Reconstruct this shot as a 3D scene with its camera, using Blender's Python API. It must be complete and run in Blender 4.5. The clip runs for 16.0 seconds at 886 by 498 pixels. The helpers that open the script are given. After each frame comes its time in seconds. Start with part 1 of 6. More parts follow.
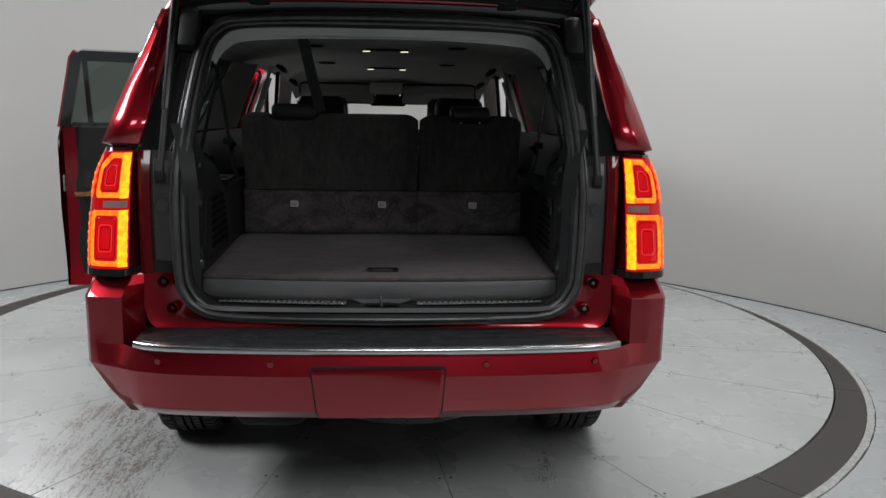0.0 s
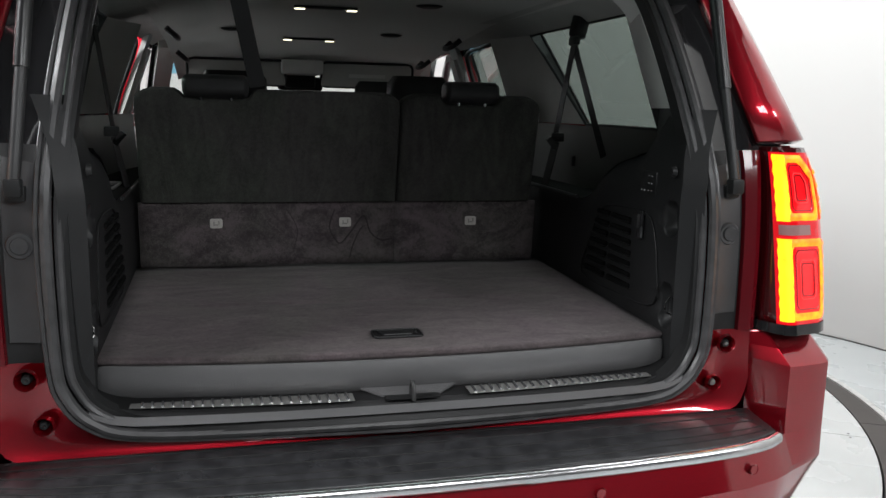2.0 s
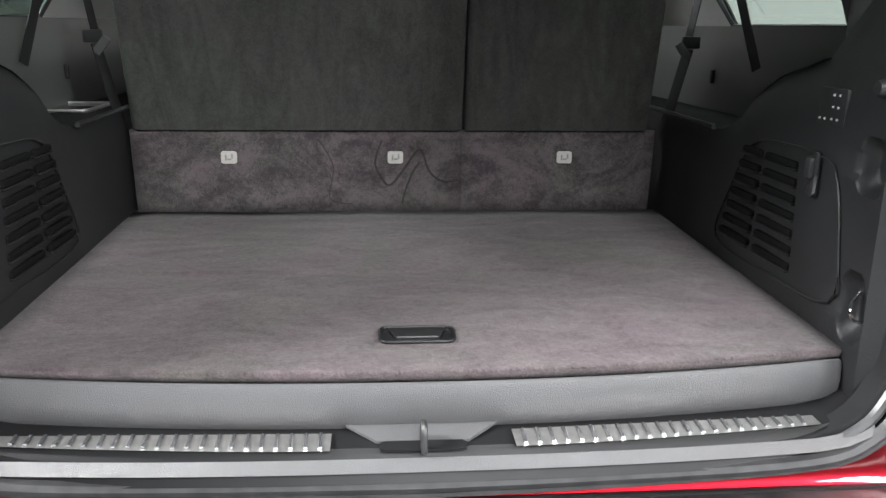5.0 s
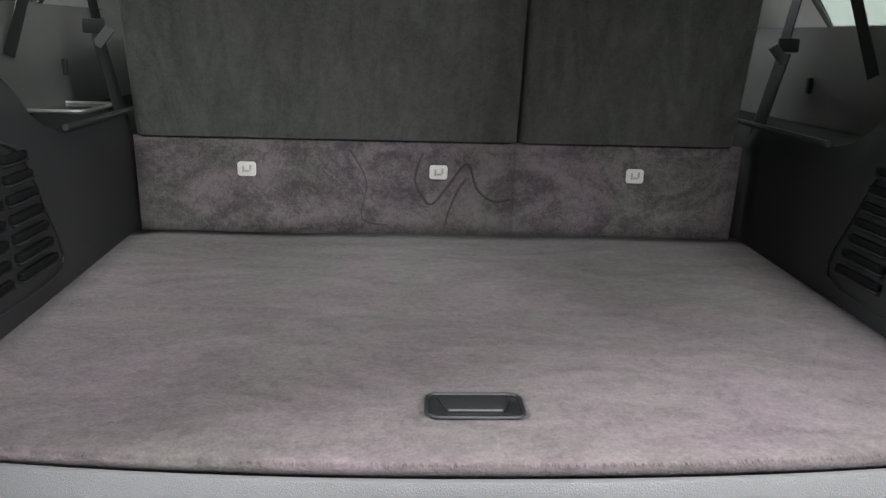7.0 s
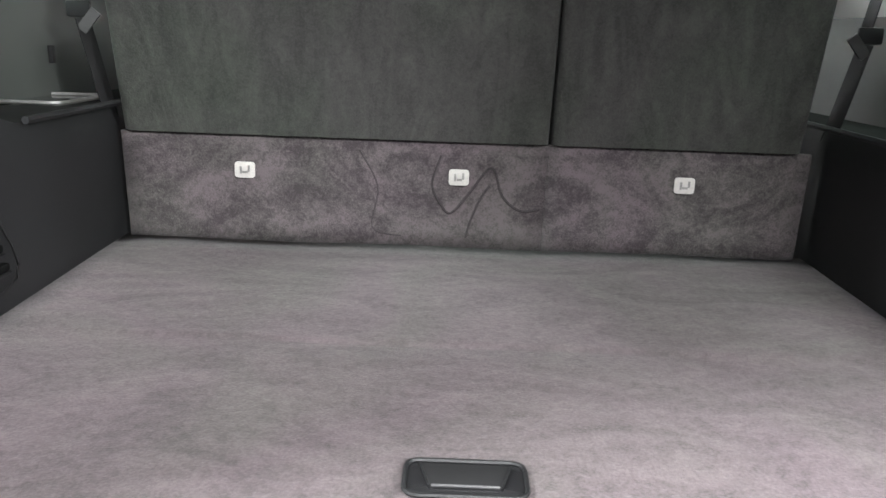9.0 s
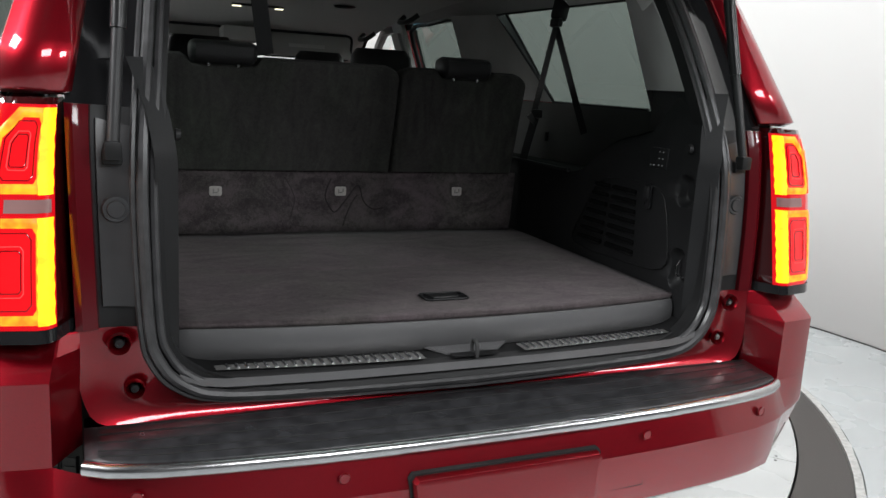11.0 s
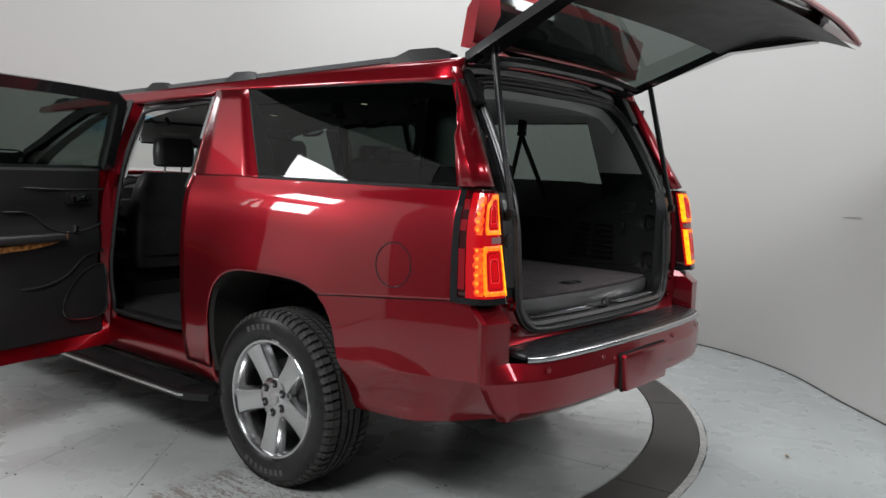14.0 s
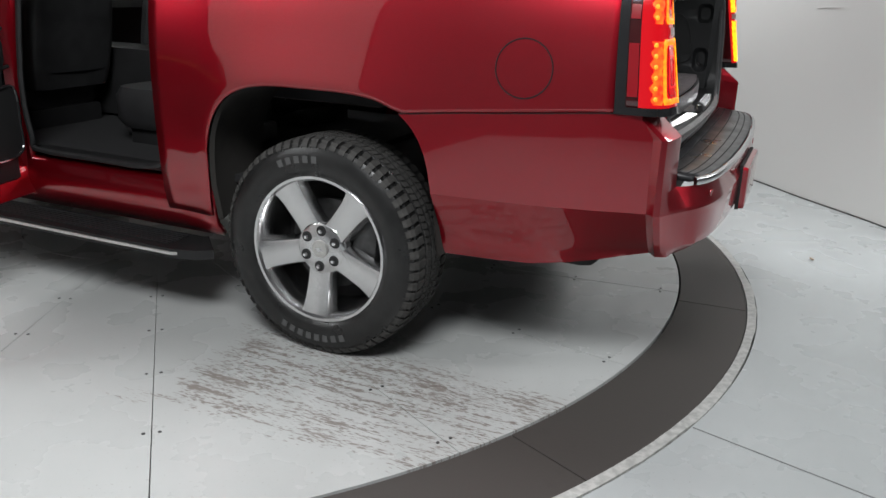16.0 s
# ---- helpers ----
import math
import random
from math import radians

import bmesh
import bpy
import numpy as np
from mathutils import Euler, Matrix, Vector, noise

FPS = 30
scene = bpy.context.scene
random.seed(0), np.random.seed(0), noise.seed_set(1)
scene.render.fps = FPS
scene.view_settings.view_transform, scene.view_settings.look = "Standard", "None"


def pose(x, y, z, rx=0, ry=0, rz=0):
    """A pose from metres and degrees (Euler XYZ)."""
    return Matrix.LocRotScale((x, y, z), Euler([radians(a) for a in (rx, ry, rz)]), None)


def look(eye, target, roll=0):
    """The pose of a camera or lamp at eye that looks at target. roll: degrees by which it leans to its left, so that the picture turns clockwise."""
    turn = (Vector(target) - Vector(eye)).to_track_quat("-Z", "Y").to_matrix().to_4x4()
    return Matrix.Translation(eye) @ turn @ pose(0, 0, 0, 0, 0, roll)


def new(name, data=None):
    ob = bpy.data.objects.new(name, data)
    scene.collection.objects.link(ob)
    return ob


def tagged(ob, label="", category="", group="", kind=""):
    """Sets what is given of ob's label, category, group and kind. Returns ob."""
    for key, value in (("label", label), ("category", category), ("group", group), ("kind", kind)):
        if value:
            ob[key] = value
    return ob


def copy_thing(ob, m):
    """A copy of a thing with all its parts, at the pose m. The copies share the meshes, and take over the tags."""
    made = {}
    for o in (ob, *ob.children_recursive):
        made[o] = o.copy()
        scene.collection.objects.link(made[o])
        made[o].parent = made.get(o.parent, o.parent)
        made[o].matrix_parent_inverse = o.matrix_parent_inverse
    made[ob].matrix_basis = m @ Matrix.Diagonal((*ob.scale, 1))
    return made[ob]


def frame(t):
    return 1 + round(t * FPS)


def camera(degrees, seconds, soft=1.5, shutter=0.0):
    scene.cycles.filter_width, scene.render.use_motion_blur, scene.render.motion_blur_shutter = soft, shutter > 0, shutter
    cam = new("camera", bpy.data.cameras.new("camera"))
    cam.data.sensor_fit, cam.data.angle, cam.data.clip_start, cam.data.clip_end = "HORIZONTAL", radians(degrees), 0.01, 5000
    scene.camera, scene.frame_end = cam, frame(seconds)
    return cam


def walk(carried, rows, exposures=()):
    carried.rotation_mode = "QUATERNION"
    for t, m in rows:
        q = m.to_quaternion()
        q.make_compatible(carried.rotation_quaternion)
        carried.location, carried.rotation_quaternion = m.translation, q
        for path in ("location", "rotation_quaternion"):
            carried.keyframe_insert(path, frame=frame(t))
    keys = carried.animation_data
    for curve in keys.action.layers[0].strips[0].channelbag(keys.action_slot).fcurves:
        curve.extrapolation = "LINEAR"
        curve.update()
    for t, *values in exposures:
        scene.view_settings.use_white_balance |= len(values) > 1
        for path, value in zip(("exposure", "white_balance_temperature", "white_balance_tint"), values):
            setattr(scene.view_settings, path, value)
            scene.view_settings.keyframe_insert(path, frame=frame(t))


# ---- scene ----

cam = camera(56.8, 16.0)
PATH = [
    (0, (0.033, -2.504, 1.565), (0.158, -0.538, 1.218), 1.0),
    (0.5, (-0.161, -2.175, 1.527), (0.072, -0.218, 1.186), 1.3),
    (1, (-0.231, -1.883, 1.504), (0.079, 0.062, 1.158), 1.1),
    (1.5, (-0.297, -1.612, 1.486), (0.083, 0.321, 1.141), 1.2),
    (2, (-0.341, -1.345, 1.484), (0.137, 0.566, 1.138), 1.3),
    (2.5, (-0.293, -1.144, 1.467), (0.175, 0.771, 1.129), 1.0),
    (3, (-0.241, -0.935, 1.431), (0.242, 0.974, 1.081), 1.6),
    (3.5, (-0.186, -0.781, 1.424), (0.164, 1.144, 1.012), 1.0),
    (4, (-0.113, -0.738, 1.42), (0.097, 1.182, 0.9), 0.9),
    (6.3, (-0.046, -0.673, 1.423), (0.086, 1.250, 0.892), 0.8),
    (6.6, (-0.055, -0.587, 1.402), (0.061, 1.340, 0.880), 1.0),
    (7, (-0.087, -0.439, 1.385), (0.012, 1.494, 0.881), 1.6),
    (7.5, (-0.078, -0.261, 1.356), (0.004, 1.674, 0.859), 2.4),
    (8, (-0.005, -0.149, 1.389), (-0.011, 1.781, 0.864), 2.1),
    (8.5, (0.021, -0.126, 1.38), (-0.097, 1.797, 0.845), 1.3),
    (9, (-0.020, -0.238, 1.362), (-0.043, 1.696, 0.856), 2.0),
    (9.2, (-0.061, -0.317, 1.388), (0.035, 1.608, 0.858), 2.0),
    (9.5, (-0.134, -0.443, 1.404), (0.149, 1.475, 0.911), 0.8),
    (9.8, (-0.206, -0.607, 1.427), (0.182, 1.293, 0.938), 0.8),
    (10, (-0.262, -0.736, 1.437), (0.169, 1.158, 0.963), 1.2),
    (10.2, (-0.321, -0.868, 1.457), (0.176, 1.013, 0.993), 1.6),
    (12.3, (-1.889, -1.766, 1.485), (-0.703, -0.183, 1.193), 3.4),
    (12.5, (-2.035, -1.809, 1.502), (-0.814, -0.254, 1.199), 3.0),
    (13, (-2.455, -1.866, 1.498), (-1.139, -0.384, 1.236), 2.6),
    (13.5, (-2.958, -1.71, 1.495), (-1.522, -0.336, 1.276), 2.1),
    (14, (-3.364, -1.514, 1.488), (-1.82, -0.259, 1.288), 2.2),
    (14.5, (-3.593, -1.228, 1.444), (-1.951, -0.101, 1.259), 2.2),
    (15, (-3.59, -0.915, 1.388), (-1.888, 0.107, 1.146), 2.5),
    (15.5, (-3.548, -0.528, 1.339), (-1.824, 0.379, 0.887), 2.4),
    (16, (-3.387, -0.158, 1.342), (-1.648, 0.609, 0.718), 2.0),
]
EXPOSURES = [(0, 0.04), (1, 0.34), (2, 0.96), (2.5, 1.62), (3, 2.12), (4, 2.78), (6.5, 2.70), (8, 3.52), (9, 3.56), (9.5, 3.12), (10.2, 2.5), (10.6, 1.75), (11, 0.9), (11.5, 0.35), (12.3, 0.04), (14.5, 0.16), (16, 0.5)]

walk(cam, [(t, look(eye, target, roll)) for t, eye, target, roll in PATH], EXPOSURES)

# world: a dim neutral studio dome; the room is closed, so little of it gets in
world = bpy.data.worlds.new("studio_world")
scene.world = world
world.use_nodes = True
world.node_tree.nodes["Background"].inputs[0].default_value = (0.8, 0.82, 0.85, 1)
world.node_tree.nodes["Background"].inputs[1].default_value = 0.15


def area_lamp(name, eye, target, sx, sy, watts, color=(0.98, 1.0, 1.02)):
    data = bpy.data.lights.new(name, "AREA")
    data.shape, data.size, data.size_y, data.energy, data.color = "RECTANGLE", sx, sy, watts, color
    ob = new(name, data)
    ob.matrix_world = look(eye, target)
    return ob


# the studio's lighting panels: a low key beside the bay's end, a rear fill, one over the left side, two on the left wall, one overhead
PANELS = [
    ((3.3, -2.7, 3.1), (0.0, 0.6, 1.0), 1.1, 0.8, 37),
    ((0.6, -4.2, 4.0), (0.0, 0.8, 0.7), 2.0, 1.4, 66),
    ((-4.3, 0.0, 4.2), (-0.9, 1.2, 1.1), 1.8, 1.2, 160),
    ((-2.95, 3.85, 2.0), (-1.0, 1.4, 1.2), 0.55, 0.38, 13),
    ((-2.95, 3.85, 2.75), (-1.0, 1.4, 1.2), 0.55, 0.38, 13),
    ((1.2, 2.3, 5.0), (1.0, 2.3, 0.0), 3.0, 3.0, 185),
]
for eye, target, sx, sy, watts in PANELS:
    area_lamp("studio_lamp", eye, target, sx, sy, watts)

# ---- materials ----
def mat(name, color, rough=0.5, metal=0.0, coat=0.0, noise_scale=0.0, noise_amt=0.0, bump=0.0, bump_scale=0.0,
        emit=None, emit_strength=0.0, trans=0.0, ior=1.45, rough_var=0.0, big=0.0, color2=None, spec=0.5, sheen=0.0):
    m = bpy.data.materials.new(name)
    m.use_nodes = True
    nt = m.node_tree
    b = nt.nodes["Principled BSDF"]
    b.inputs["Base Color"].default_value = (*color, 1)
    b.inputs["Roughness"].default_value = rough
    b.inputs["Metallic"].default_value = metal
    b.inputs["Coat Weight"].default_value = coat
    b.inputs["Coat Roughness"].default_value = 0.04
    b.inputs["Transmission Weight"].default_value = trans
    b.inputs["IOR"].default_value = ior
    b.inputs["Specular IOR Level"].default_value = spec
    b.inputs["Sheen Weight"].default_value = sheen
    if emit:
        b.inputs["Emission Color"].default_value = (*emit, 1)
        b.inputs["Emission Strength"].default_value = emit_strength
    tc = nt.nodes.new("ShaderNodeTexCoord")

    def tex(scale, detail=4.0):
        n = nt.nodes.new("ShaderNodeTexNoise")
        n.inputs["Scale"].default_value, n.inputs["Detail"].default_value = scale, detail
        nt.links.new(tc.outputs["Object"], n.inputs["Vector"])
        return n.outputs["Fac"]

    if noise_amt:
        c2 = color2 or tuple(max(0.0, c * (1 - noise_amt)) for c in color)
        fine = tex(noise_scale)
        fac = fine
        if big:
            mixf = nt.nodes.new("ShaderNodeMath")
            mixf.operation = "MULTIPLY_ADD"
            mixf.inputs[1].default_value = 0.5
            half = nt.nodes.new("ShaderNodeMath")
            half.operation = "MULTIPLY"
            half.inputs[1].default_value = 1.0
            nt.links.new(tex(big, 6.0), half.inputs[0])
            nt.links.new(fine, mixf.inputs[0])
            nt.links.new(half.outputs[0], mixf.inputs[2])
            fac = mixf.outputs[0]
        ramp = nt.nodes.new("ShaderNodeValToRGB")
        ramp.color_ramp.elements[0].position, ramp.color_ramp.elements[1].position = 0.36, 0.64
        ramp.color_ramp.elements[0].color, ramp.color_ramp.elements[1].color = (*c2, 1), (*color, 1)
        nt.links.new(fac, ramp.inputs[0])
        nt.links.new(ramp.outputs[0], b.inputs["Base Color"])
    if rough_var:
        mr = nt.nodes.new("ShaderNodeMapRange")
        mr.inputs[3].default_value, mr.inputs[4].default_value = max(0.02, rough - rough_var), min(1, rough + rough_var)
        nt.links.new(tex(9.0), mr.inputs[0])
        nt.links.new(mr.outputs[0], b.inputs["Roughness"])
    if bump:
        bn = nt.nodes.new("ShaderNodeBump")
        bn.inputs["Strength"].default_value, bn.inputs["Distance"].default_value = bump, 0.002
        nt.links.new(tex(bump_scale, 3.0), bn.inputs["Height"])
        nt.links.new(bn.outputs[0], b.inputs["Normal"])
    return m


def paint_material():
    """Metallic red car paint: fine flakes under a clear coat."""
    m = mat("red_paint", (0.3, 0.006, 0.012), rough=0.36, metal=0.85, coat=1.0)
    nt = m.node_tree
    b = nt.nodes["Principled BSDF"]
    tc = nt.nodes.new("ShaderNodeTexCoord")
    vor = nt.nodes.new("ShaderNodeTexVoronoi")
    vor.inputs["Scale"].default_value = 900
    nt.links.new(tc.outputs["Object"], vor.inputs["Vector"])
    ramp = nt.nodes.new("ShaderNodeValToRGB")
    ramp.color_ramp.elements[0].color, ramp.color_ramp.elements[1].color = (0.40, 0.004, 0.015, 1), (0.235, 0.002, 0.0095, 1)
    nt.links.new(vor.outputs["Distance"], ramp.inputs[0])
    nt.links.new(ramp.outputs[0], b.inputs["Base Color"])
    b.inputs["Coat IOR"].default_value = 1.65
    return m


def carpet_material(name, light, dark, brushed, brush=0.30, soft=0.095, lay=(1.0, 1.0, 1.8)):
    """Short-pile carpet: fibre grain, brushed nap patches."""
    m = mat(name, light, rough=0.95, spec=0.15, sheen=0.06)
    nt = m.node_tree
    b = nt.nodes["Principled BSDF"]
    tc = nt.nodes.new("ShaderNodeTexCoord")

    def tex(scale, detail, dist=0.0, stretch=None):
        n = nt.nodes.new("ShaderNodeTexNoise")
        n.inputs["Scale"].default_value, n.inputs["Detail"].default_value, n.inputs["Distortion"].default_value = scale, detail, dist
        src = tc.outputs["Object"]
        if stretch:
            mp = nt.nodes.new("ShaderNodeMapping")
            mp.inputs["Scale"].default_value = stretch
            nt.links.new(src, mp.inputs[0])
            src = mp.outputs[0]
        nt.links.new(src, n.inputs["Vector"])
        return n.outputs["Fac"]

    grain = tex(300, 3)
    nap = tex(brushed, 6, 2.6, lay)
    clump = tex(80, 6, 0.8)
    both = nt.nodes.new("ShaderNodeMath")
    both.operation = "MULTIPLY_ADD"
    both.inputs[1].default_value = 1.0
    half = nt.nodes.new("ShaderNodeMath")
    half.operation = "MULTIPLY"
    half.inputs[1].default_value = 1.0
    nt.links.new(clump, half.inputs[0])
    nt.links.new(grain, both.inputs[0])
    nt.links.new(half.outputs[0], both.inputs[2])
    add = nt.nodes.new("ShaderNodeMath")
    add.operation = "MULTIPLY_ADD"
    add.inputs[1].default_value = 0.36
    nt.links.new(both.outputs[0], add.inputs[0])
    sc = nt.nodes.new("ShaderNodeMath")
    sc.operation = "MULTIPLY"
    sc.inputs[1].default_value = brush
    nt.links.new(nap, sc.inputs[0])
    nt.links.new(sc.outputs[0], add.inputs[2])
    ramp = nt.nodes.new("ShaderNodeValToRGB")
    ramp.color_ramp.elements[0].position, ramp.color_ramp.elements[1].position = 0.36 + 0.5 * brush - soft, 0.36 + 0.5 * brush + soft
    ramp.color_ramp.elements[0].color, ramp.color_ramp.elements[1].color = (*dark, 1), (*light, 1)
    nt.links.new(add.outputs[0], ramp.inputs[0])
    # the dye leans to plum in some patches and to olive in others
    hue = nt.nodes.new("ShaderNodeValToRGB")
    hue.color_ramp.elements[0].position, hue.color_ramp.elements[1].position = 0.38, 0.62
    hue.color_ramp.elements[0].color, hue.color_ramp.elements[1].color = (1.0, 0.95, 1.0, 1), (0.92, 0.97, 0.92, 1)
    nt.links.new(tex(2.2, 4, 1.5), hue.inputs[0])
    dye = nt.nodes.new("ShaderNodeMix")
    dye.data_type, dye.blend_type = "RGBA", "MULTIPLY"
    dye.inputs[0].default_value = 1.0
    nt.links.new(ramp.outputs[0], dye.inputs[6])
    nt.links.new(hue.outputs[0], dye.inputs[7])
    nt.links.new(dye.outputs[2], b.inputs["Base Color"])
    bn = nt.nodes.new("ShaderNodeBump")
    bn.inputs["Strength"].default_value, bn.inputs["Distance"].default_value = 0.9, 0.0045
    nt.links.new(add.outputs[0], bn.inputs["Height"])
    nt.links.new(bn.outputs[0], b.inputs["Normal"])
    return m


def floor_material(name, light, dark, scuffed):
    """Painted steel studio floor: faint stains, scuffs and rust-brown tyre grime."""
    m = mat(name, light, rough=0.42)
    nt = m.node_tree
    b = nt.nodes["Principled BSDF"]
    tc = nt.nodes.new("ShaderNodeTexCoord")

    geo = nt.nodes.new("ShaderNodeNewGeometry")

    def tex(scale, detail, stretch=(1, 1, 1), turn=0.0):
        mp = nt.nodes.new("ShaderNodeMapping")
        mp.inputs["Scale"].default_value = stretch
        mp.inputs["Rotation"].default_value = (0, 0, turn)
        nt.links.new(geo.outputs["Position"], mp.inputs[0])
        n = nt.nodes.new("ShaderNodeTexNoise")
        n.inputs["Scale"].default_value, n.inputs["Detail"].default_value = scale, detail
        nt.links.new(mp.outputs[0], n.inputs["Vector"])
        return n.outputs["Fac"]

    def ramp(src, a, b2, ca, cb):
        r = nt.nodes.new("ShaderNodeValToRGB")
        r.color_ramp.elements[0].position, r.color_ramp.elements[1].position = a, b2
        r.color_ramp.elements[0].color, r.color_ramp.elements[1].color = (*ca, 1), (*cb, 1)
        nt.links.new(src, r.inputs[0])
        return r.outputs[0]

    base = ramp(tex(1.3, 8), 0.3, 0.7, dark, light)
    if scuffed:
        sep = nt.nodes.new("ShaderNodeSeparateXYZ")
        nt.links.new(geo.outputs["Position"], sep.inputs[0])

        def math_node(op, a, b=None, c=None):
            n = nt.nodes.new("ShaderNodeMath")
            n.operation = op
            for k, v in enumerate((a, b, c)):
                if v is None:
                    continue
                if isinstance(v, (int, float)):
                    n.inputs[k].default_value = v
                else:
                    nt.links.new(v, n.inputs[k])
            return n.outputs[0]

        def band(src, centre, width):
            d = math_node("DIVIDE", math_node("ABSOLUTE", math_node("SUBTRACT", src, centre)), width)
            return math_node("SUBTRACT", 1.0, d)

        # two driven tracks, the left one broad and dirty
        left = math_node("MINIMUM", math_node("MULTIPLY", math_node("MINIMUM", band(sep.outputs[0], -1.24, 0.50), band(sep.outputs[1], 0.95, 1.15)), 2.4), 1.0)
        right = math_node("MULTIPLY", math_node("MINIMUM", band(sep.outputs[0], 0.70, 0.20), band(sep.outputs[1], 0.85, 0.55)), 1.2)
        track = math_node("MAXIMUM", math_node("MAXIMUM", left, right), 0.0)
        streak = tex(1.0, 6, (46.0, 4.0, 1.0), 0.06)
        dash = tex(1.0, 3, (150.0, 34.0, 1.0), 0.06)
        patch = tex(4.0, 5)
        amount = math_node("ADD", math_node("MULTIPLY", track, 0.30), math_node("ADD", math_node("MULTIPLY", streak, 0.45), math_node("ADD", math_node("MULTIPLY", dash, 0.50), math_node("MULTIPLY", patch, 0.20))))
        mask = ramp(amount, 0.875, 0.935, (0, 0, 0), (0.74, 0.74, 0.74))
        mix = nt.nodes.new("ShaderNodeMix")
        mix.data_type = "RGBA"
        nt.links.new(mask, mix.inputs[0])
        nt.links.new(base, mix.inputs[6])
        mix.inputs[7].default_value = (0.16, 0.125, 0.105, 1)
        base = mix.outputs[2]
    speck = nt.nodes.new("ShaderNodeMix")
    speck.data_type = "RGBA"
    nt.links.new(ramp(tex(95.0, 3), 0.66, 0.74, (0, 0, 0), (0.45, 0.45, 0.45)), speck.inputs[0])
    nt.links.new(base, speck.inputs[6])
    speck.inputs[7].default_value = (0.22, 0.20, 0.18, 1)
    base = speck.outputs[2]
    nt.links.new(base, b.inputs["Base Color"])
    mr = nt.nodes.new("ShaderNodeMapRange")
    mr.inputs[3].default_value, mr.inputs[4].default_value = 0.14, 0.42
    nt.links.new(tex(3.0, 6), mr.inputs[0])
    nt.links.new(mr.outputs[0], b.inputs["Roughness"])
    return m


def led_material(name, low, high, strength):
    """LED light guide: bright amber spots in a redder bar."""
    m = mat(name, (0.4, 0.03, 0.01), rough=0.4, emit=(1.0, 0.2, 0.004), emit_strength=strength)
    nt = m.node_tree
    tc = nt.nodes.new("ShaderNodeTexCoord")
    n = nt.nodes.new("ShaderNodeTexNoise")
    n.inputs["Scale"].default_value = 55
    n.inputs["Detail"].default_value = 1.0
    nt.links.new(tc.outputs["Object"], n.inputs["Vector"])
    ramp = nt.nodes.new("ShaderNodeValToRGB")
    ramp.color_ramp.elements[0].position, ramp.color_ramp.elements[1].position = 0.30, 0.70
    ramp.color_ramp.elements[0].color, ramp.color_ramp.elements[1].color = (1.0, low, 0.003, 1), (1.0, high, 0.006, 1)
    nt.links.new(n.outputs["Fac"], ramp.inputs[0])
    nt.links.new(ramp.outputs[0], nt.nodes["Principled BSDF"].inputs["Emission Color"])
    return m


def pane_material(name, tint):
    """A thin pane: tinted see-through with a mirror gloss that grows at flat angles."""
    m = bpy.data.materials.new(name)
    m.use_nodes = True
    nt = m.node_tree
    nt.nodes.clear()
    out = nt.nodes.new("ShaderNodeOutputMaterial")
    mix = nt.nodes.new("ShaderNodeMixShader")
    see = nt.nodes.new("ShaderNodeBsdfTransparent")
    see.inputs[0].default_value = (*tint, 1)
    gl = nt.nodes.new("ShaderNodeBsdfGlossy")
    gl.inputs["Roughness"].default_value = 0.015
    lw = nt.nodes.new("ShaderNodeLayerWeight")
    lw.inputs[0].default_value = 0.5
    pw = nt.nodes.new("ShaderNodeMath")
    pw.operation = "POWER"
    pw.inputs[1].default_value = 4.0
    nt.links.new(lw.outputs["Facing"], pw.inputs[0])
    ma = nt.nodes.new("ShaderNodeMath")
    ma.operation = "MULTIPLY_ADD"
    ma.inputs[1].default_value, ma.inputs[2].default_value = 0.75, 0.05
    nt.links.new(pw.outputs[0], ma.inputs[0])
    nt.links.new(ma.outputs[0], mix.inputs[0])
    nt.links.new(see.outputs[0], mix.inputs[1])
    nt.links.new(gl.outputs[0], mix.inputs[2])
    nt.links.new(mix.outputs[0], out.inputs[0])
    return m


PAINT = paint_material()
BLACK = mat("black_grained_plastic", (0.0185, 0.0185, 0.019), rough=0.46, spec=0.32, noise_scale=6, noise_amt=0.3, bump=0.12, bump_scale=700, rough_var=0.08)
SILLBLACK = mat("smooth_black_sill", (0.011, 0.011, 0.0114), rough=0.46, spec=0.28, rough_var=0.06)
LINER = mat("dusty_liner", (0.035, 0.032, 0.029), rough=0.9, noise_scale=9, noise_amt=0.7, big=2.0)
UPTRIM = mat("grey_green_upper_trim", (0.06, 0.066, 0.06), rough=0.4, noise_scale=5, noise_amt=0.2, bump=0.15, bump_scale=500)
# near-black colour stands in for the shade inside the cover's slots
SLIT_SHADE = mat("slit_shade", (0.004, 0.004, 0.004), rough=0.9, spec=0.1)
SHELF = mat("matt_black_shelf", (0.014, 0.015, 0.014), rough=0.9, noise_scale=7, noise_amt=0.3, spec=0.12)
TRIM = mat("dark_grained_trim", (0.0170, 0.0173, 0.0181), rough=0.45, spec=0.34, noise_scale=5, noise_amt=0.25, bump=0.3, bump_scale=500)
SILL = mat("grey_grained_sill_plastic", (0.10, 0.099, 0.101), rough=0.29, spec=0.7, noise_scale=8, noise_amt=0.06, bump=0.5, bump_scale=620, rough_var=0.03)
GLOSS = mat("gloss_black", (0.014, 0.014, 0.015), rough=0.08, coat=0.5)
RAILGREY = mat("satin_grey_rail", (0.10, 0.105, 0.105), rough=0.35, metal=0.3, noise_scale=14, noise_amt=0.12, rough_var=0.08)
SATIN = mat("satin_black_metal", (0.015, 0.015, 0.016), rough=0.3, rough_var=0.06)
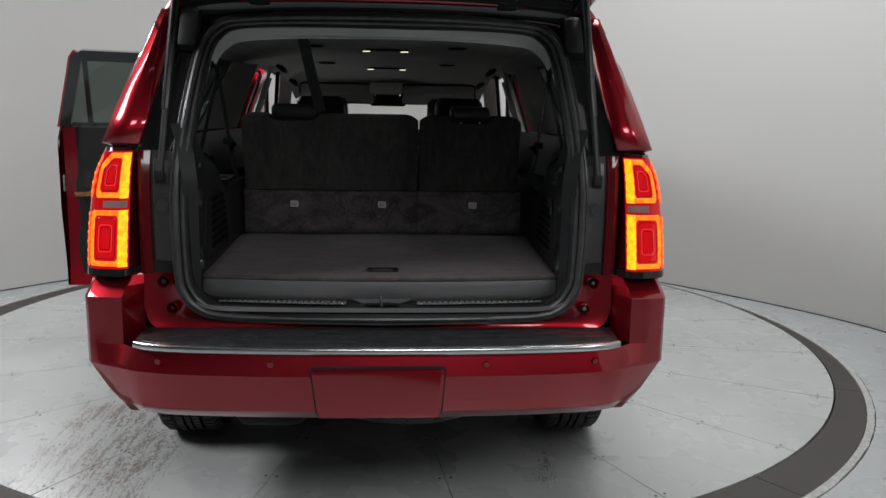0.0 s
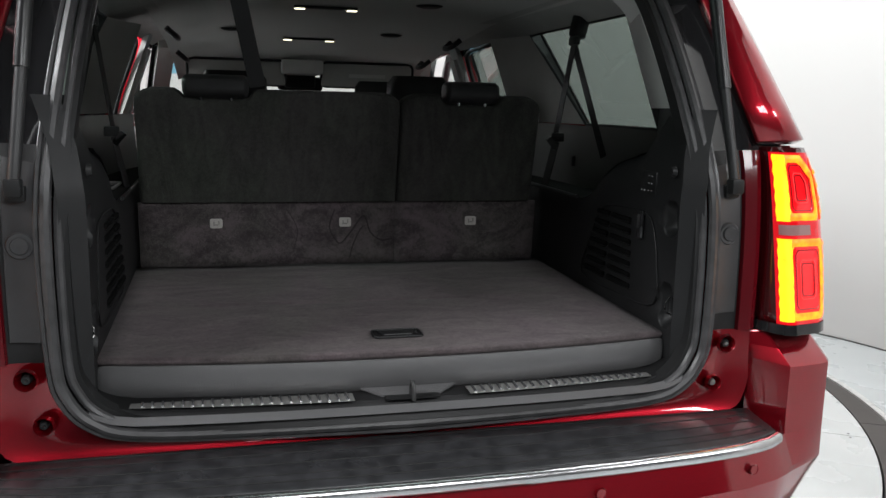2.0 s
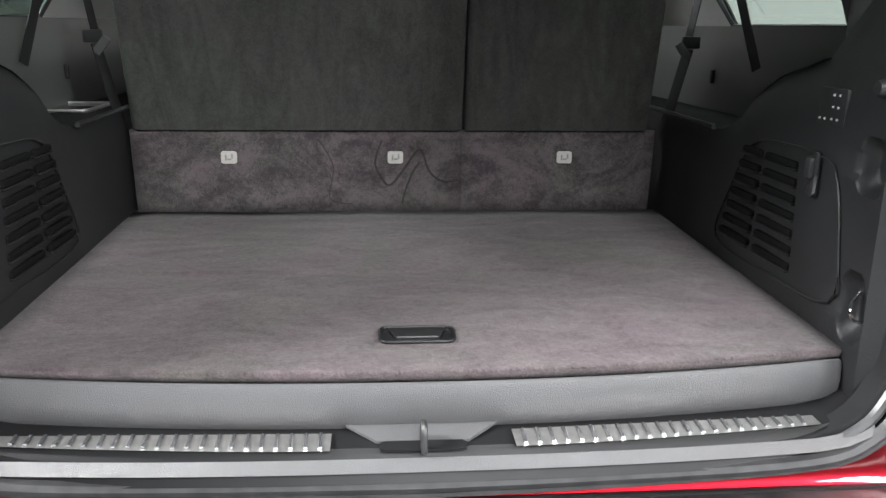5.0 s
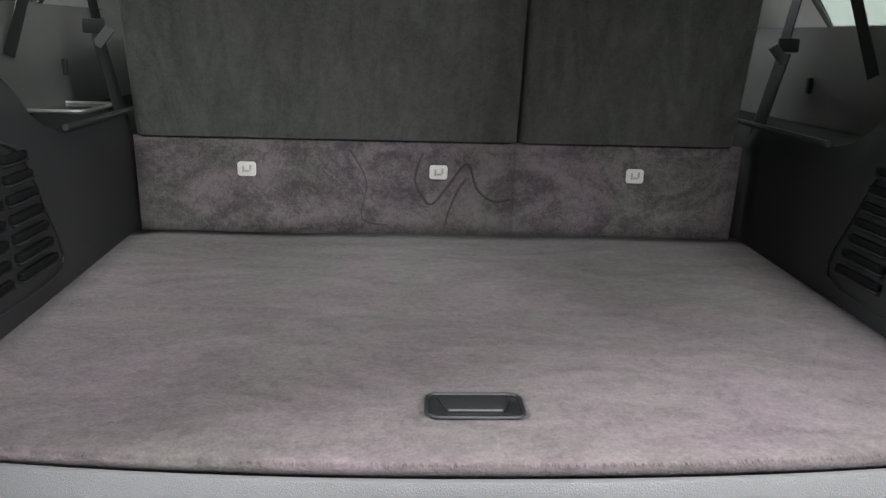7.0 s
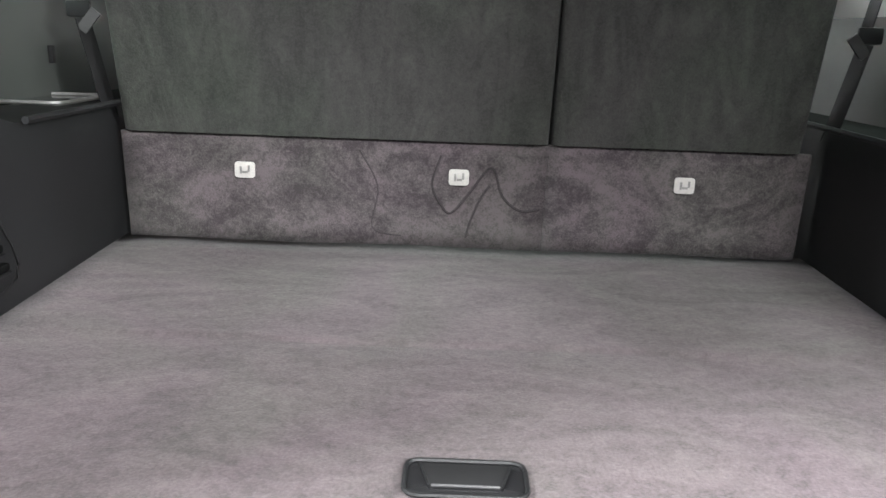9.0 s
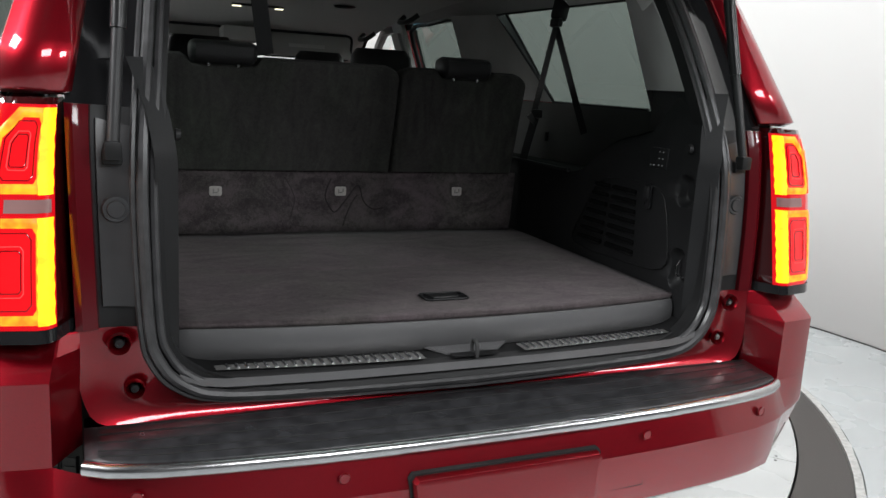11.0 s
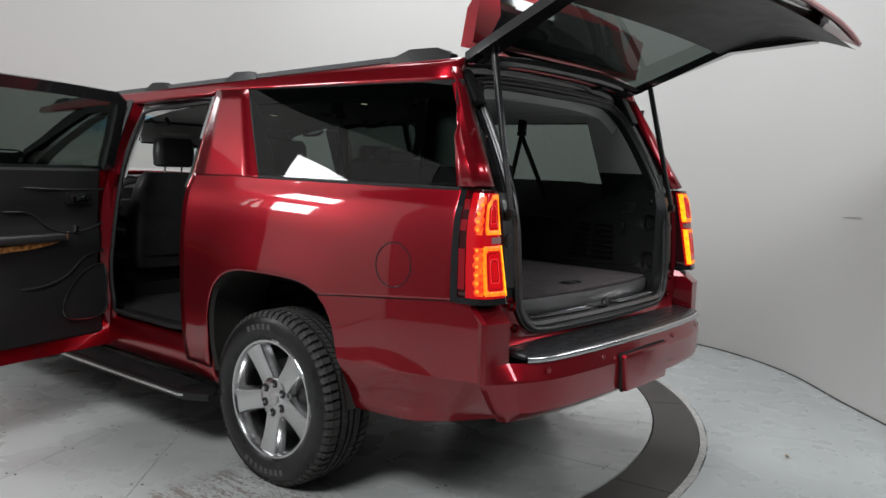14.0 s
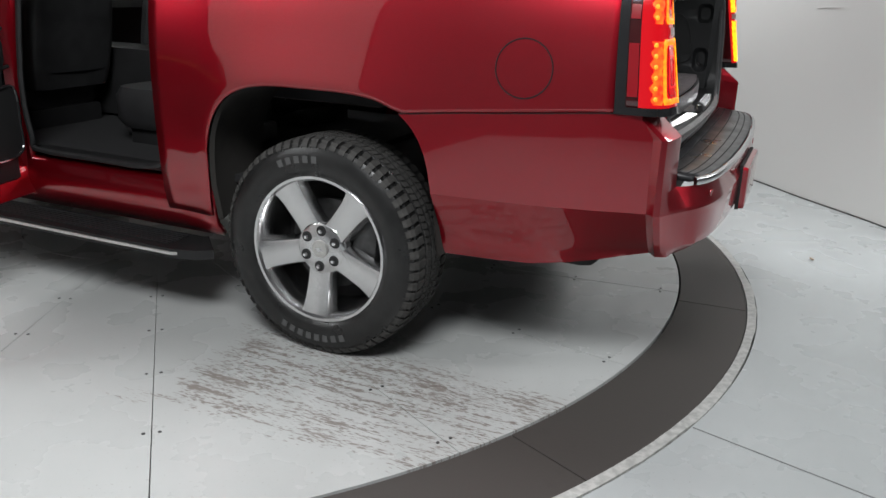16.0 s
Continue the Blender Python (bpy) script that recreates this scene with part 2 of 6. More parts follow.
JAMB = mat("satin_grey_jamb_plastic", (0.05, 0.05, 0.052), rough=0.32, spec=0.5, noise_scale=10, noise_amt=0.2, bump=0.12, bump_scale=300, rough_var=0.1)
# seal rubber lightened: the highlights on its ribs are put into the colour
WEATHERSTRIP = mat("highlit_weatherstrip", (0.065, 0.064, 0.066), rough=0.34, spec=0.6, noise_scale=30, noise_amt=0.35, rough_var=0.1)
RUBBER = mat("black_rubber", (0.02, 0.02, 0.021), rough=0.45, noise_scale=20, noise_amt=0.3, rough_var=0.12)
UNDER = mat("underbody_black", (0.022, 0.022, 0.022), rough=0.85, noise_scale=7, noise_amt=0.4)
TYRE = mat("tyre_rubber", (0.015, 0.015, 0.0148), rough=0.30, noise_scale=25, noise_amt=0.35, bump=0.25, bump_scale=180, rough_var=0.12)
ALLOY = mat("polished_alloy", (0.66, 0.66, 0.665), rough=0.22, metal=1.0, noise_scale=9, noise_amt=0.12, rough_var=0.08)
CHROME = mat("chrome", (0.66, 0.66, 0.67), rough=0.07, metal=1.0, rough_var=0.03)
STRIP = mat("satin_bright_strip", (0.62, 0.62, 0.63), rough=0.24, metal=1.0, noise_scale=40, noise_amt=0.1, rough_var=0.05)
BRUSHED = mat("brushed_aluminium", (0.72, 0.71, 0.69), rough=0.42, metal=1.0, noise_scale=60, noise_amt=0.15)
STEEL = mat("dull_steel", (0.35, 0.34, 0.33), rough=0.45, metal=0.9, noise_scale=30, noise_amt=0.3)
GOLD = mat("brass_gold", (0.65, 0.48, 0.16), rough=0.3, metal=0.9)
CARPET = carpet_material("cargo_carpet", (0.140, 0.1175, 0.119), (0.0645, 0.0540, 0.0555), 5.0, 0.42, 0.15, (0.8, 1.6, 1.0))
FLAP = carpet_material("seat_flap_carpet", (0.120, 0.1045, 0.106), (0.049, 0.0425, 0.0440), 5.0, 0.62, 0.12, (0.9, 1.0, 1.5))
# flap carpet darkened for the shading along the pressed marks
NAPMARK = carpet_material("shaded_pressed_pile", (0.060, 0.052, 0.053), (0.034, 0.030, 0.031), 5.0, 0.5, 0.15, (0.9, 1.0, 1.5))
SEATCLOTH = carpet_material("seat_back_cloth", (0.064, 0.065, 0.059), (0.0345, 0.035, 0.0325), 8.0, 0.6, 0.16, (1.6, 1.0, 0.45))
LEATHER = mat("black_leather", (0.028, 0.028, 0.029), rough=0.42, noise_scale=12, noise_amt=0.3, bump=0.4, bump_scale=160, rough_var=0.08)
HEADLINER = mat("grey_headliner", (0.70, 0.70, 0.68), rough=0.95, noise_scale=260, noise_amt=0.12)
GREYTRIM = mat("light_grey_pillar_trim", (0.52, 0.52, 0.505), rough=0.6, noise_scale=6, noise_amt=0.1, bump=0.2, bump_scale=400)
GLASS = pane_material("clear_glass", (0.86, 0.92, 0.90))
TINT = pane_material("dark_tinted_glass", (0.15, 0.18, 0.165))
LENS = mat("dark_red_lens", (0.04, 0.002, 0.003), rough=0.12, coat=1.0)
REDGLOW = mat("lit_red_lens", (0.4, 0.006, 0.006), rough=0.12, coat=1.0, emit=(1.0, 0.003, 0.012), emit_strength=0.42)
SIDELENS = mat("dim_red_lens", (0.3, 0.004, 0.006), rough=0.12, coat=1.0, emit=(1.0, 0.004, 0.016), emit_strength=0.30)
LED = led_material("lit_amber_led", 0.13, 0.30, 1.25)
LEDBAR = led_material("bright_amber_led", 0.34, 0.60, 1.35)
LEDCOL = led_material("orange_led", 0.012, 0.17, 1.0)
LEDSPOT = mat("led_spot", (0.5, 0.3, 0.02), rough=0.4, emit=(1.0, 0.17, 0.008), emit_strength=1.1)
DEEPLENS = mat("deep_red_lens", (0.10, 0.003, 0.007), rough=0.15, coat=0.4)
SIDEREFLEX = mat("dark_red_reflector", (0.16, 0.004, 0.008), rough=0.16, coat=1.0, emit=(1.0, 0.004, 0.02), emit_strength=0.07)
RIDGE = mat("red_lens_ridge", (0.6, 0.03, 0.03), rough=0.2, emit=(1.0, 0.05, 0.05), emit_strength=0.75)
PADMAT = mat("scuffed_step_rubber", (0.034, 0.034, 0.037), rough=0.34, noise_scale=30, noise_amt=0.5, bump=0.25, bump_scale=60, rough_var=0.2)
CLEARLENS = mat("clear_lens", (0.36, 0.20, 0.19), rough=0.15, coat=1.0)
PATCH = mat("pale_tag", (0.5, 0.475, 0.45), rough=0.5, noise_scale=200, noise_amt=0.1)
INK = mat("dark_print", (0.05, 0.05, 0.05), rough=0.6)
WHITEINK = mat("pale_print", (0.3, 0.3, 0.3), rough=0.5)
WOODTRIM = mat("amber_wood_trim", (0.34, 0.15, 0.05), rough=0.25, noise_scale=45, noise_amt=0.7, coat=0.8)
WALL = mat("white_wall_paint", (0.56, 0.56, 0.545), rough=0.85, noise_scale=1.1, noise_amt=0.05, big=0.35)
CEIL = mat("dark_ceiling", (0.06, 0.06, 0.062), rough=0.9, noise_scale=2, noise_amt=0.2)
FLOOR = floor_material("pale_grey_floor_paint", (0.46, 0.485, 0.485), (0.40, 0.42, 0.42), False)
TABLE = floor_material("turntable_paint", (0.50, 0.512, 0.503), (0.42, 0.432, 0.424), True)
RING = mat("dark_ring_rubber", (0.056, 0.050, 0.046), rough=0.6, noise_scale=14, noise_amt=0.3, big=1.2, bump=0.2, bump_scale=90)
DOME = mat("lit_dome_lens", (0.9, 0.88, 0.8), rough=0.4, emit=(1.0, 0.93, 0.68), emit_strength=1.1)

# ---- mesh helpers ----
def mesh_from(bm, name, smooth=True):
    bmesh.ops.recalc_face_normals(bm, faces=bm.faces)
    me = bpy.data.meshes.new(name)
    bm.to_mesh(me)
    bm.free()
    if smooth:
        for p in me.polygons:
            p.use_smooth = True
        me.set_sharp_from_angle(angle=radians(38))
    return me


def part(name, bm, material, parent=None, label="", smooth=True):
    """Links a bmesh as one mesh object, under a thing or a part."""
    me = bm if isinstance(bm, bpy.types.Mesh) else mesh_from(bm, name, smooth)
    ob = new(name, me)
    if material and not me.materials:
        me.materials.append(material)
    if parent:
        ob.parent = parent
    if label:
        ob["label"] = label
    return ob


def empty(name, parent=None, at=(0, 0, 0)):
    ob = new(name)
    ob.location = at
    ob.empty_display_size = 0.1
    if parent:
        ob.parent = parent
    return ob


def mod(ob, kind, **kw):
    m = ob.modifiers.new(kind.lower(), kind)
    if kind == "SOLIDIFY":
        m.thickness, m.offset = kw["thickness"], kw.get("offset", -1)
    if kind == "BEVEL":
        m.width, m.segments, m.limit_method, m.angle_limit = kw["width"], kw.get("segments", 2), "ANGLE", radians(40)
    return ob


def lerp(a, b, t):
    return a + (b - a) * t


def table(rows, v):
    """Piecewise linear value from (key, value) rows."""
    if v <= rows[0][0]:
        return rows[0][1]
    for (a, fa), (b, fb) in zip(rows, rows[1:]):
        if v <= b:
            return lerp(fa, fb, (v - a) / (b - a))
    return rows[-1][1]


def span(a, b, n):
    return [lerp(a, b, i / n) for i in range(n + 1)]


def grid(fn, us, vs, bm=None, keep=None):
    """A sheet of quads over fn(u, v)."""
    bm = bm or bmesh.new()
    rows = [[bm.verts.new(fn(u, v)) for v in vs] for u in us]
    for i in range(len(us) - 1):
        for j in range(len(vs) - 1):
            if keep is None or keep(0.5 * (us[i] + us[i + 1]), 0.5 * (vs[j] + vs[j + 1])):
                bm.faces.new((rows[i][j], rows[i + 1][j], rows[i + 1][j + 1], rows[i][j + 1]))
    return bm


def loft(rings, closed=True, caps=True, bm=None):
    """A skin through rings of equally many points."""
    bm = bm or bmesh.new()
    vr = [[bm.verts.new(p) for p in ring] for ring in rings]
    n = len(rings[0])
    for a, b in zip(vr, vr[1:]):
        for k in range(n if closed else n - 1):
            bm.faces.new((a[k], a[(k + 1) % n], b[(k + 1) % n], b[k]))
    if caps and closed:
        bm.faces.new(vr[0])
        bm.faces.new(vr[-1])
    return bm


def box(size, at=(0, 0, 0), bevel=0.0, segments=2, rot=None, bm=None, taper=1.0):
    b2 = bmesh.new()
    bmesh.ops.create_cube(b2, size=1)
    for v in b2.verts:
        k = taper if v.co.z > 0 else 1.0
        v.co = Vector((v.co.x * size[0] * k, v.co.y * size[1] * k, v.co.z * size[2]))
    if bevel:
        bmesh.ops.bevel(b2, geom=b2.edges[:], offset=bevel, segments=segments, profile=0.6, affect="EDGES")
    m = Matrix.Translation(at) @ (Euler([radians(a) for a in rot]).to_matrix().to_4x4() if rot else Matrix())
    b2.transform(m)
    if bm is None:
        return b2
    me = bpy.data.meshes.new("tmp")
    b2.to_mesh(me)
    b2.free()
    bm.from_mesh(me)
    bpy.data.meshes.remove(me)
    return bm


def prism(outline, depth, m=None, bevel=0.0, bm=None):
    """An outline (x, y) pulled out along z by depth, bevelled, then placed by m."""
    b2 = bmesh.new()
    low = [b2.verts.new((x, y, 0)) for x, y in outline]
    high = [b2.verts.new((x, y, depth)) for x, y in outline]
    n = len(outline)
    b2.faces.new(low[::-1])
    top = b2.faces.new(high)
    for k in range(n):
        b2.faces.new((low[k], low[(k + 1) % n], high[(k + 1) % n], high[k]))
    if bevel:
        bmesh.ops.bevel(b2, geom=list(top.edges), offset=bevel, segments=2, profile=0.6, affect="EDGES")
    if m is not None:
        b2.transform(m)
    if bm is None:
        return b2
    me = bpy.data.meshes.new("tmp")
    b2.to_mesh(me)
    b2.free()
    bm.from_mesh(me)
    bpy.data.meshes.remove(me)
    return bm


def rounded(w, h, r, n=4, cx=0.0, cy=0.0):
    """A rounded rectangle outline."""
    pts = []
    for sx, sy, a0 in ((1, 1, 0), (-1, 1, 90), (-1, -1, 180), (1, -1, 270)):
        for k in range(n + 1):
            a = radians(a0 + 90 * k / n)
            pts.append((cx + sx * (w / 2 - r) + r * math.cos(a), cy + sy * (h / 2 - r) + r * math.sin(a)))
    return pts


def smooth_path(pts, per=5, closed=False):
    """Catmull-Rom points through pts."""
    P = [Vector(p) for p in pts]
    n = len(P)
    out = []
    for i in range(n if closed else n - 1):
        p0 = P[i - 1] if (closed or i) else P[0]
        p1, p2 = P[i], P[(i + 1) % n]
        p3 = P[(i + 2) % n] if (closed or i + 2 < n) else P[-1]
        for k in range(per):
            t = k / per
            out.append(0.5 * ((2 * p1) + (p2 - p0) * t + (2 * p0 - 5 * p1 + 4 * p2 - p3) * t * t + (3 * p1 - p0 - 3 * p2 + p3) * t ** 3))
    if not closed:
        out.append(P[-1])
    return out


def sweep(pts, shape, up=(0, 0, 1), closed=False, bm=None, caps=True, scale=None):
    """A cross-section (side, up) carried along pts."""
    P = [Vector(p) for p in pts]
    n = len(P)
    rings = []
    for i, p in enumerate(P):
        a = P[i - 1] if (closed or i) else P[0]
        b = P[(i + 1) % n] if (closed or i + 1 < n) else P[-1]
        t = (b - a).normalized()
        side = t.cross(Vector(up))
        side = side.normalized() if side.length > 1e-6 else Vector((1, 0, 0))
        u = side.cross(t)
        k = scale[i] if scale else 1.0
        rings.append([p + side * x * k + u * y * k for x, y in shape])
    if closed:
        rings.append(rings[0])
    return loft(rings, True, caps and not closed, bm)


def circle(r, n=10, ry=None):
    return [(r * math.cos(2 * math.pi * k / n), (ry or r) * math.sin(2 * math.pi * k / n)) for k in range(n)]


def tube(pts, r, n=10, up=(0, 0, 1), closed=False, bm=None):
    return sweep(pts, circle(r, n), up, closed, bm)


def lathe(profile, n=48, m=None, bm=None):
    """A profile (radius, along) turned about the x axis."""
    bm = bm or bmesh.new()
    rings = [[bm.verts.new(Vector((a, r * math.cos(2 * math.pi * k / n), r * math.sin(2 * math.pi * k / n)))) for k in range(n)] for r, a in profile]
    for a, b in zip(rings, rings[1:]):
        for k in range(n):
            bm.faces.new((a[k], a[(k + 1) % n], b[(k + 1) % n], b[k]))
    if m is not None:
        bm.transform(m)
    return bm


def wedge(r0, r1, a0, a1, z0, z1, n=6, bm=None):
    """A flat ring sector, angles in degrees about the z axis."""
    rings = []
    for k in range(n + 1):
        a = radians(lerp(a0, a1, k / n))
        c, s = math.cos(a), math.sin(a)
        rings.append([(r0 * c, r0 * s, z0), (r1 * c, r1 * s, z0), (r1 * c, r1 * s, z1), (r0 * c, r0 * s, z1)])
    return loft(rings, True, True, bm)

# ---- the studio room ----
AXIS = (0.02, 3.10)       # the turntable's axis
TABLE_R = 2.84
PIT = (-0.05, 2.93, 2.977)  # the pit's rim: a circle a little off the axis, so the dark ring tapers


def rim_r(a):
    """Distance from the turntable's axis to the pit's rim, in the direction a (degrees)."""
    c, d = math.cos(radians(a)), math.sin(radians(a))
    ox, oy = AXIS[0] - PIT[0], AXIS[1] - PIT[1]
    b = ox * c + oy * d
    r = -b + math.sqrt(b * b - (ox * ox + oy * oy - PIT[2] ** 2))
    return max(r, TABLE_R + 0.016)


def ring_band(a0, a1, near, far, z0, z1, n, bm=None):
    """A sector between near(a) and far(a), thick from z0 to z1."""
    rows = []
    for a in span(a0, a1, n):
        c, d = math.cos(radians(a)), math.sin(radians(a))
        r0, r1 = near(a), far(a)
        rows.append([(r0 * c, r0 * d, z0), (r1 * c, r1 * d, z0), (r1 * c, r1 * d, z1), (r0 * c, r0 * d, z1)])
    return loft(rows, True, True, bm)


# floor: one sheet round the turntable pit, out to the walls
bm = bmesh.new()
rings = []
for extra, z in ((0.045, -0.06), (0.045, 0.0), (1.0, 0.0), (3.0, 0.0), (9.5, 0.0)):
    rings.append([(AXIS[0] + (rim_r(a) + extra) * math.cos(radians(a)), AXIS[1] + (rim_r(a) + extra) * math.sin(radians(a)), z) for a in span(0, 357.5, 143)])
loft(rings, True, False, bm)
floor = part("floor", bm, FLOOR)
tagged(floor, "pale grey painted studio floor with faint joints", "floor", kind="structure")

pit = part("turntable_pit", wedge(0.0, 3.3, 0, 360, -0.09, -0.062, 64), UNDER)
pit.location = (*AXIS, 0)
tagged(pit, "dark pit under the turntable", "floor", kind="structure")

random.seed(11)
chip = [random.uniform(-0.004, 0.004) for k in range(181)]
kerb = part("trim", ring_band(-180, 179.99, lambda a: rim_r(a) + 0.004, lambda a: rim_r(a) + 0.040 + chip[int((a + 180) / 2)], -0.05, 0.004, 180), mat("chipped_pale_edge", (0.5, 0.5, 0.48), rough=0.8, noise_scale=40, noise_amt=0.3, bump=0.6, bump_scale=60))
kerb.location = (*AXIS, 0)
tagged(kerb, "chipped pale edge round the dark ring", "floor edge", kind="structure")

turntable = empty("turntable", at=(*AXIS, 0))
tagged(turntable, "round turntable of pale painted steel plates", "turntable", kind="structure")
table_mesh = mesh_from(wedge(0.7, TABLE_R, 0.04, 17.96, -0.03, 0.0, 8), "floor_plate", False)
table_mesh.materials.append(TABLE)
for k in range(20):
    ob = part("floor_plate", table_mesh, TABLE, turntable)
    ob.rotation_euler = (0, 0, radians(-102 + 18 * k))
part("hub_plate", wedge(0.0, 0.695, 0, 359.999, -0.03, 0.0, 48), TABLE, turntable)
bolt_mesh = mesh_from(prism(circle(0.006, 8), 0.002), "bolt", False)
bolt_mesh.materials.append(INK)
for k in range(20):
    for r in (1.2, 1.57, 1.95, 2.36, 2.76):
        for off in (-1.0, 1.0):
            a = radians(-102 + 18 * k) + off * 0.024 / r
            ob = part("bolt", bolt_mesh, INK, turntable)
            ob.location = (r * math.cos(a), r * math.sin(a), 0.0)

ring = empty("dark_ring", at=(*AXIS, 0))
tagged(ring, "dark rubber-coated ring round the turntable, tapering off at one side", "floor ring", kind="structure")
for k in range(12):
    a0 = -116 + 30 * k
    part("ring_plate", ring_band(a0 + 0.05, a0 + 29.95, lambda a: TABLE_R + 0.010, rim_r, -0.03, -0.002, 18), RING, ring, "", False)

# joints in the outer floor: narrow dark strips set flush
joints = bmesh.new()
for a in (-171, -107, 21, 60):
    ca, sa = math.cos(radians(a)), math.sin(radians(a))
    r0 = rim_r(a) + 0.05
    box((2.6, 0.0032, 0.004), (AXIS[0] + ca * (r0 + 1.3), AXIS[1] + sa * (r0 + 1.3), 0.0005), rot=(0, 0, a), bm=joints)
tagged(part("floor_joint", joints, mat("grey_joint_filler", (0.2, 0.2, 0.2), rough=0.8)), "thin dark joints between floor panels", "floor joint", kind="structure")

# wall: a curved bay that opens into a wider room behind the camera
bay = [(-3.2, 4.2, 0), (-2.4, 5.05, 0), (-1.3, 5.75, 0), (0, 5.98, 0), (1.3, 5.7, 0), (2.3, 4.85, 0), (3.1, 3.9, 0), (3.6, 3.0, 0), (3.75, 2.0, 0), (3.6, 1.05, 0), (3.2, 0.35, 0), (2.6, -0.2, 0), (2.15, -0.62, 0), (1.8, -0.88, 0)]
wall_line = [(p.x, p.y) for p in smooth_path(bay, 6)]
wall_line = [(-3.95, 2.8)] + wall_line + [(3.0, -1.36), (4.6, -2.2)]
H_WALL, H_CEIL = 3.7, 5.6
bm = bmesh.new()
n = len(wall_line)
rings = []
for k, (x, y) in enumerate(wall_line):
    dx, dy = x - 0.0, y - 1.5
    d = math.hypot(dx, dy)
    ox, oy = x + dx / d * 0.15, y + dy / d * 0.15
    rings.append([(x, y, 0), (x, y, H_WALL), (ox, oy, H_WALL), (ox, oy, 0)])
loft(rings, True, True, bm)
tagged(part("wall_bay", bm, WALL), "curved white painted studio wall with faint marks", "wall", kind="structure")
base = [(x - (x / math.hypot(x, y - 1.5)) * 0.003, y - ((y - 1.5) / math.hypot(x, y - 1.5)) * 0.003, 0.004) for x, y in wall_line[:-2]]
tagged(part("wall_base_line", sweep(base, [(-0.004, -0.005), (0.004, -0.005), (0.004, 0.004), (-0.004, 0.004)]), mat("dark_wall_base", (0.07, 0.068, 0.064), rough=0.9, noise_scale=30, noise_amt=0.5)), "thin dark line where wall meets floor", "wall joint", kind="structure")
back = [[(x, y, 0), (x, y, H_WALL), (x * 1.03, y * 1.03, H_WALL), (x * 1.03, y * 1.03, 0)] for x, y in ((4.62, -2.2), (6.2, -6.4), (-6.2, -6.4), (-6.2, -1.4), (-3.97, 2.78))]
tagged(part("wall_back", loft(back, True, True), mat("grey_shed_wall", (0.16, 0.16, 0.165), rough=0.85, noise_scale=1.5, noise_amt=0.25)), "plain grey shed wall behind the bay", "wall", kind="structure")
upper = [[(x, y, H_WALL), (x, y, H_CEIL), (x * 1.02, y * 1.02, H_CEIL), (x * 1.02, y * 1.02, H_WALL)] for x, y in ((-6.4, -6.6), (-6.4, 6.6), (6.4, 6.6), (6.4, -6.6), (-6.4, -6.6))]
tagged(part("wall_upper", loft(upper, True, False), CEIL), "dark upper walls of the studio shed", "wall", kind="structure")
for x in (-3.6, -1.2, 1.2, 3.6):
    tagged(part("roof_beam", box((0.12, 12.6, 0.26), (x, 0, H_CEIL - 0.3), 0.01), STEEL), "grey steel roof beam", "beam", kind="structure")
for y in (-4, -1, 2, 5):
    tagged(part("roof_purlin", box((12.6, 0.08, 0.14), (0, y, H_CEIL - 0.08), 0.01), STEEL), "grey steel purlin", "beam", kind="structure")
ceil = part("ceiling", box((14, 14, 0.2), (0, 0, H_CEIL + 0.1)), CEIL)
tagged(ceil, "dark studio ceiling above the panels", "ceiling", kind="structure")

# a short scrape on the wall
tagged(part("wall_mark", sweep([(2.735, -0.083, 1.243), (2.66, -0.142, 1.252), (2.545, -0.238, 1.258)], [(-0.0012, -0.0015), (0.0012, -0.0015), (0.0012, 0.0015), (-0.0012, 0.0015)]), STEEL), "short grey scrape on the white wall", "wall mark", kind="structure")

# a dry leaf blown onto the floor
lf = bmesh.new()
rows = []
for t in span(-1, 1, 9):
    w = 0.011 * (1 - t * t) ** 0.7 + 0.0006
    rows.append([(0.019 * t, w * q, 0.003 + 0.004 * t * t + 0.005 * q * q) for q in (-1, -0.5, 0, 0.5, 1)])
loft(rows, False, False, lf)
leaf = part("dry_leaf", lf, mat("dry_leaf_brown", (0.36, 0.27, 0.19), rough=0.7, noise_scale=120, noise_amt=0.5))
mod(leaf, "SOLIDIFY", thickness=0.0006)
leaf.location, leaf.rotation_euler = (1.16, -0.28, 0.001), (0, 0, 0.5)
tagged(leaf, "small curled red-brown dry leaf on the grey floor", "leaf")

# ---- the car: outer body ----
car = empty("car", at=(0, 2.8, 0))
tagged(car, "metallic red full-size SUV with open tailgate and open rear door", "car")
CAR_INV = Matrix.Translation((0, -2.8, 0))


def cpart(name, bm, material, parent=None, label="", smooth=True):
    """A part of the car, built in world coordinates."""
    ob = part(name, bm, material, parent or car, label, smooth)
    if parent is None:
        ob.matrix_parent_inverse = CAR_INV
    return ob


SIDE = [(0.40, 0.955), (0.46, 0.985), (0.52, 1.0), (0.62, 1.012), (0.75, 1.022), (0.90, 1.028), (1.0, 1.029), (1.1, 1.026), (1.2, 1.018),
        (1.28, 1.007), (1.335, 0.992), (1.375, 0.972), (1.41, 0.958), (1.5, 0.928), (1.65, 0.876), (1.78, 0.828), (1.85, 0.802), (1.90, 0.780), (1.93, 0.75)]
ARCHES = ((1.39, 0.462), (4.69, 0.462))


def arch_z(y):
    """Height of the wheel arch edge over y, or 0 outside."""
    for c, w in ARCHES:
        k = abs(y - c) / w
        if k < 1:
            return 0.44 + 0.538 * (1 - k ** 3.8) ** (1 / 3.8)
    return 0.0


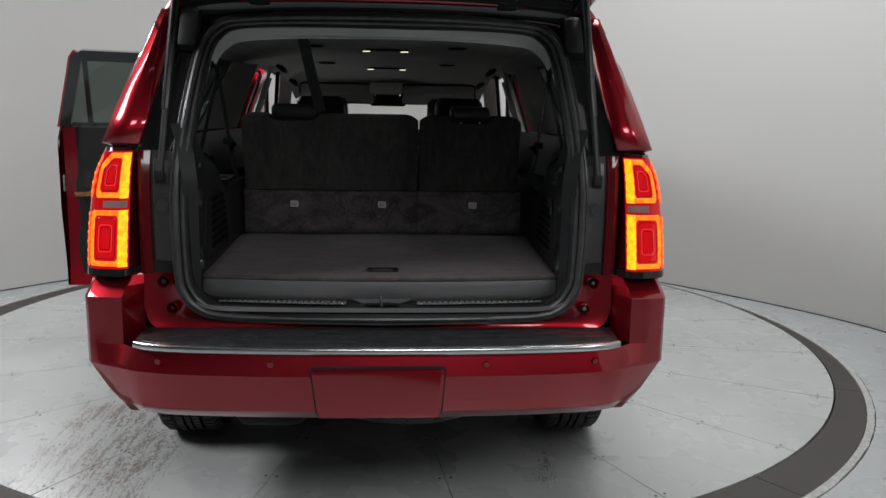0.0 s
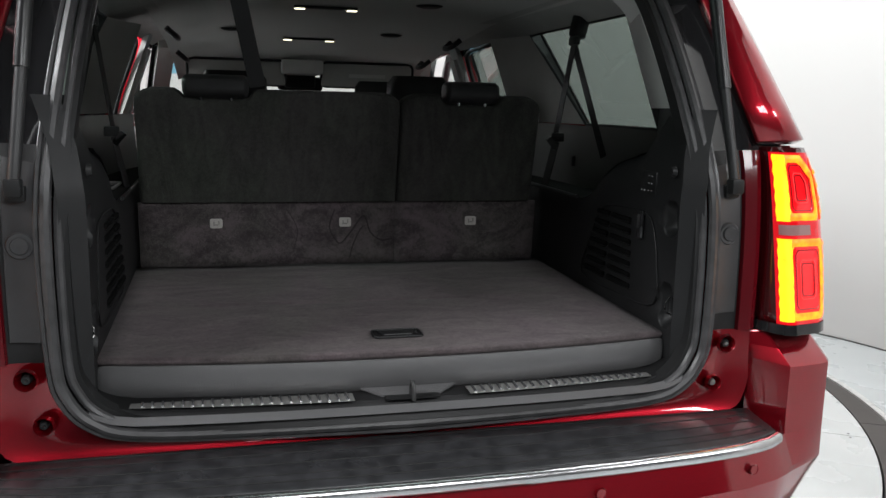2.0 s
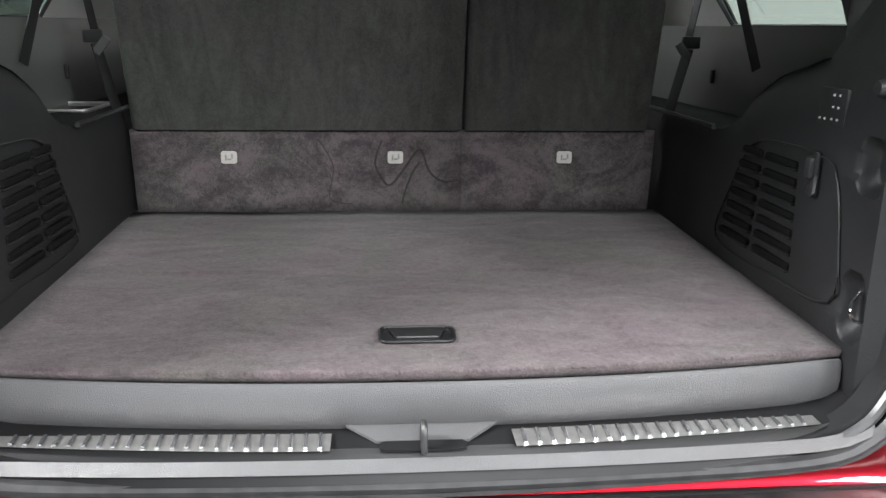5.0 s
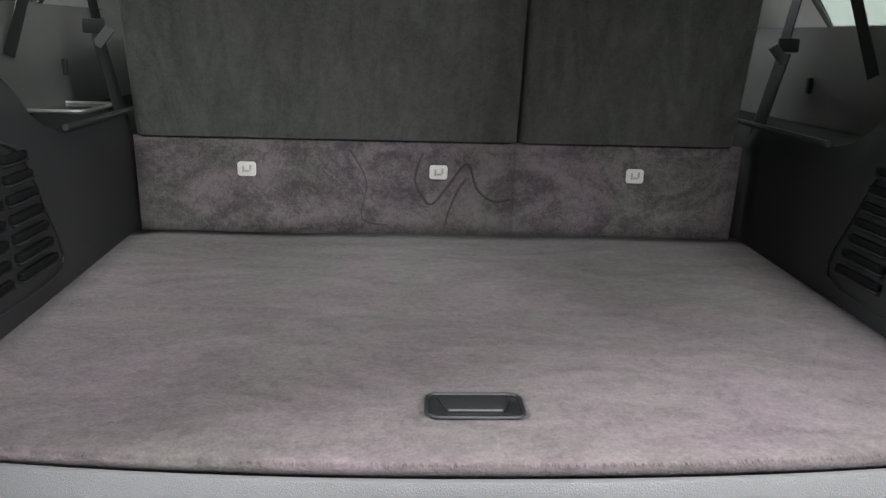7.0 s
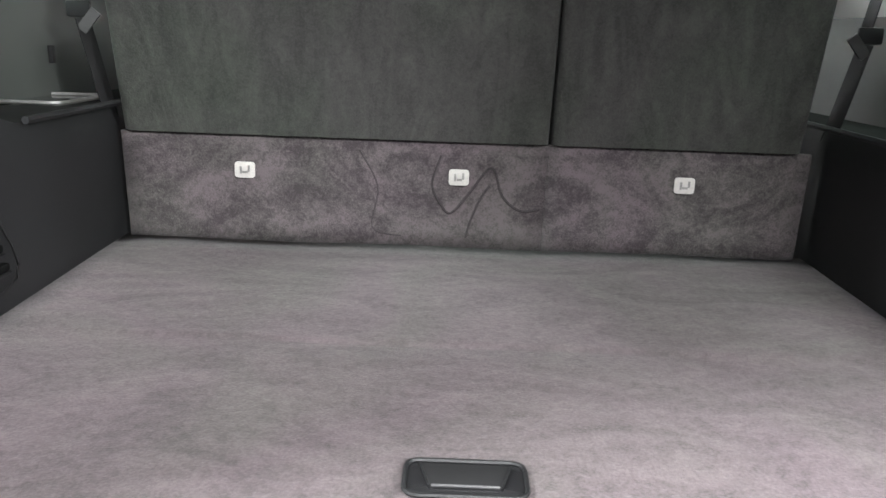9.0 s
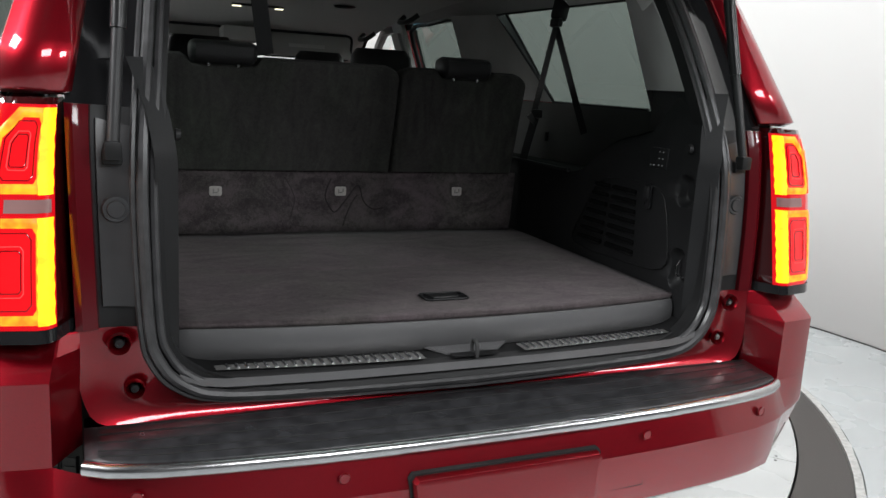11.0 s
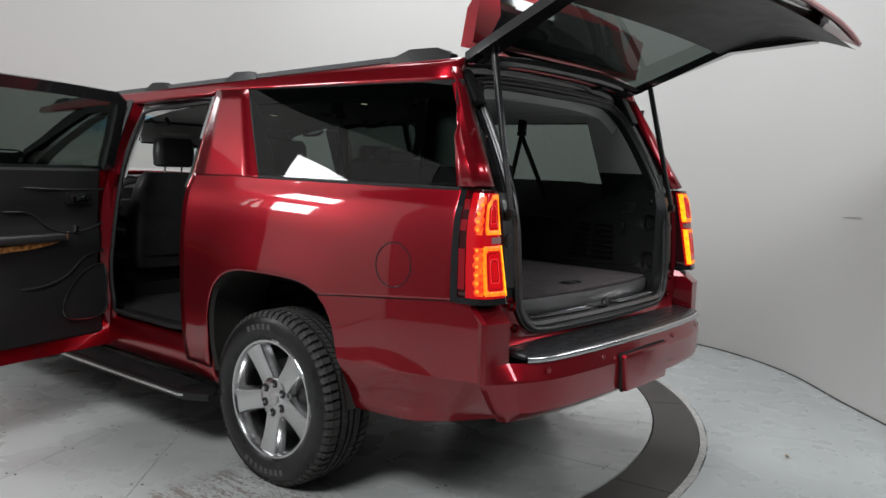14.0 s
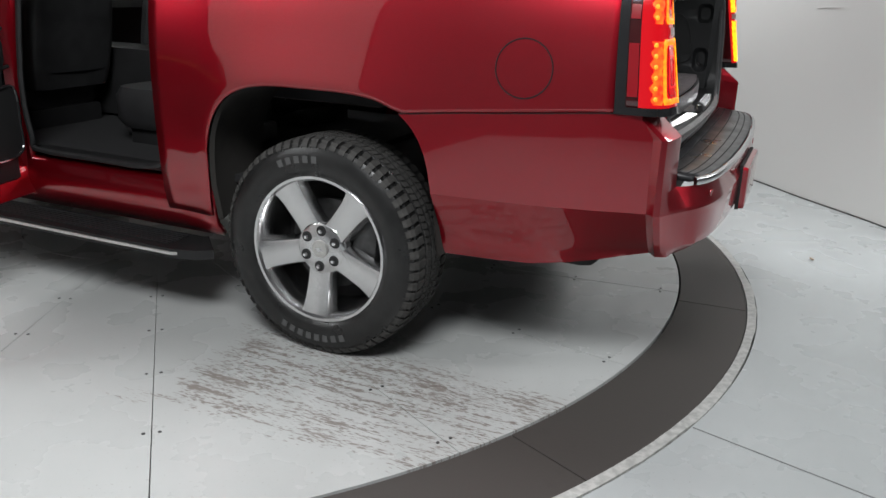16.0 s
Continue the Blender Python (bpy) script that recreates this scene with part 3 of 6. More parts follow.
def side_x(y, z):
    """Half width of the body at y, z."""
    x = table(SIDE, z)
    if y < 1.0:
        x -= 0.036 * ((1.0 - y) / 0.65) ** 2
    if y > 4.3:
        x -= 0.10 * ((y - 4.3) / 1.3) ** 2.2
    for c, w in ARCHES:
        dz = max(0.0, (z - 0.44) / 0.538)
        rad = (abs((y - c) / w) ** 3.8 + dz ** 3.8) ** (1 / 3.8)
        if 0.9 < rad < 1.35 and z < 1.2:
            x += 0.016 * max(0.0, 1 - abs(rad - 1.02) / 0.33) ** 1.5
    return x


def seam_z(y):
    return lerp(0.992, 0.93, (y - 0.35) / 0.71)


def roof_z(y):
    return 1.925 - 0.036 * (y - 0.6) - max(0.0, y - 3.3) ** 2 * 0.06


BELT = 1.408
DOOR_R, DOOR_F = 2.085, 2.90      # rear door opening
sides = (-1, 1)

for s in sides:
    # quarter panel: from the tail lamp to the rear door
    ys = sorted(set(round(v, 4) for v in span(0.352, 0.92, 12) + span(0.92, 1.0, 6) + span(1.0, 1.78, 22) + span(1.78, 1.862, 8) + span(1.862, DOOR_R, 5)))

    def low(y):
        a = arch_z(y)
        if y < 1.39:
            return max(seam_z(y), a) if y < 1.06 else a
        return a if a else 0.455

    bm = grid(lambda y, k: (s * side_x(y, lerp(low(y), BELT, k)), y, lerp(low(y), BELT, k)), ys, [0, 0.03, 0.08, 0.15, 0.25, 0.35, 0.45, 0.55, 0.65, 0.74, 0.82, 0.88, 0.93, 0.965, 0.985, 1.0])
    mod(cpart("quarter_panel", bm, PAINT), "SOLIDIFY", thickness=0.012)
    # wheel arch lip and liner
    lip = [(s * (side_x(y, max(z, 0.44)) - 0.004), y, z) for y, z in ((1.39 + 0.462 * math.copysign(abs(math.cos(a)) ** 0.5263, math.cos(a)), 0.44 + 0.538 * math.sin(a) ** 0.5263) for a in span(0.0, math.pi, 40))]
    liner = bmesh.new()
    loft([[(s * (abs(p[0]) - d), p[1] + (1.39 - p[1]) * q, p[2] - q * 0.1) for p in lip] for d, q in ((0.012, 0.0), (0.03, 0.02), (0.10, -0.03), (0.36, -0.03))], False, False, liner)
    cpart("wheel_well_liner", liner, LINER, None, "dusty black wheel-well liner")
    # upper side: pillar behind the door, rail over the window, rear pillar
    def win_f(z):
        return lerp(1.56, 1.84, (z - BELT) / 0.42)

    def win_r(z):
        return lerp(0.395, 0.545, (z - BELT) / 0.42)

    def rear_y(z):
        return lerp(0.315, 0.565, (z - BELT) / 0.46)

    WIN_TOP = 1.832
    zs = [BELT, 1.412, 1.5, 1.6, 1.7, 1.78, WIN_TOP]
    bm = grid(lambda k, z: (s * side_x(1.5, z), lerp(win_f(z), DOOR_R + 0.03 * (z - BELT), k), z), span(0, 1, 4), zs)
    mod(cpart("rear_door_pillar", bm, PAINT), "SOLIDIFY", thickness=0.03)

    def dpil(k, z):
        if k <= 1:
            y = lerp(win_r(z), rear_y(z) + 0.02, k)
            return (s * side_x(y, z), y, z)
        q = k - 1
        x0 = side_x(rear_y(z), z)
        inner = lerp(0.822, 0.747, (z - BELT) / 0.46)
        return (s * lerp(x0 - 0.004, inner, q), rear_y(z) + 0.016 * (1 - q) ** 3 - 0.01 * math.sin(q * math.pi) + 0.02 * q * q, z)

    bm = grid(dpil, [0, 0.5, 0.8, 0.93, 1.0, 1.06, 1.15, 1.4, 1.7, 1.93, 2.0], [BELT + 0.004, 1.5, 1.6, 1.7, 1.78, 1.83, 1.872])
    mod(cpart("rear_pillar", bm, PAINT), "SOLIDIFY", thickness=0.025)

    def rail(y, k):
        top = roof_z(y)
        z = lerp(WIN_TOP - (0.0 if y < 2.1 else 0.036 * (y - 2.1)) - (0.02 if y > 2.1 else 0), top, k)
        return (s * side_x(max(y, 1.0) if y > 1 else y, z), y, z)

    bm = grid(rail, span(0.545, 2.1, 12) + span(2.14, 4.0, 10), span(0, 1, 5))
    mod(cpart("roof_side_rail", bm, PAINT), "SOLIDIFY", thickness=0.03)

    # rear quarter window, set 3 mm in
    bm = grid(lambda k, z: (s * (side_x(lerp(win_r(z), win_f(z), k), z) - 0.007), lerp(win_r(z) + 0.004, win_f(z) - 0.004, k), z), span(0, 1, 10), span(BELT + 0.006, WIN_TOP - 0.004, 8))
    w = cpart("quarter_window", bm, TINT, None, "dark tinted fixed side window")
    edge = [(win_r(BELT), BELT), (win_f(BELT), BELT), (win_f(WIN_TOP), WIN_TOP), (win_r(WIN_TOP), WIN_TOP)]
    line = []
    for (ya, za), (yb, zb) in zip(edge, edge[1:] + edge[:1]):
        line += [(s * (side_x(lerp(ya, yb, t / 8), lerp(za, zb, t / 8)) - 0.008), lerp(ya, yb, t / 8), lerp(za, zb, t / 8)) for t in range(8)]
    cpart("window_seal", tube(line, 0.006, 6, closed=True), RUBBER, w)
    bright = [(s * (side_x(y, BELT) + 0.001), y, BELT - 0.003) for y in span(win_r(BELT), win_f(BELT), 12)]
    cpart("bright_strip", sweep(bright, [(-0.002, -0.004), (0.003, -0.004), (0.003, 0.004), (-0.002, 0.004)]), SATIN, w)
    # bright pillar strip at the rear door
    strip = [(s * (side_x(1.5, z) + 0.003), DOOR_R - 0.002 + 0.03 * (z - BELT), z) for z in span(1.335, 1.80, 8)]
    cpart("pillar_strip", sweep(strip, [(-0.012, -0.004), (0.012, -0.004), (0.012, 0.004), (-0.012, 0.004)], up=(s, 0, 0)), CHROME, None, "bright metal strip on the door pillar")

    # rocker and running board
    bm = grid(lambda y, k: (s * table([(0, 0.93), (0.25, 0.972), (0.5, 0.985), (0.75, 0.975), (1, 0.94)], k), y, lerp(0.36, 0.575, k)), span(1.862, 4.22, 14), span(0, 1, 8))
    mod(cpart("rocker_panel", bm, PAINT), "SOLIDIFY", thickness=0.02)
    prof = [(-0.10, -0.03), (0.085, -0.034), (0.105, -0.02), (0.105, -0.004), (0.09, 0.006), (-0.10, 0.006)]
    pts = [(s * x, y, 0.318) for y, x in ((1.925, 0.94), (1.95, 0.965), (2.0, 0.98), (2.4, 0.985), (3.8, 0.985), (4.12, 0.975), (4.16, 0.95))]
    board = cpart("running_board", sweep(pts, [(s * -a, b) for a, b in prof] if s > 0 else prof[::-1], up=(0, 0, 1)), BLACK, None, "black ribbed running board with a bright edge")
    pts = [(s * (x + 0.104), y, 0.309) for y, x in ((1.93, 0.925), (1.955, 0.952), (2.0, 0.98), (2.4, 0.985), (3.8, 0.985), (4.12, 0.975))]
    cpart("bright_edge", sweep(pts, [(-0.004, -0.006), (0.004, -0.006), (0.004, 0.006), (-0.004, 0.006)]), BRUSHED, board)
    for k in range(7):
        cpart("tread_strip", box((0.012, 1.9, 0.006), (s * (0.915 + 0.02 * k), 3.0, 0.3275), 0.002), RUBBER, board)

    # roof rail with raised feet
    pts = [(s * 0.70, y, roof_z(y) + 0.03) for y in span(0.66, 4.05, 24)]
    rr = cpart("roof_rail", sweep(pts, [(-0.02, -0.012), (0.02, -0.012), (0.014, 0.010), (-0.014, 0.010)]), RAILGREY, None, "slim dark grey roof rail")
    for yc, hl in ((0.80, 0.17), (2.02, 0.13), (2.80, 0.12), (3.95, 0.14)):
        rings = [[(s * (0.70 + dx), yc + hl * t, roof_z(yc + hl * t) + 0.004 + hz) for dx, hz in ((-0.026, 0), (0.026, 0), (0.02, h), (-0.02, h))] for t, h in ((-1, 0.02), (-0.55, 0.052), (0.35, 0.058), (1, 0.026))]
        cpart("rail_foot", loft(rings), SATIN, rr)

# roof panel
def roof(u, y):
    e = side_x(1.5, min(roof_z(y), 1.925)) if y > 0.7 else lerp(0.745, 0.76, (y - 0.58) / 0.12)
    x = u * (e + 0.002)
    return (x, y, roof_z(y) + 0.028 * (1 - abs(u) ** 2.4) - 0.004)


bm = grid(roof, [-1, -0.97, -0.9, -0.75, -0.5, -0.25, 0, 0.25, 0.5, 0.75, 0.9, 0.97, 1], [0.585, 0.6, 0.64] + span(0.7, 4.0, 14))
mod(cpart("roof", bm, PAINT), "SOLIDIFY", thickness=0.02)
for s in sides:
    groove = [(s * 0.655, y, roof_z(y) + 0.006) for y in span(0.62, 4.0, 12)]
    cpart("roof_ditch_moulding", sweep(groove, [(-0.006, -0.004), (0.006, -0.004), (0.006, 0.006), (-0.006, 0.006)]), RUBBER)

# ---- front half: doors, wings, bonnet, windscreen (seen from far off or through the cabin) ----
def fwin_top(y):
    return min(1.79 - 0.036 * (y - 2.1), 1.79 - 0.036 * 0.8 - max(0, y - 3.3) * 0.43)


for s in sides:
    def door_skin(y0, y1, name, label="", ztop=BELT):
        bm = grid(lambda y, k: (s * side_x(y, lerp(0.50, ztop, k)), y, lerp(0.50, ztop, k)), span(y0, y1, 12), span(0, 1, 12))
        ob = cpart(name, bm, PAINT, None, label)
        return mod(ob, "SOLIDIFY", thickness=0.05)

    fd = door_skin(2.935, 4.10, "front_door")
    for ya, yb, par in ((2.935, 3.98, fd),):
        pts = [(s * side_x(2, BELT), ya, BELT), (s * side_x(2, fwin_top(ya)), ya + 0.02, fwin_top(ya))] + [(s * side_x(2, fwin_top(y)), y, fwin_top(y)) for y in span(ya + 0.1, yb - 0.02, 6)] + [(s * side_x(2, BELT), yb, BELT)]
        cpart("window_frame", sweep(pts, [(-0.02, -0.018), (0.02, -0.018), (0.02, 0.018), (-0.02, 0.018)], up=(s, 0.01, 0)), SATIN, par)
        g = grid(lambda y, k: (s * (side_x(2, lerp(BELT, fwin_top(y), k)) - 0.012), y, lerp(BELT, fwin_top(y), k)), span(ya + 0.02, yb - 0.02, 10), span(0, 1, 5))
        ob = cpart("window_glass", g, GLASS, par)
        ob.visible_shadow = False
    cpart("mirror", box((0.24, 0.13, 0.19), (s * 1.10, 3.95, 1.40), 0.045, 3), GLOSS, fd, "dark door mirror")
    cpart("door_handle", box((0.03, 0.20, 0.035), (s * 1.035, 3.05, 1.21), 0.012, 2), CHROME, fd)
    # centre pillar
    pil = [(s * (side_x(2, z) - 0.028), 2.915 - 0.01 * (z - 1), z) for z in (0.5, 0.8, 1.1, 1.4, 1.6, 1.79)]
    cpart("centre_pillar", sweep(pil, [(-0.035, -0.028), (0.035, -0.028), (0.035, 0.028), (-0.035, 0.028)], up=(s, 0, 0)), GLOSS)
    inner = [(s * (side_x(2, z) - 0.075), 2.90, z) for z in (1.36, 1.5, 1.65, 1.80)]
    cpart("centre_pillar_trim", sweep(inner, [(-0.07, -0.012), (0.07, -0.012), (0.06, 0.012), (-0.06, 0.012)], up=(s, 0, 0)), GREYTRIM)
    # front wing
    ys = sorted(set(round(v, 4) for v in span(4.115, 4.22, 3) + span(4.22, 4.32, 7) + span(4.32, 5.06, 16) + span(5.06, 5.155, 7) + span(5.155, 5.5, 6)))

    def wlow(y):
        a = arch_z(y)
        return a if a else (0.5 if y < 4.6 else 0.62)

    bm = grid(lambda y, k: (s * side_x(y, lerp(wlow(y), 1.30, k)), y, lerp(wlow(y), 1.30 - 0.03 * max(0, y - 4.4), k)), ys, span(0, 1, 10))
    mod(cpart("front_wing", bm, PAINT), "SOLIDIFY", thickness=0.02)
    # windscreen pillar: a red body part, its shade painted in as gloss black
    pts = [(s * 0.885, 4.16, 1.36), (s * 0.84, 3.95, 1.52), (s * 0.78, 3.62, 1.70), (s * 0.74, 3.38, 1.79)]
    cpart("windscreen_pillar", sweep(smooth_path(pts, 4), [(-0.04, -0.03), (0.04, -0.03), (0.04, 0.03), (-0.04, 0.03)]), GLOSS)
    cpart("windscreen_pillar_trim", sweep(smooth_path([(a - s * 0.04, b - 0.03, c - 0.012) for a, b, c in pts], 4), [(-0.045, -0.03), (0.045, -0.03), (0.045, 0.03), (-0.045, 0.03)]), GREYTRIM)
    lamp = box((0.3, 0.12, 0.2), (s * 0.80, 5.50, 0.98), 0.04, 2)
    cpart("headlamp", lamp, CLEARLENS)

bm = grid(lambda u, y: (u * lerp(0.93, 0.84, (y - 4.1) / 1.4), y, 1.325 - 0.05 * (y - 4.1) - 0.05 * max(0, y - 5.2) ** 1.5 * 6 + 0.05 * (1 - u * u)), span(-1, 1, 12), span(4.08, 5.55, 10))
mod(cpart("bonnet", bm, PAINT), "SOLIDIFY", thickness=0.03)
bm = grid(lambda u, t: (u * lerp(0.85, 0.72, t), lerp(4.16, 3.40, t) + 0.10 * (1 - u * u), lerp(1.36, 1.79, t) + 0.03 * (1 - u * u)), span(-1, 1, 10), span(0, 1, 6))
ws = cpart("windscreen", bm, GLASS)
ws.visible_shadow = False
bm = grid(lambda u, t: (u * lerp(0.85, 0.72, t), lerp(4.16, 3.40, t) + 0.10 * (1 - u * u) - 0.006, lerp(1.36, 1.79, t) + 0.03 * (1 - u * u) - 0.004), span(-0.98, 0.98, 10), [0.62, 0.70, 0.78, 0.86])
band_ = cpart("shade_band", bm, pane_material("blue_shade_band", (0.36, 0.74, 0.98)), ws, "pale blue shade band")
band_.visible_shadow = False
part_bm = box((1.5, 0.10, 0.42), (0, 5.58, 0.95), 0.03, 2)
cpart("grille", part_bm, GLOSS)
pts = smooth_path([(-0.97, 5.16, 0.55), (-0.93, 5.45, 0.55), (-0.70, 5.63, 0.55), (0, 5.68, 0.55), (0.70, 5.63, 0.55), (0.93, 5.45, 0.55), (0.97, 5.16, 0.55)], 5)
cpart("front_bumper", sweep(pts, [(-0.06, -0.2), (0.05, -0.17), (0.06, 0.1), (0.03, 0.19), (-0.06, 0.19)], up=(0, 0, 1)), PAINT)

# ---- underbody and floor pan ----
cpart("floor_pan", box((1.62, 4.9, 0.10), (0, 2.95, 0.50), 0.02), UNDER)
cpart("rear_crossmember", box((1.45, 0.20, 0.22), (0, 0.42, 0.60), 0.03), UNDER)
for s in sides:
    cpart("frame_rail", box((0.09, 4.6, 0.15), (s * 0.48, 2.8, 0.42), 0.015), UNDER)
cpart("rear_axle", tube([(-0.8, 1.38, 0.39), (0.8, 1.38, 0.39)], 0.055, 12), UNDER)
cpart("axle_housing", box((0.3, 0.34, 0.28), (0.05, 1.38, 0.39), 0.09, 3), UNDER)
cpart("muffler", box((0.28, 0.62, 0.2), (-0.42, 0.78, 0.44), 0.07, 3), UNDER)
cpart("exhaust_tip", tube([(0.60, 1.0, 0.44), (0.66, 0.75, 0.42), (0.76, 0.58, 0.40), (0.84, 0.62, 0.40)], 0.03, 12), UNDER)
cpart("spare_tyre", lathe([(0.10, -0.1), (0.34, -0.1), (0.385, -0.06), (0.385, 0.06), (0.34, 0.1), (0.10, 0.1)], 32, Matrix.Translation((0.1, 0.78, 0.47)) @ Euler((0, radians(90), 0)).to_matrix().to_4x4()), TYRE)

# ---- wheels ----
TREAD = mat("dusty_tread", (0.055, 0.053, 0.050), rough=0.8, noise_scale=40, noise_amt=0.35)
# lettering colour is paled to carry the glints on the raised bars
LETTER = mat("glinting_raised_lettering", (0.08, 0.08, 0.08), rough=0.3)
DISC = mat("dull_brake_disc", (0.10, 0.10, 0.10), rough=0.5, metal=0.8, noise_scale=30, noise_amt=0.3)
def build_wheel():
    """One wheel about the x axis, outer face towards -x."""
    w = empty("wheel", car)
    R, half = 0.405, 0.138
    prof = [(0.262, -0.110), (0.275, -0.128), (0.300, -half - 0.004), (0.335, -half - 0.006), (0.368, -half + 0.002), (0.388, -0.122), (0.398, -0.108), (0.4025, -0.08), (R, 0.0),
            (0.4025, 0.08), (0.398, 0.108), (0.388, 0.122), (0.335, half), (0.275, 0.128), (0.262, 0.110)]
    # centre ribs with circumferential grooves are cut into the tread profile
    tread = []
    for a0, a1 in ((-0.106, -0.066), (-0.054, -0.022), (-0.010, 0.010), (0.022, 0.054), (0.066, 0.106)):
        r = 0.404 - 0.35 * max(abs(a0), abs(a1)) ** 2
        tread += [(r - 0.009, a0 - 0.004), (r, a0 - 0.001), (r, a1 + 0.001), (r - 0.009, a1 + 0.004)]
    full = prof[:6] + tread + prof[-4:]
    tyre = part("tyre", lathe(full, 72), TYRE, w, "black all-season tyre")
    # tread blocks across the shoulders
    blocks = bmesh.new()
    for k in range(64):
        a = 2 * math.pi * k / 64
        for side_, sl in ((-1, 1), (1, -1)):
            b2 = []
            for along, rad in ((0.070, 0.4025), (0.112, 0.3985), (0.126, 0.388), (0.134, 0.374)):
                for d in (-0.032, 0.032):
                    ang = a + d + sl * 0.25 * (along - 0.07)
                    b2.append((side_ * along, rad + 0.004, ang))
            vs = [blocks.verts.new((x, r * math.cos(g), r * math.sin(g))) for x, r, g in b2]
            lo = [blocks.verts.new((x, (r - 0.012) * math.cos(g), (r - 0.012) * math.sin(g))) for x, r, g in b2]
            for i in range(3):
                blocks.faces.new((vs[2 * i], vs[2 * i + 1], vs[2 * i + 3], vs[2 * i + 2]))
                blocks.faces.new((vs[2 * i], vs[2 * i + 2], lo[2 * i + 2], lo[2 * i]))
                blocks.faces.new((vs[2 * i + 1], lo[2 * i + 1], lo[2 * i + 3], vs[2 * i + 3]))
    for k in range(96):
        a = 2 * math.pi * k / 96
        for c, wd, sl in ((-0.038, 0.030, 0.6), (0.0, 0.018, -0.4), (0.038, 0.030, 0.6)):
            vs = []
            for along, d in ((c - wd / 2, -0.026), (c - wd / 2, 0.026), (c + wd / 2, 0.026), (c + wd / 2, -0.026)):
                g = a + d + sl * (along - c)
                vs.append(blocks.verts.new((along, 0.4065 * math.cos(g), 0.4065 * math.sin(g))))
            lo = [blocks.verts.new((v.co.x, v.co.y * 0.975, v.co.z * 0.975)) for v in vs]
            blocks.faces.new(vs)
            for i in range(4):
                blocks.faces.new((vs[i], vs[(i + 1) % 4], lo[(i + 1) % 4], lo[i]))
    tb = part("tread_block", blocks, TREAD, w, "", False)
    tagged(tb, kind="stuff")
    # raised sidewall lettering too small to read: plain bars on an arc
    for a0, cnt in ((60, 5), (245, 8)):
        for k in range(cnt):
            bar = bmesh.new()
            wedge(0.322, 0.347, a0 + 6.2 * k, a0 + 6.2 * k + 3.6, 0, 0.0025, 3, bar)
            bar.transform(Matrix(((0, 0, -1, -half - 0.0045), (1, 0, 0, 0), (0, 1, 0, 0), (0, 0, 0, 1))))
            part("sidewall_bar", bar, LETTER, w)
    rim = part("rim", lathe([(0.268, -0.118), (0.276, -0.126), (0.272, -0.131), (0.262, -0.130), (0.254, -0.118), (0.246, -0.09), (0.235, -0.02), (0.232, 0.08), (0.25, 0.115)], 72), ALLOY, w, "polished five-spoke alloy rim")
    # five broad spokes
    for k in range(5):
        b2 = bmesh.new()
        rows = []
        for r, hw, x in ((0.062, 0.046, -0.100), (0.10, 0.043, -0.101), (0.15, 0.044, -0.106), (0.20, 0.047, -0.112), (0.235, 0.052, -0.117), (0.262, 0.062, -0.122)):
            rows.append([(x + 0.045, -hw - 0.014, r), (x + 0.012, -hw - 0.006, r), (x + 0.001, -hw, r), (x - 0.001, -hw + 0.006, r), (x + 0.002, 0, r), (x - 0.001, hw - 0.006, r), (x + 0.001, hw, r), (x + 0.012, hw + 0.006, r), (x + 0.045, hw + 0.014, r)])
        loft(rows, True, True, b2)
        sp = part("spoke", b2, ALLOY, w)
        sp.rotation_euler = (radians(180 + 72 * k), 0, 0)
    hub = part("hub", lathe([(0.001, -0.104), (0.03, -0.104), (0.090, -0.103), (0.098, -0.098), (0.104, -0.085), (0.104, -0.05)], 40), ALLOY, w)
    part("centre_cap", lathe([(0.001, -0.116), (0.020, -0.1155), (0.031, -0.112), (0.034, -0.104)], 28), BRUSHED, w, "round bright centre cap with a small emblem")
    em = bmesh.new()
    prism([(-0.016, -0.004), (-0.005, -0.004), (-0.005, -0.008), (0.007, -0.008), (0.007, -0.004), (0.016, -0.004), (0.013, 0.004), (0.005, 0.004), (0.005, 0.008), (-0.007, 0.008), (-0.007, 0.004), (-0.016, 0.004)], 0.003, Matrix(((0, 0, -1, -0.114), (1, 0, 0, 0), (0, 1, 0, 0), (0, 0, 0, 1))), 0, em)
    part("emblem", em, ALLOY, w)
    for k in range(6):
        a = radians(60 * k + 30)
        y, z = 0.068 * math.cos(a), 0.068 * math.sin(a)
        part("lug_pocket", lathe([(0.001, -0.1048), (0.0195, -0.1056), (0.0205, -0.100)], 18, Matrix.Translation((0, y, z))), UNDER, w)
        part("lug_nut", lathe([(0.001, -0.118), (0.006, -0.118), (0.0095, -0.114), (0.0105, -0.104)], 6, Matrix.Translation((0, y, z))), CHROME, w)
    part("brake_disc", lathe([(0.04, -0.02), (0.17, -0.02), (0.172, -0.005), (0.04, -0.005)], 40), DISC, w)
    part("caliper", box((0.07, 0.10, 0.17), (-0.02, -0.15, 0.05), 0.02, 2), DISC, w)
    part("barrel_back", lathe([(0.03, 0.04), (0.235, 0.05)], 32), UNDER, w)
    return w


wheel = build_wheel()
wheel.matrix_parent_inverse = CAR_INV
wheel.location = (-0.885, 1.385, 0.402)
wheel.rotation_euler = (radians(4), 0, 0)
for x, y, turn, spin in ((-0.885, 4.69, 0, 31), (0.885, 1.385, 180, 12), (0.885, 4.69, 180, 50)):
    copy_thing(wheel, Matrix.Translation((x, y, 0.402)) @ Euler((0, 0, radians(turn))).to_matrix().to_4x4() @ Euler((radians(spin), 0, 0)).to_matrix().to_4x4())

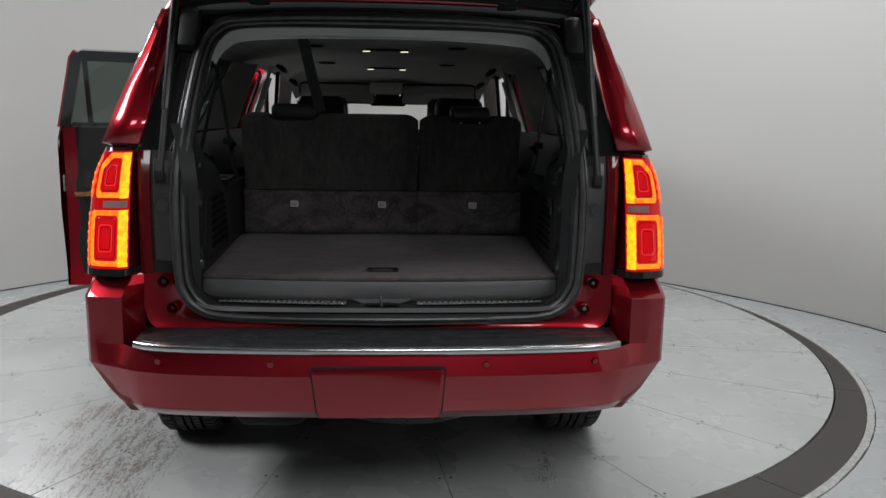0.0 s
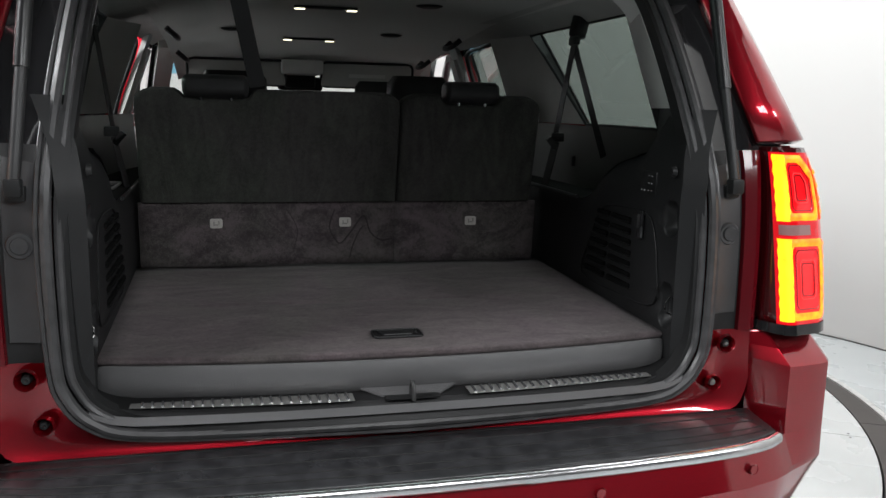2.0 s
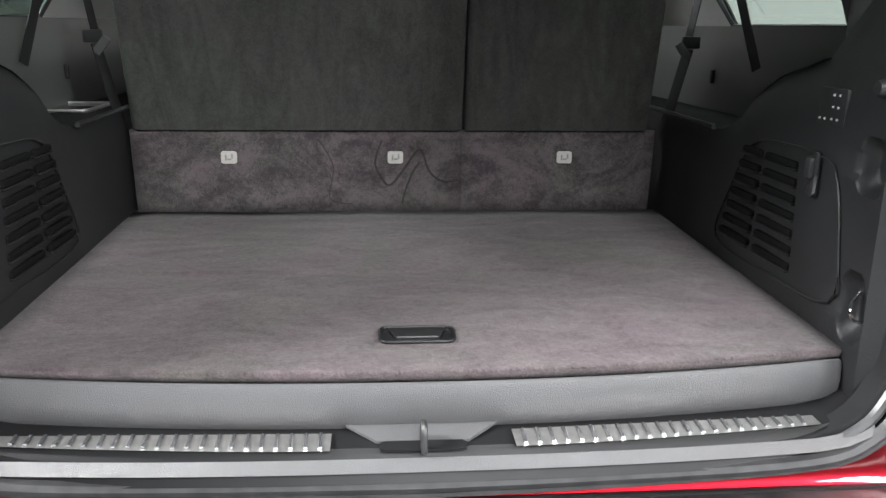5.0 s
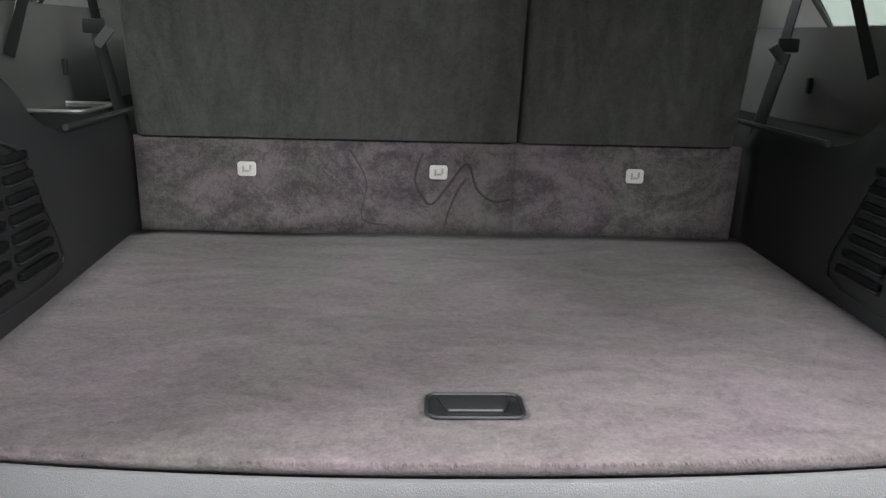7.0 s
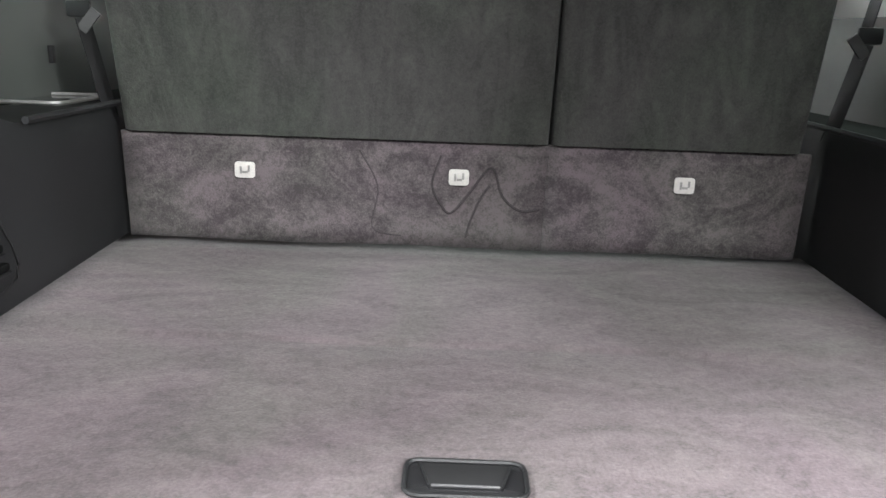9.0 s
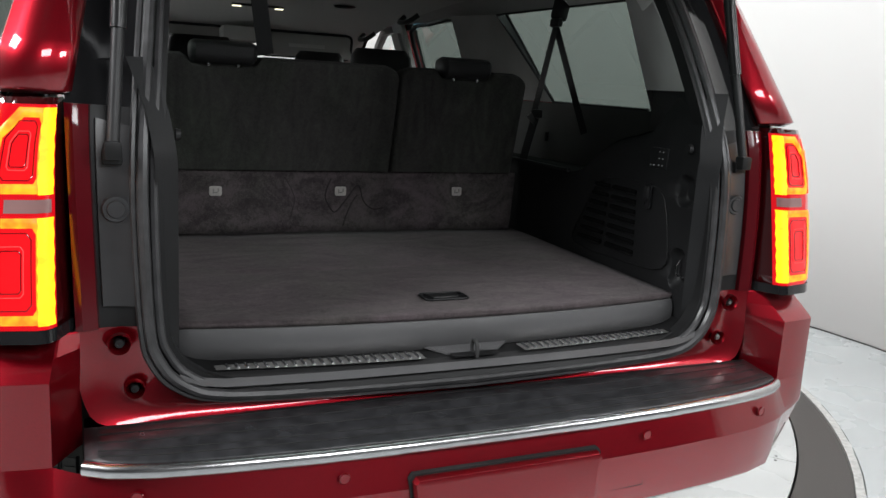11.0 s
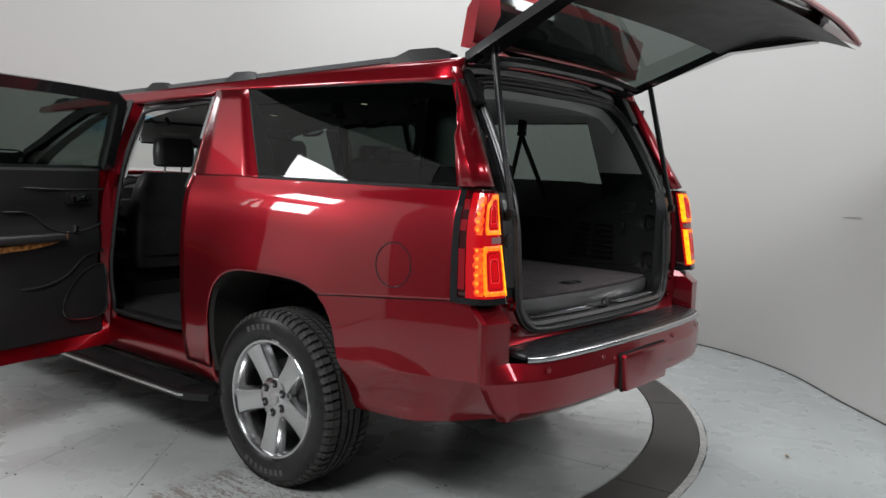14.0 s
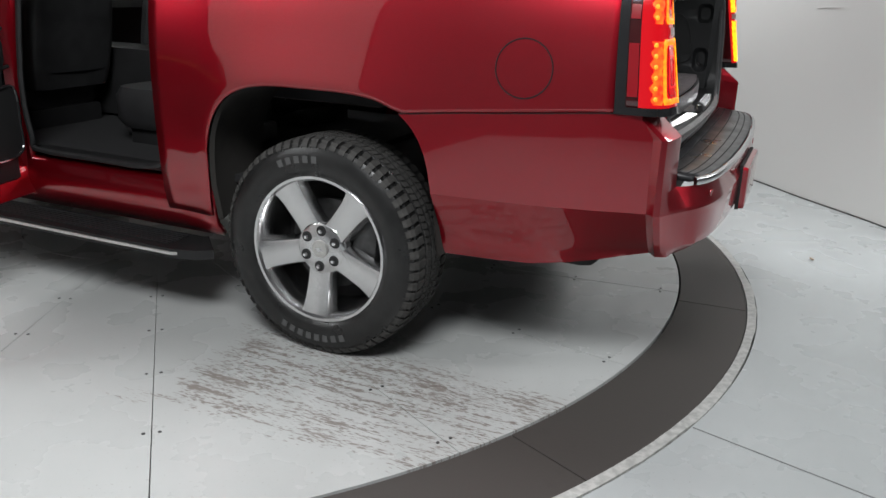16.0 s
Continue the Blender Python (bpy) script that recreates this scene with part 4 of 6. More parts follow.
# ---- rear bumper, lamps, tailgate opening ----
# plan of the bumper's outer face: (x, y), from the centre to the wheel
PLAN = [(0.0, 0.052), (0.20, 0.054), (0.40, 0.062), (0.58, 0.076), (0.70, 0.092), (0.785, 0.118), (0.82, 0.148), (0.852, 0.184),
        (0.856, 0.187), (0.90, 0.192), (0.945, 0.199), (0.972, 0.208), (0.985, 0.224), (0.988, 0.25), (0.991, 0.32), (0.996, 0.40), (1.003, 0.50), (1.010, 0.62), (1.018, 0.75), (1.028, 0.86), (1.036, 0.945)]
FULL = [(-x, y) for x, y in PLAN[::-1]] + PLAN[1:]


def arch_y(z):
    """The rear edge of the wheel arch at height z."""
    k = min(0.999, max(0.0, (z - 0.44) / 0.538))
    return 1.39 - 0.462 * (1 - k ** 3.8) ** (1 / 3.8)


def low_y(x):
    """Plan below the step, where the corner runs on as one convex sweep."""
    return table([(0.70, 0.092), (0.785, 0.117), (0.82, 0.132), (0.852, 0.148), (0.856, 0.150), (0.90, 0.168), (0.945, 0.189), (0.972, 0.206), (0.985, 0.224)], x)


def bump(p, z):
    """The bumper's face at plan point p and height z: corners cut in below, lower edge tucked in."""
    x, y = p
    s = math.copysign(1, x)
    ax = abs(x)
    if 0.70 < ax < 0.985:
        y = lerp(y, low_y(ax), max(0.0, min(1.0, (0.775 - z) / 0.05)))
    d = table([(0.53, 0.055), (0.545, 0.032), (0.562, 0.010), (0.572, 0.0), (0.60, -0.006), (0.692, -0.009), (0.703, -0.006), (0.762, 0.013), (0.80, 0.0), (1.0, 0.0)], z)
    low = max(0.0, min(1.0, (0.672 - z) / 0.142))
    fade = max(0.5, min(1.0, (0.62 - p[1]) / 0.34))
    nx = ax
    if ax > 0.78:
        nx = ax - min(0.122, (ax - 0.78) * 0.6) * low * fade
    back = 0.078 * max(0.0, (z - 0.92) / 0.065)          # chamfer on top of the corner
    if ax > 0.986:
        if y > 0.75:
            y = 0.75 + (y - 0.75) / 0.195 * (arch_y(z) - 0.75)
        return (s * (side_x(y, z) - (ax - nx) - lerp(0.010, 0.0, min(1.0, (ax - 0.986) / 0.012)) - 0.12 * max(0.0, 0.56 - z)), y + back * max(0, 1 - (y - 0.25) / 0.1) * 0.5, z)
    tuck = d * (1 - max(0.0, min(1.0, (ax - 0.80) / 0.15)))
    return (s * (nx - 0.18 * back - 0.12 * max(0.0, 0.56 - z) * max(0.0, min(1.0, (ax - 0.9) / 0.08))), y + tuck + back, z)


bm = bmesh.new()
zs_lo = [0.530, 0.545, 0.562, 0.572, 0.60, 0.692, 0.703, 0.762]
ks = [0.25, 0.5, 0.704, 0.715, 0.85, 0.985, 1.0]
cols = []
for p in FULL:
    y = p[1]
    drop = 0.088 * max(0.0, min(1.0, (y - 0.24) / 0.42)) if abs(p[0]) > 0.94 else 0.0
    zs_here = [z - drop * ((0.762 - z) / 0.232) ** 1.5 for z in zs_lo]
    if abs(p[0]) > 0.853:
        top = 0.985
        if y > 0.35:
            ym = y if y < 0.75 else 0.75 + (y - 0.75) / 0.195 * (arch_y(seam_z(y)) - 0.75)
            top = seam_z(ym) - 0.002
        zs_here = zs_here + [lerp(0.762, top, k) for k in ks]
    cols.append([bm.verts.new(bump(p, z)) for z in zs_here])
for a, b in zip(cols, cols[1:]):
    for j in range(min(len(a), len(b)) - 1):
        bm.faces.new((a[j], b[j], b[j + 1], a[j + 1]))
# under-lip turned forward: black valance
lip = bmesh.new()
for a, b in zip(cols, cols[1:]):
    if max(a[0].co.y, b[0].co.y) > 0.30:
        continue
    quad = [a[0].co, b[0].co]
    quad = [Vector((v.x * 0.995, v.y + 0.004, v.z + 0.001)) for v in quad] + [Vector((v.x * 0.93, v.y + 0.10 * (1 - abs(v.x) * 0.5), v.z + 0.015)) for v in quad[::-1]]
    lip.faces.new([lip.verts.new(v) for v in quad])
# corner blocks: the facet that runs from the crease in towards the step
for s in sides:
    crease = [bump((s * 0.856, 0.187), z) for z in [0.762] + [lerp(0.762, 0.985, k) for k in ks]]
    rows = []
    for q in (0.0, 0.12, 1.0):
        rows.append([(lerp(c[0], s * 0.806, q), lerp(c[1], 0.275, q), lerp(c[2], c[2] - 0.0, q)) for c in crease])
    grid(lambda i, j: rows[i][j], [0, 1, 2], list(range(len(crease))), bm)
    # top face under the lamp
    top = [bump(p, seam_z(max(p[1], 0.35)) - 0.004 if p[1] > 0.35 else 0.985) for p in [(s * x, y) for x, y in PLAN if x > 0.853 and y < 0.42]]
    grid(lambda i, j: (lerp(top[i][0], s * 0.80, j), lerp(top[i][1], 0.33, j), top[i][2] + 0.006 * j), list(range(len(top))), [0, 1], bm)
bumper = cpart("rear_bumper", bm, PAINT, None, "body-coloured rear bumper with sensor dots")
cpart("bumper_valance", lip, UNDER, bumper)
bumper.data.set_sharp_from_angle(angle=radians(15))
# tow-hitch cover
m = Matrix(((1, 0, 0, -0.004), (0, 0, -1, 0.052), (0, 1, 0, 0.0), (0, 0, 0, 1)))
shape = [(-0.212, 0.722), (-0.219, 0.712), (-0.202, 0.580), (-0.190, 0.560), (0.190, 0.560), (0.202, 0.580), (0.212, 0.712), (0.205, 0.722)]
# larger dark plate behind the cover: its rim stands in for the gap's shadow
gap = prism([(x * 1.022, 0.641 + (z - 0.641) * 1.06) for x, z in shape], 0.013, m)
cpart("cover_gap_shade", gap, UNDER, bumper, "dark rim for the shadow line round the hitch cover")
cover = prism(shape, 0.034, m, 0.012)
cpart("hitch_cover", cover, PAINT, bumper, "red tow-hitch cover panel")
cap = sweep([(0.247, 0.0535, 0.697), (0.345, 0.057, 0.697), (0.345, 0.054, 0.612), (0.247, 0.051, 0.612)], circle(0.0016, 5), up=(0, 1, 0), closed=True)
cpart("tow_cap", cap, SATIN, bumper, "thin outline of a square tow-eye cap")
for x in (-0.72, -0.355, 0.345, 0.715):
    y = table(PLAN, abs(x)) - 0.004
    yaw = Euler((0, 0, radians(math.copysign(12, x) if abs(x) > 0.5 else 2.0 * x))).to_matrix().to_4x4()
    cpart("parking_sensor", lathe([(0.001, -0.003), (0.0095, -0.003), (0.0105, -0.001)], 20, Matrix.Translation((x, y, 0.730)) @ yaw @ Euler((0, 0, radians(90))).to_matrix().to_4x4()), PAINT, bumper)
    cpart("sensor_ring", lathe([(0.0105, -0.002), (0.0112, -0.0036), (0.0120, -0.001)], 20, Matrix.Translation((x, y, 0.730)) @ yaw @ Euler((0, 0, radians(90))).to_matrix().to_4x4()), PAINT, bumper)

# step pad with grooves, and its bright edge
def pad_y(x):
    return table([(p[0], p[1]) for p in PLAN], abs(x)) + 0.012


bm = grid(lambda x, k: (x, lerp(pad_y(x), 0.262, k), 0.786 + 0.012 * k + (0.003 if 0.03 < k < 0.97 else 0)), span(-0.803, 0.803, 36), [0, 0.04, 0.5, 0.96, 1])
pad = cpart("step_pad", bm, PADMAT, bumper, "black scuffed rubber step pad")
mod(pad, "SOLIDIFY", thickness=0.02)
for k in (0.16, 0.30, 0.52, 0.74, 0.92):
    line = [(x, lerp(pad_y(x), 0.262, k), 0.7893 + 0.012 * k) for x in span(-0.78, 0.78, 30)]
    cpart("pad_groove", sweep(line, [(-0.002, -0.002), (0.002, -0.002), (0.002, 0.0003), (-0.002, 0.0003)]), UNDER, bumper)
edge = [(x, pad_y(x) - 0.012, 0.776) for x in span(-0.806, 0.806, 40)]
cpart("bright_edge", sweep(edge, [(-0.006, -0.013), (0.000, -0.0135), (0.0045, -0.011), (0.0068, -0.006), (0.0074, 0.0), (0.0066, 0.005), (0.004, 0.0095), (-0.001, 0.0128), (-0.006, 0.0125)]), STRIP, bumper, "bright metal strip along the step edge")

# ---- tail lamps ----
def lamp_pt(s, u, z, out=0.0):
    """The lamp's lens: u runs from the tailgate round to the body side."""
    xo = side_x(0.36, z)
    px = table([(0, 0.0), (0.24, 0.17), (0.30, 0.235), (0.36, 0.33), (0.60, 0.72), (0.70, 0.86), (0.78, 0.935), (0.86, 0.975), (1.0, 1.0)], u)
    py = table([(0, 0.300), (0.24, 0.228), (0.30, 0.212), (0.36, 0.208), (0.60, 0.222), (0.70, 0.238), (0.78, 0.262), (0.86, 0.30), (1.0, 0.368)], u)
    nx = table([(0, -0.9), (0.24, -0.7), (0.30, -0.2), (0.36, 0.1), (0.60, 0.3), (0.70, 0.6), (0.86, 0.95), (1.0, 1.0)], u)
    ny = math.sqrt(max(0.0, 1 - nx * nx))
    x = 0.812 + px * (xo - 0.812) + out * nx
    y = py + 0.19 * (z - 1.0) * (1 - 0.75 * max(0.0, u - 0.3) / 0.7) - out * ny
    return (s * x, y, z)


US = [0, 0.12, 0.24, 0.27, 0.30, 0.33, 0.36, 0.44, 0.52, 0.60, 0.65, 0.70, 0.74, 0.78, 0.82, 0.86, 0.93, 1.0]
for s in sides:
    bm = grid(lambda u, z: lamp_pt(s, u, z), US, span(0.992, 1.407, 10))
    lamp = cpart("tail_lamp", bm, LENS, None, "lit LED tail lamp with dark red lens")
    mod(lamp, "SOLIDIFY", thickness=0.05)
    for z0, z1, u1 in ((1.022, 1.200, 0.66), (1.246, 1.388, 0.62)):
        up = z1 > 1.3

        def band(o):
            """Outline of the light guide, o from its inner (0) to its outer (1) edge."""
            du, dz = 0.025 * (2 * o - 1), 0.0085 * (2 * o - 1)
            ua, ub, za, zb = 0.335 - du, u1 + du, z0 + 0.006 - dz, z1 - 0.006 + dz
            cut_u, cut_z = (0.10, 0.035) if up else (0.025, 0.010)
            pts = [(ua + 0.02, za), (ub - 0.02, za), (ub, za + 0.010), (ub, zb - cut_z), (ub - cut_u, zb), (ua + 0.02, zb), (ua, zb - 0.010), (ua, za + 0.010)]
            line = []
            for (a, c), (b, d) in zip(pts, pts[1:] + pts[:1]):
                line += [lamp_pt(s, lerp(a, b, t / 6), lerp(c, d, t / 6), 0.004 + 0.002 * math.sin(o * math.pi)) for t in range(6)]
            return line + line[:1]

        cpart("led_outline", loft([band(o) for o in (0, 0.25, 0.5, 0.75, 1.0)], False, False), LED, lamp, "glowing amber LED outline")
        bm = grid(lambda q, z: lamp_pt(s, 0.305 + q * (0.046 + 0.003 * math.sin(210 * z)), z, 0.0065), [-1, -0.5, 0, 0.5, 1], span(z0 - 0.004, z1 + 0.003, 30))
        cpart("led_bar", bm, LEDBAR, lamp, "bright amber LED bar")
        bm = grid(lambda u, z: lamp_pt(s, u, z, 0.003), span(0.345, u1 - 0.015, 6), span(z0 + 0.012, z1 - 0.012, 6))
        cpart("red_lens", bm, REDGLOW, lamp, "glowing red lens block")
        for g, material in ((0.06, LENS), (0.22, RIDGE), (0.27, LENS)):
            a, b = lerp(0.37, u1 - 0.03, g), lerp(u1 - 0.03, 0.37, g)
            c, d = lerp(z0 + 0.014, z1 - 0.014, g * 0.95), lerp(z1 - 0.014, z0 + 0.014, g * 0.95)
            cut = 0.12 * (b - a)
            slope = 0.3 * (b - a) if up else cut
            corner = ((a + cut, c), (b - cut, c), (b, lerp(c, d, 0.08)), (b, lerp(c, d, 0.7 if up else 0.92)), (b - slope, d), (a + cut, d), (a, lerp(c, d, 0.92)), (a, lerp(c, d, 0.08)))
            frame_ = []
            for (ua, za), (ub, zb) in zip(corner, corner[1:] + corner[:1]):
                frame_ += [lamp_pt(s, lerp(ua, ub, t / 3), lerp(za, zb, t / 3), 0.0045) for t in range(3)]
            cpart("lens_ridge", tube(frame_, 0.0009, 5, closed=True), material, lamp)
        # light column on the body-side corner: a wavy band with bright LED spots in it
        bm = grid(lambda q, z: lamp_pt(s, 0.735 + q * (0.050 + 0.010 * math.sin(190 * z) + 0.005 * math.sin(83 * z + 1)), z, 0.0035), [-1, -0.5, 0, 0.5, 1], span(z0 - 0.002, z1 - 0.004, 40))
        cpart("led_column", bm, LEDCOL, lamp, "amber LED column")
        for k in range(6 if not up else 4):
            zc = z0 + 0.014 + 0.030 * k
            c = Vector(lamp_pt(s, 0.752 - (0.03 if up and k == 3 else 0.0), zc, -0.0012))
            spot = bmesh.new()
            bmesh.ops.create_icosphere(spot, subdivisions=2, radius=0.0078, matrix=Matrix.Translation(c) @ Matrix.Diagonal((1, 1, 1.15, 1)))
            cpart("led_spot", spot, LEDSPOT, lamp)
        bm = grid(lambda u, z: lamp_pt(s, u, z, 0.0015), [0.235, 0.27, 0.30, 0.33, 0.36, 0.44, 0.52, 0.60, 0.65, 0.70, 0.74, 0.78, 0.82, 0.85, 0.86], span(z0 - 0.012 if z0 < 1.1 else 1.222, 1.222 if z0 < 1.1 else z1 + 0.008, 4))
        cpart("outer_lens", bm, SIDELENS, lamp)
    bm = grid(lambda u, z: lamp_pt(s, u, z, 0.005), [0.27, 0.30, 0.33, 0.36, 0.45, 0.54], [1.211, 1.214, 1.231, 1.234])
    cpart("reverse_lens", bm, CLEARLENS, lamp, "pale clear reversing lens")
    # dark side reflectors and the black edge strip towards the body side
    for z0, z1 in ((1.040, 1.190), (1.256, 1.372)):
        bm = grid(lambda u, z: lamp_pt(s, u, z, 0.0045), [0.868, 0.872, 0.89, 0.91, 0.926, 0.930], [z0, z0 + 0.003, z1 - 0.003, z1])
        cpart("side_reflector", bm, SIDEREFLEX, lamp, "dark red side reflector")
    bm = grid(lambda u, z: lamp_pt(s, u, z, 0.004), [0.935, 0.955, 0.98, 1.0], span(0.992, 1.407, 10))
    cpart("edge_strip", bm, GLOSS, lamp, "black edge strip of the lamp")
    # black foot under the lamp
    bm = grid(lambda u, z: lamp_pt(s, u, z, 0.004), US, [0.987, 1.010])
    cpart("lamp_base", bm, GLOSS, lamp)

# ---- tailgate opening: jamb, seals ----
AP = [(0, 0.248, 0.832), (0.30, 0.252, 0.835), (0.54, 0.258, 0.843), (0.625, 0.264, 0.870), (0.668, 0.270, 0.92), (0.684, 0.274, 0.985), (0.692, 0.286, 1.18),
      (0.690, 0.305, 1.32), (0.678, 0.365, 1.47), (0.660, 0.455, 1.64), (0.640, 0.535, 1.765), (0.600, 0.580, 1.828), (0.53, 0.600, 1.855), (0.30, 0.612, 1.870), (0, 0.616, 1.874)]
OUT = [(0, 0.262, 0.792), (0.30, 0.262, 0.792), (0.60, 0.262, 0.792), (0.76, 0.264, 0.795), (0.806, 0.27, 0.86), (0.812, 0.275, 0.985), (0.816, 0.285, 1.18),
       (0.820, 0.312, 1.36), (0.818, 0.345, 1.44), (0.790, 0.445, 1.64), (0.768, 0.515, 1.77), (0.748, 0.55, 1.85), (0.66, 0.595, 1.90), (0.36, 0.612, 1.93), (0, 0.616, 1.938)]
ap_r, out_r = smooth_path(AP, 4), smooth_path(OUT, 4)


def mirror(pts, s):
    return [Vector((s * p.x, p.y, p.z)) for p in pts]


for s in sides:
    lo = [i for i in range(len(ap_r)) if i <= 20]
    mid = [i for i in range(len(ap_r)) if 20 <= i <= 30]
    hi = [i for i in range(len(ap_r)) if i >= 30]
    whole = [0, 0.08, 0.2, 0.4, 0.6, 0.8, 0.92, 1.0]
    for idx, qs, proud, material, name, label in ((lo, whole, 0, PAINT, "lower_jamb", "red painted tailgate jamb"), (mid, whole, 0, BLACK, "middle_jamb", "black channel beside the tail lamp"),
                                                  (mid[1:-1], [0.10, 0.13, 0.18, 0.3, 0.45, 0.56, 0.61, 0.63], 0.008, JAMB, "jamb_panel", "satin grey jamb panel"),
                                                  (mid, [0.68, 0.70, 0.8, 0.9, 1.0], 0.010, DEEPLENS, "lamp_return", "dark red inner side of the tail lamp"),
                                                  (hi, whole, 0, GLOSS, "upper_jamb", "gloss black upper jamb channel")):
        edge = lambda q: 0.0 if q in (qs[0], qs[-1]) else proud
        bm = grid(lambda i, q: tuple(Vector((s * lerp(ap_r[i].x, out_r[i].x, q), lerp(ap_r[i].y, out_r[i].y, q) + 0.016 * math.sin(math.pi * q) - edge(q) - (0.002 if proud else 0.0), lerp(ap_r[i].z, out_r[i].z, q)))), idx, qs)
        cpart(name, bm, material, None, label)
    # rubber buffers in round cups
    for (x, y, z, r) in ((0.738, 0.258, 0.958, 0.018), (0.712, 0.258, 0.866, 0.016)):
        mm = Matrix.Translation((s * x, y + 0.012, z)) @ Euler((0, 0, radians(90))).to_matrix().to_4x4()
        b = cpart("buffer_cup", lathe([(0.001, 0.010), (r * 0.6, 0.010), (r * 0.85, 0.002), (r, -0.010), (r * 1.1, -0.013), (r * 1.22, -0.002)], 24, mm), PAINT, None, "round red cup with a dark tailgate buffer")
        cpart("buffer", lathe([(0.001, -0.006), (r * 0.42, -0.006), (r * 0.55, 0.0), (r * 0.6, 0.011)], 20, mm), RUBBER if (z > 0.9 or s < 0) else STEEL, b)
        cpart("buffer_screw", lathe([(0.001, -0.008), (r * 0.2, -0.0075), (r * 0.25, -0.005)], 12, mm), STEEL if s > 0 else RUBBER, b)
    mm = Matrix.Translation((s * 0.738, 0.286, 1.21)) @ Euler((0, 0, radians(90))).to_matrix().to_4x4()
    cpart("jamb_plug", lathe([(0.001, -0.003), (0.015, -0.004), (0.017, -0.0), (0.023, -0.001), (0.026, 0.004)], 24, mm), JAMB)
loop = mirror(ap_r, 1) + mirror(ap_r[1:-1], -1)[::-1]
cen = Vector((0, 0.42, 1.32))


def inset(pts, d, dy):
    return [p + (cen - p).normalized() * d + Vector((0, dy, 0)) for p in pts]


seal = cpart("tailgate_seal", tube(inset(loop, 0.0, -0.008), 0.011, 8, up=(0, 1, 0), closed=True), WEATHERSTRIP, None, "black rubber weatherstrip round the tailgate opening")
cpart("seal_lip", tube(inset(loop, 0.021, -0.003), 0.0085, 8, up=(0, 1, 0), closed=True), WEATHERSTRIP, seal)
cpart("seal_rib", tube(inset(loop, -0.017, 0.0), 0.006, 6, up=(0, 1, 0), closed=True), WEATHERSTRIP, seal)
cpart("seal_flange", sweep(inset(loop, 0.032, 0.012), [(-0.007, -0.016), (0.007, -0.016), (0.007, 0.02), (-0.007, 0.02)], up=(0, 1, 0), closed=True), BLACK, seal)

# gas struts
for s in sides:
    base, mid, top = Vector((s * 0.742, 0.285, 1.318)), Vector((s * 0.727, 0.335, 1.535)), Vector((s * 0.700, 0.43, 1.95))
    st = cpart("gas_strut", tube([mid - (top - mid).normalized() * 0.0, top], 0.0145, 14, up=(0, 1, 0)), SATIN, None, "black tailgate strut")
    cpart("strut_rod_cover", tube([base, mid + (top - mid) * 0.02], 0.0115, 12, up=(0, 1, 0)), RUBBER, st)
    ball = box((0.03, 0.03, 0.034), base, 0.006, 2)
    cpart("ball_socket", ball, BLACK, st)
    cpart("strut_bracket", box((0.035, 0.05, 0.03), base + Vector((0, 0.03, -0.012)), 0.006, 2), BLACK, st)

# ---- tailgate, swung up ----
# built closed in its own plane, then turned about the roof hinge
HINGE = Vector((0, 0.60, 1.925))


def gate_y(z):
    return table([(0.80, 0.215), (0.90, 0.185), (1.05, 0.175), (1.20, 0.190), (1.36, 0.235), (1.408, 0.262), (1.6, 0.375), (1.80, 0.49), (1.88, 0.53)], z)


def gate_w(z):
    return table([(0.80, 0.790), (1.0, 0.800), (1.408, 0.806), (1.6, 0.775), (1.80, 0.735), (1.90, 0.712)], z)


def gate_pt(u, z, inn=0.0):
    w = gate_w(z)
    return Vector((u * w, gate_y(z) + 0.05 * abs(u) ** 3 + inn, z))


GATE_TURN = Matrix.Translation(HINGE) @ Euler((radians(-83), 0, 0)).to_matrix().to_4x4() @ Matrix.Translation(-HINGE)


def gpart(name, bm, material, parent, label=""):
    bm.transform(GATE_TURN)
    return cpart(name, bm, material, parent, label)


GU = [-1, -0.97, -0.9, -0.75, -0.5, -0.25, 0, 0.25, 0.5, 0.75, 0.9, 0.97, 1]
gate = gpart("tailgate", grid(lambda u, z: gate_pt(u, z), GU, [0.80, 0.83, 0.9, 1.0, 1.1, 1.2, 1.3, 1.36, 1.408]), PAINT, None, "raised red tailgate")
mod(gate, "SOLIDIFY", thickness=0.02)
gpart("gate_glass", grid(lambda u, z: gate_pt(u, z), GU, [1.410, 1.5, 1.6, 1.7, 1.80, 1.86]), TINT, gate, "dark tinted tailgate glass")
fr = [gate_pt(u, z, 0.03) for u, z in [(-0.97, 1.0), (-0.97, 1.4), (-0.97, 1.85), (-0.5, 1.88), (0, 1.885), (0.5, 1.88), (0.97, 1.85), (0.97, 1.4), (0.97, 1.0)]]
gpart("gate_frame", sweep(fr, [(-0.04, -0.02), (0.04, -0.02), (0.04, 0.02), (-0.04, 0.02)], up=(0, 1, 0)), GLOSS, gate)
gpart("gate_inner_trim", grid(lambda u, z: gate_pt(u * 0.96, z, 0.075 - 0.03 * abs(u) ** 4), GU, [0.81, 0.84, 0.95, 1.1, 1.25, 1.38, 1.43]), BLACK, gate, "black inner tailgate trim")
gpart("gate_header_trim", grid(lambda u, z: gate_pt(u * 0.97, z, 0.055), GU, [1.80, 1.84, 1.885]), BLACK, gate)
sp = bmesh.new()
rows = []
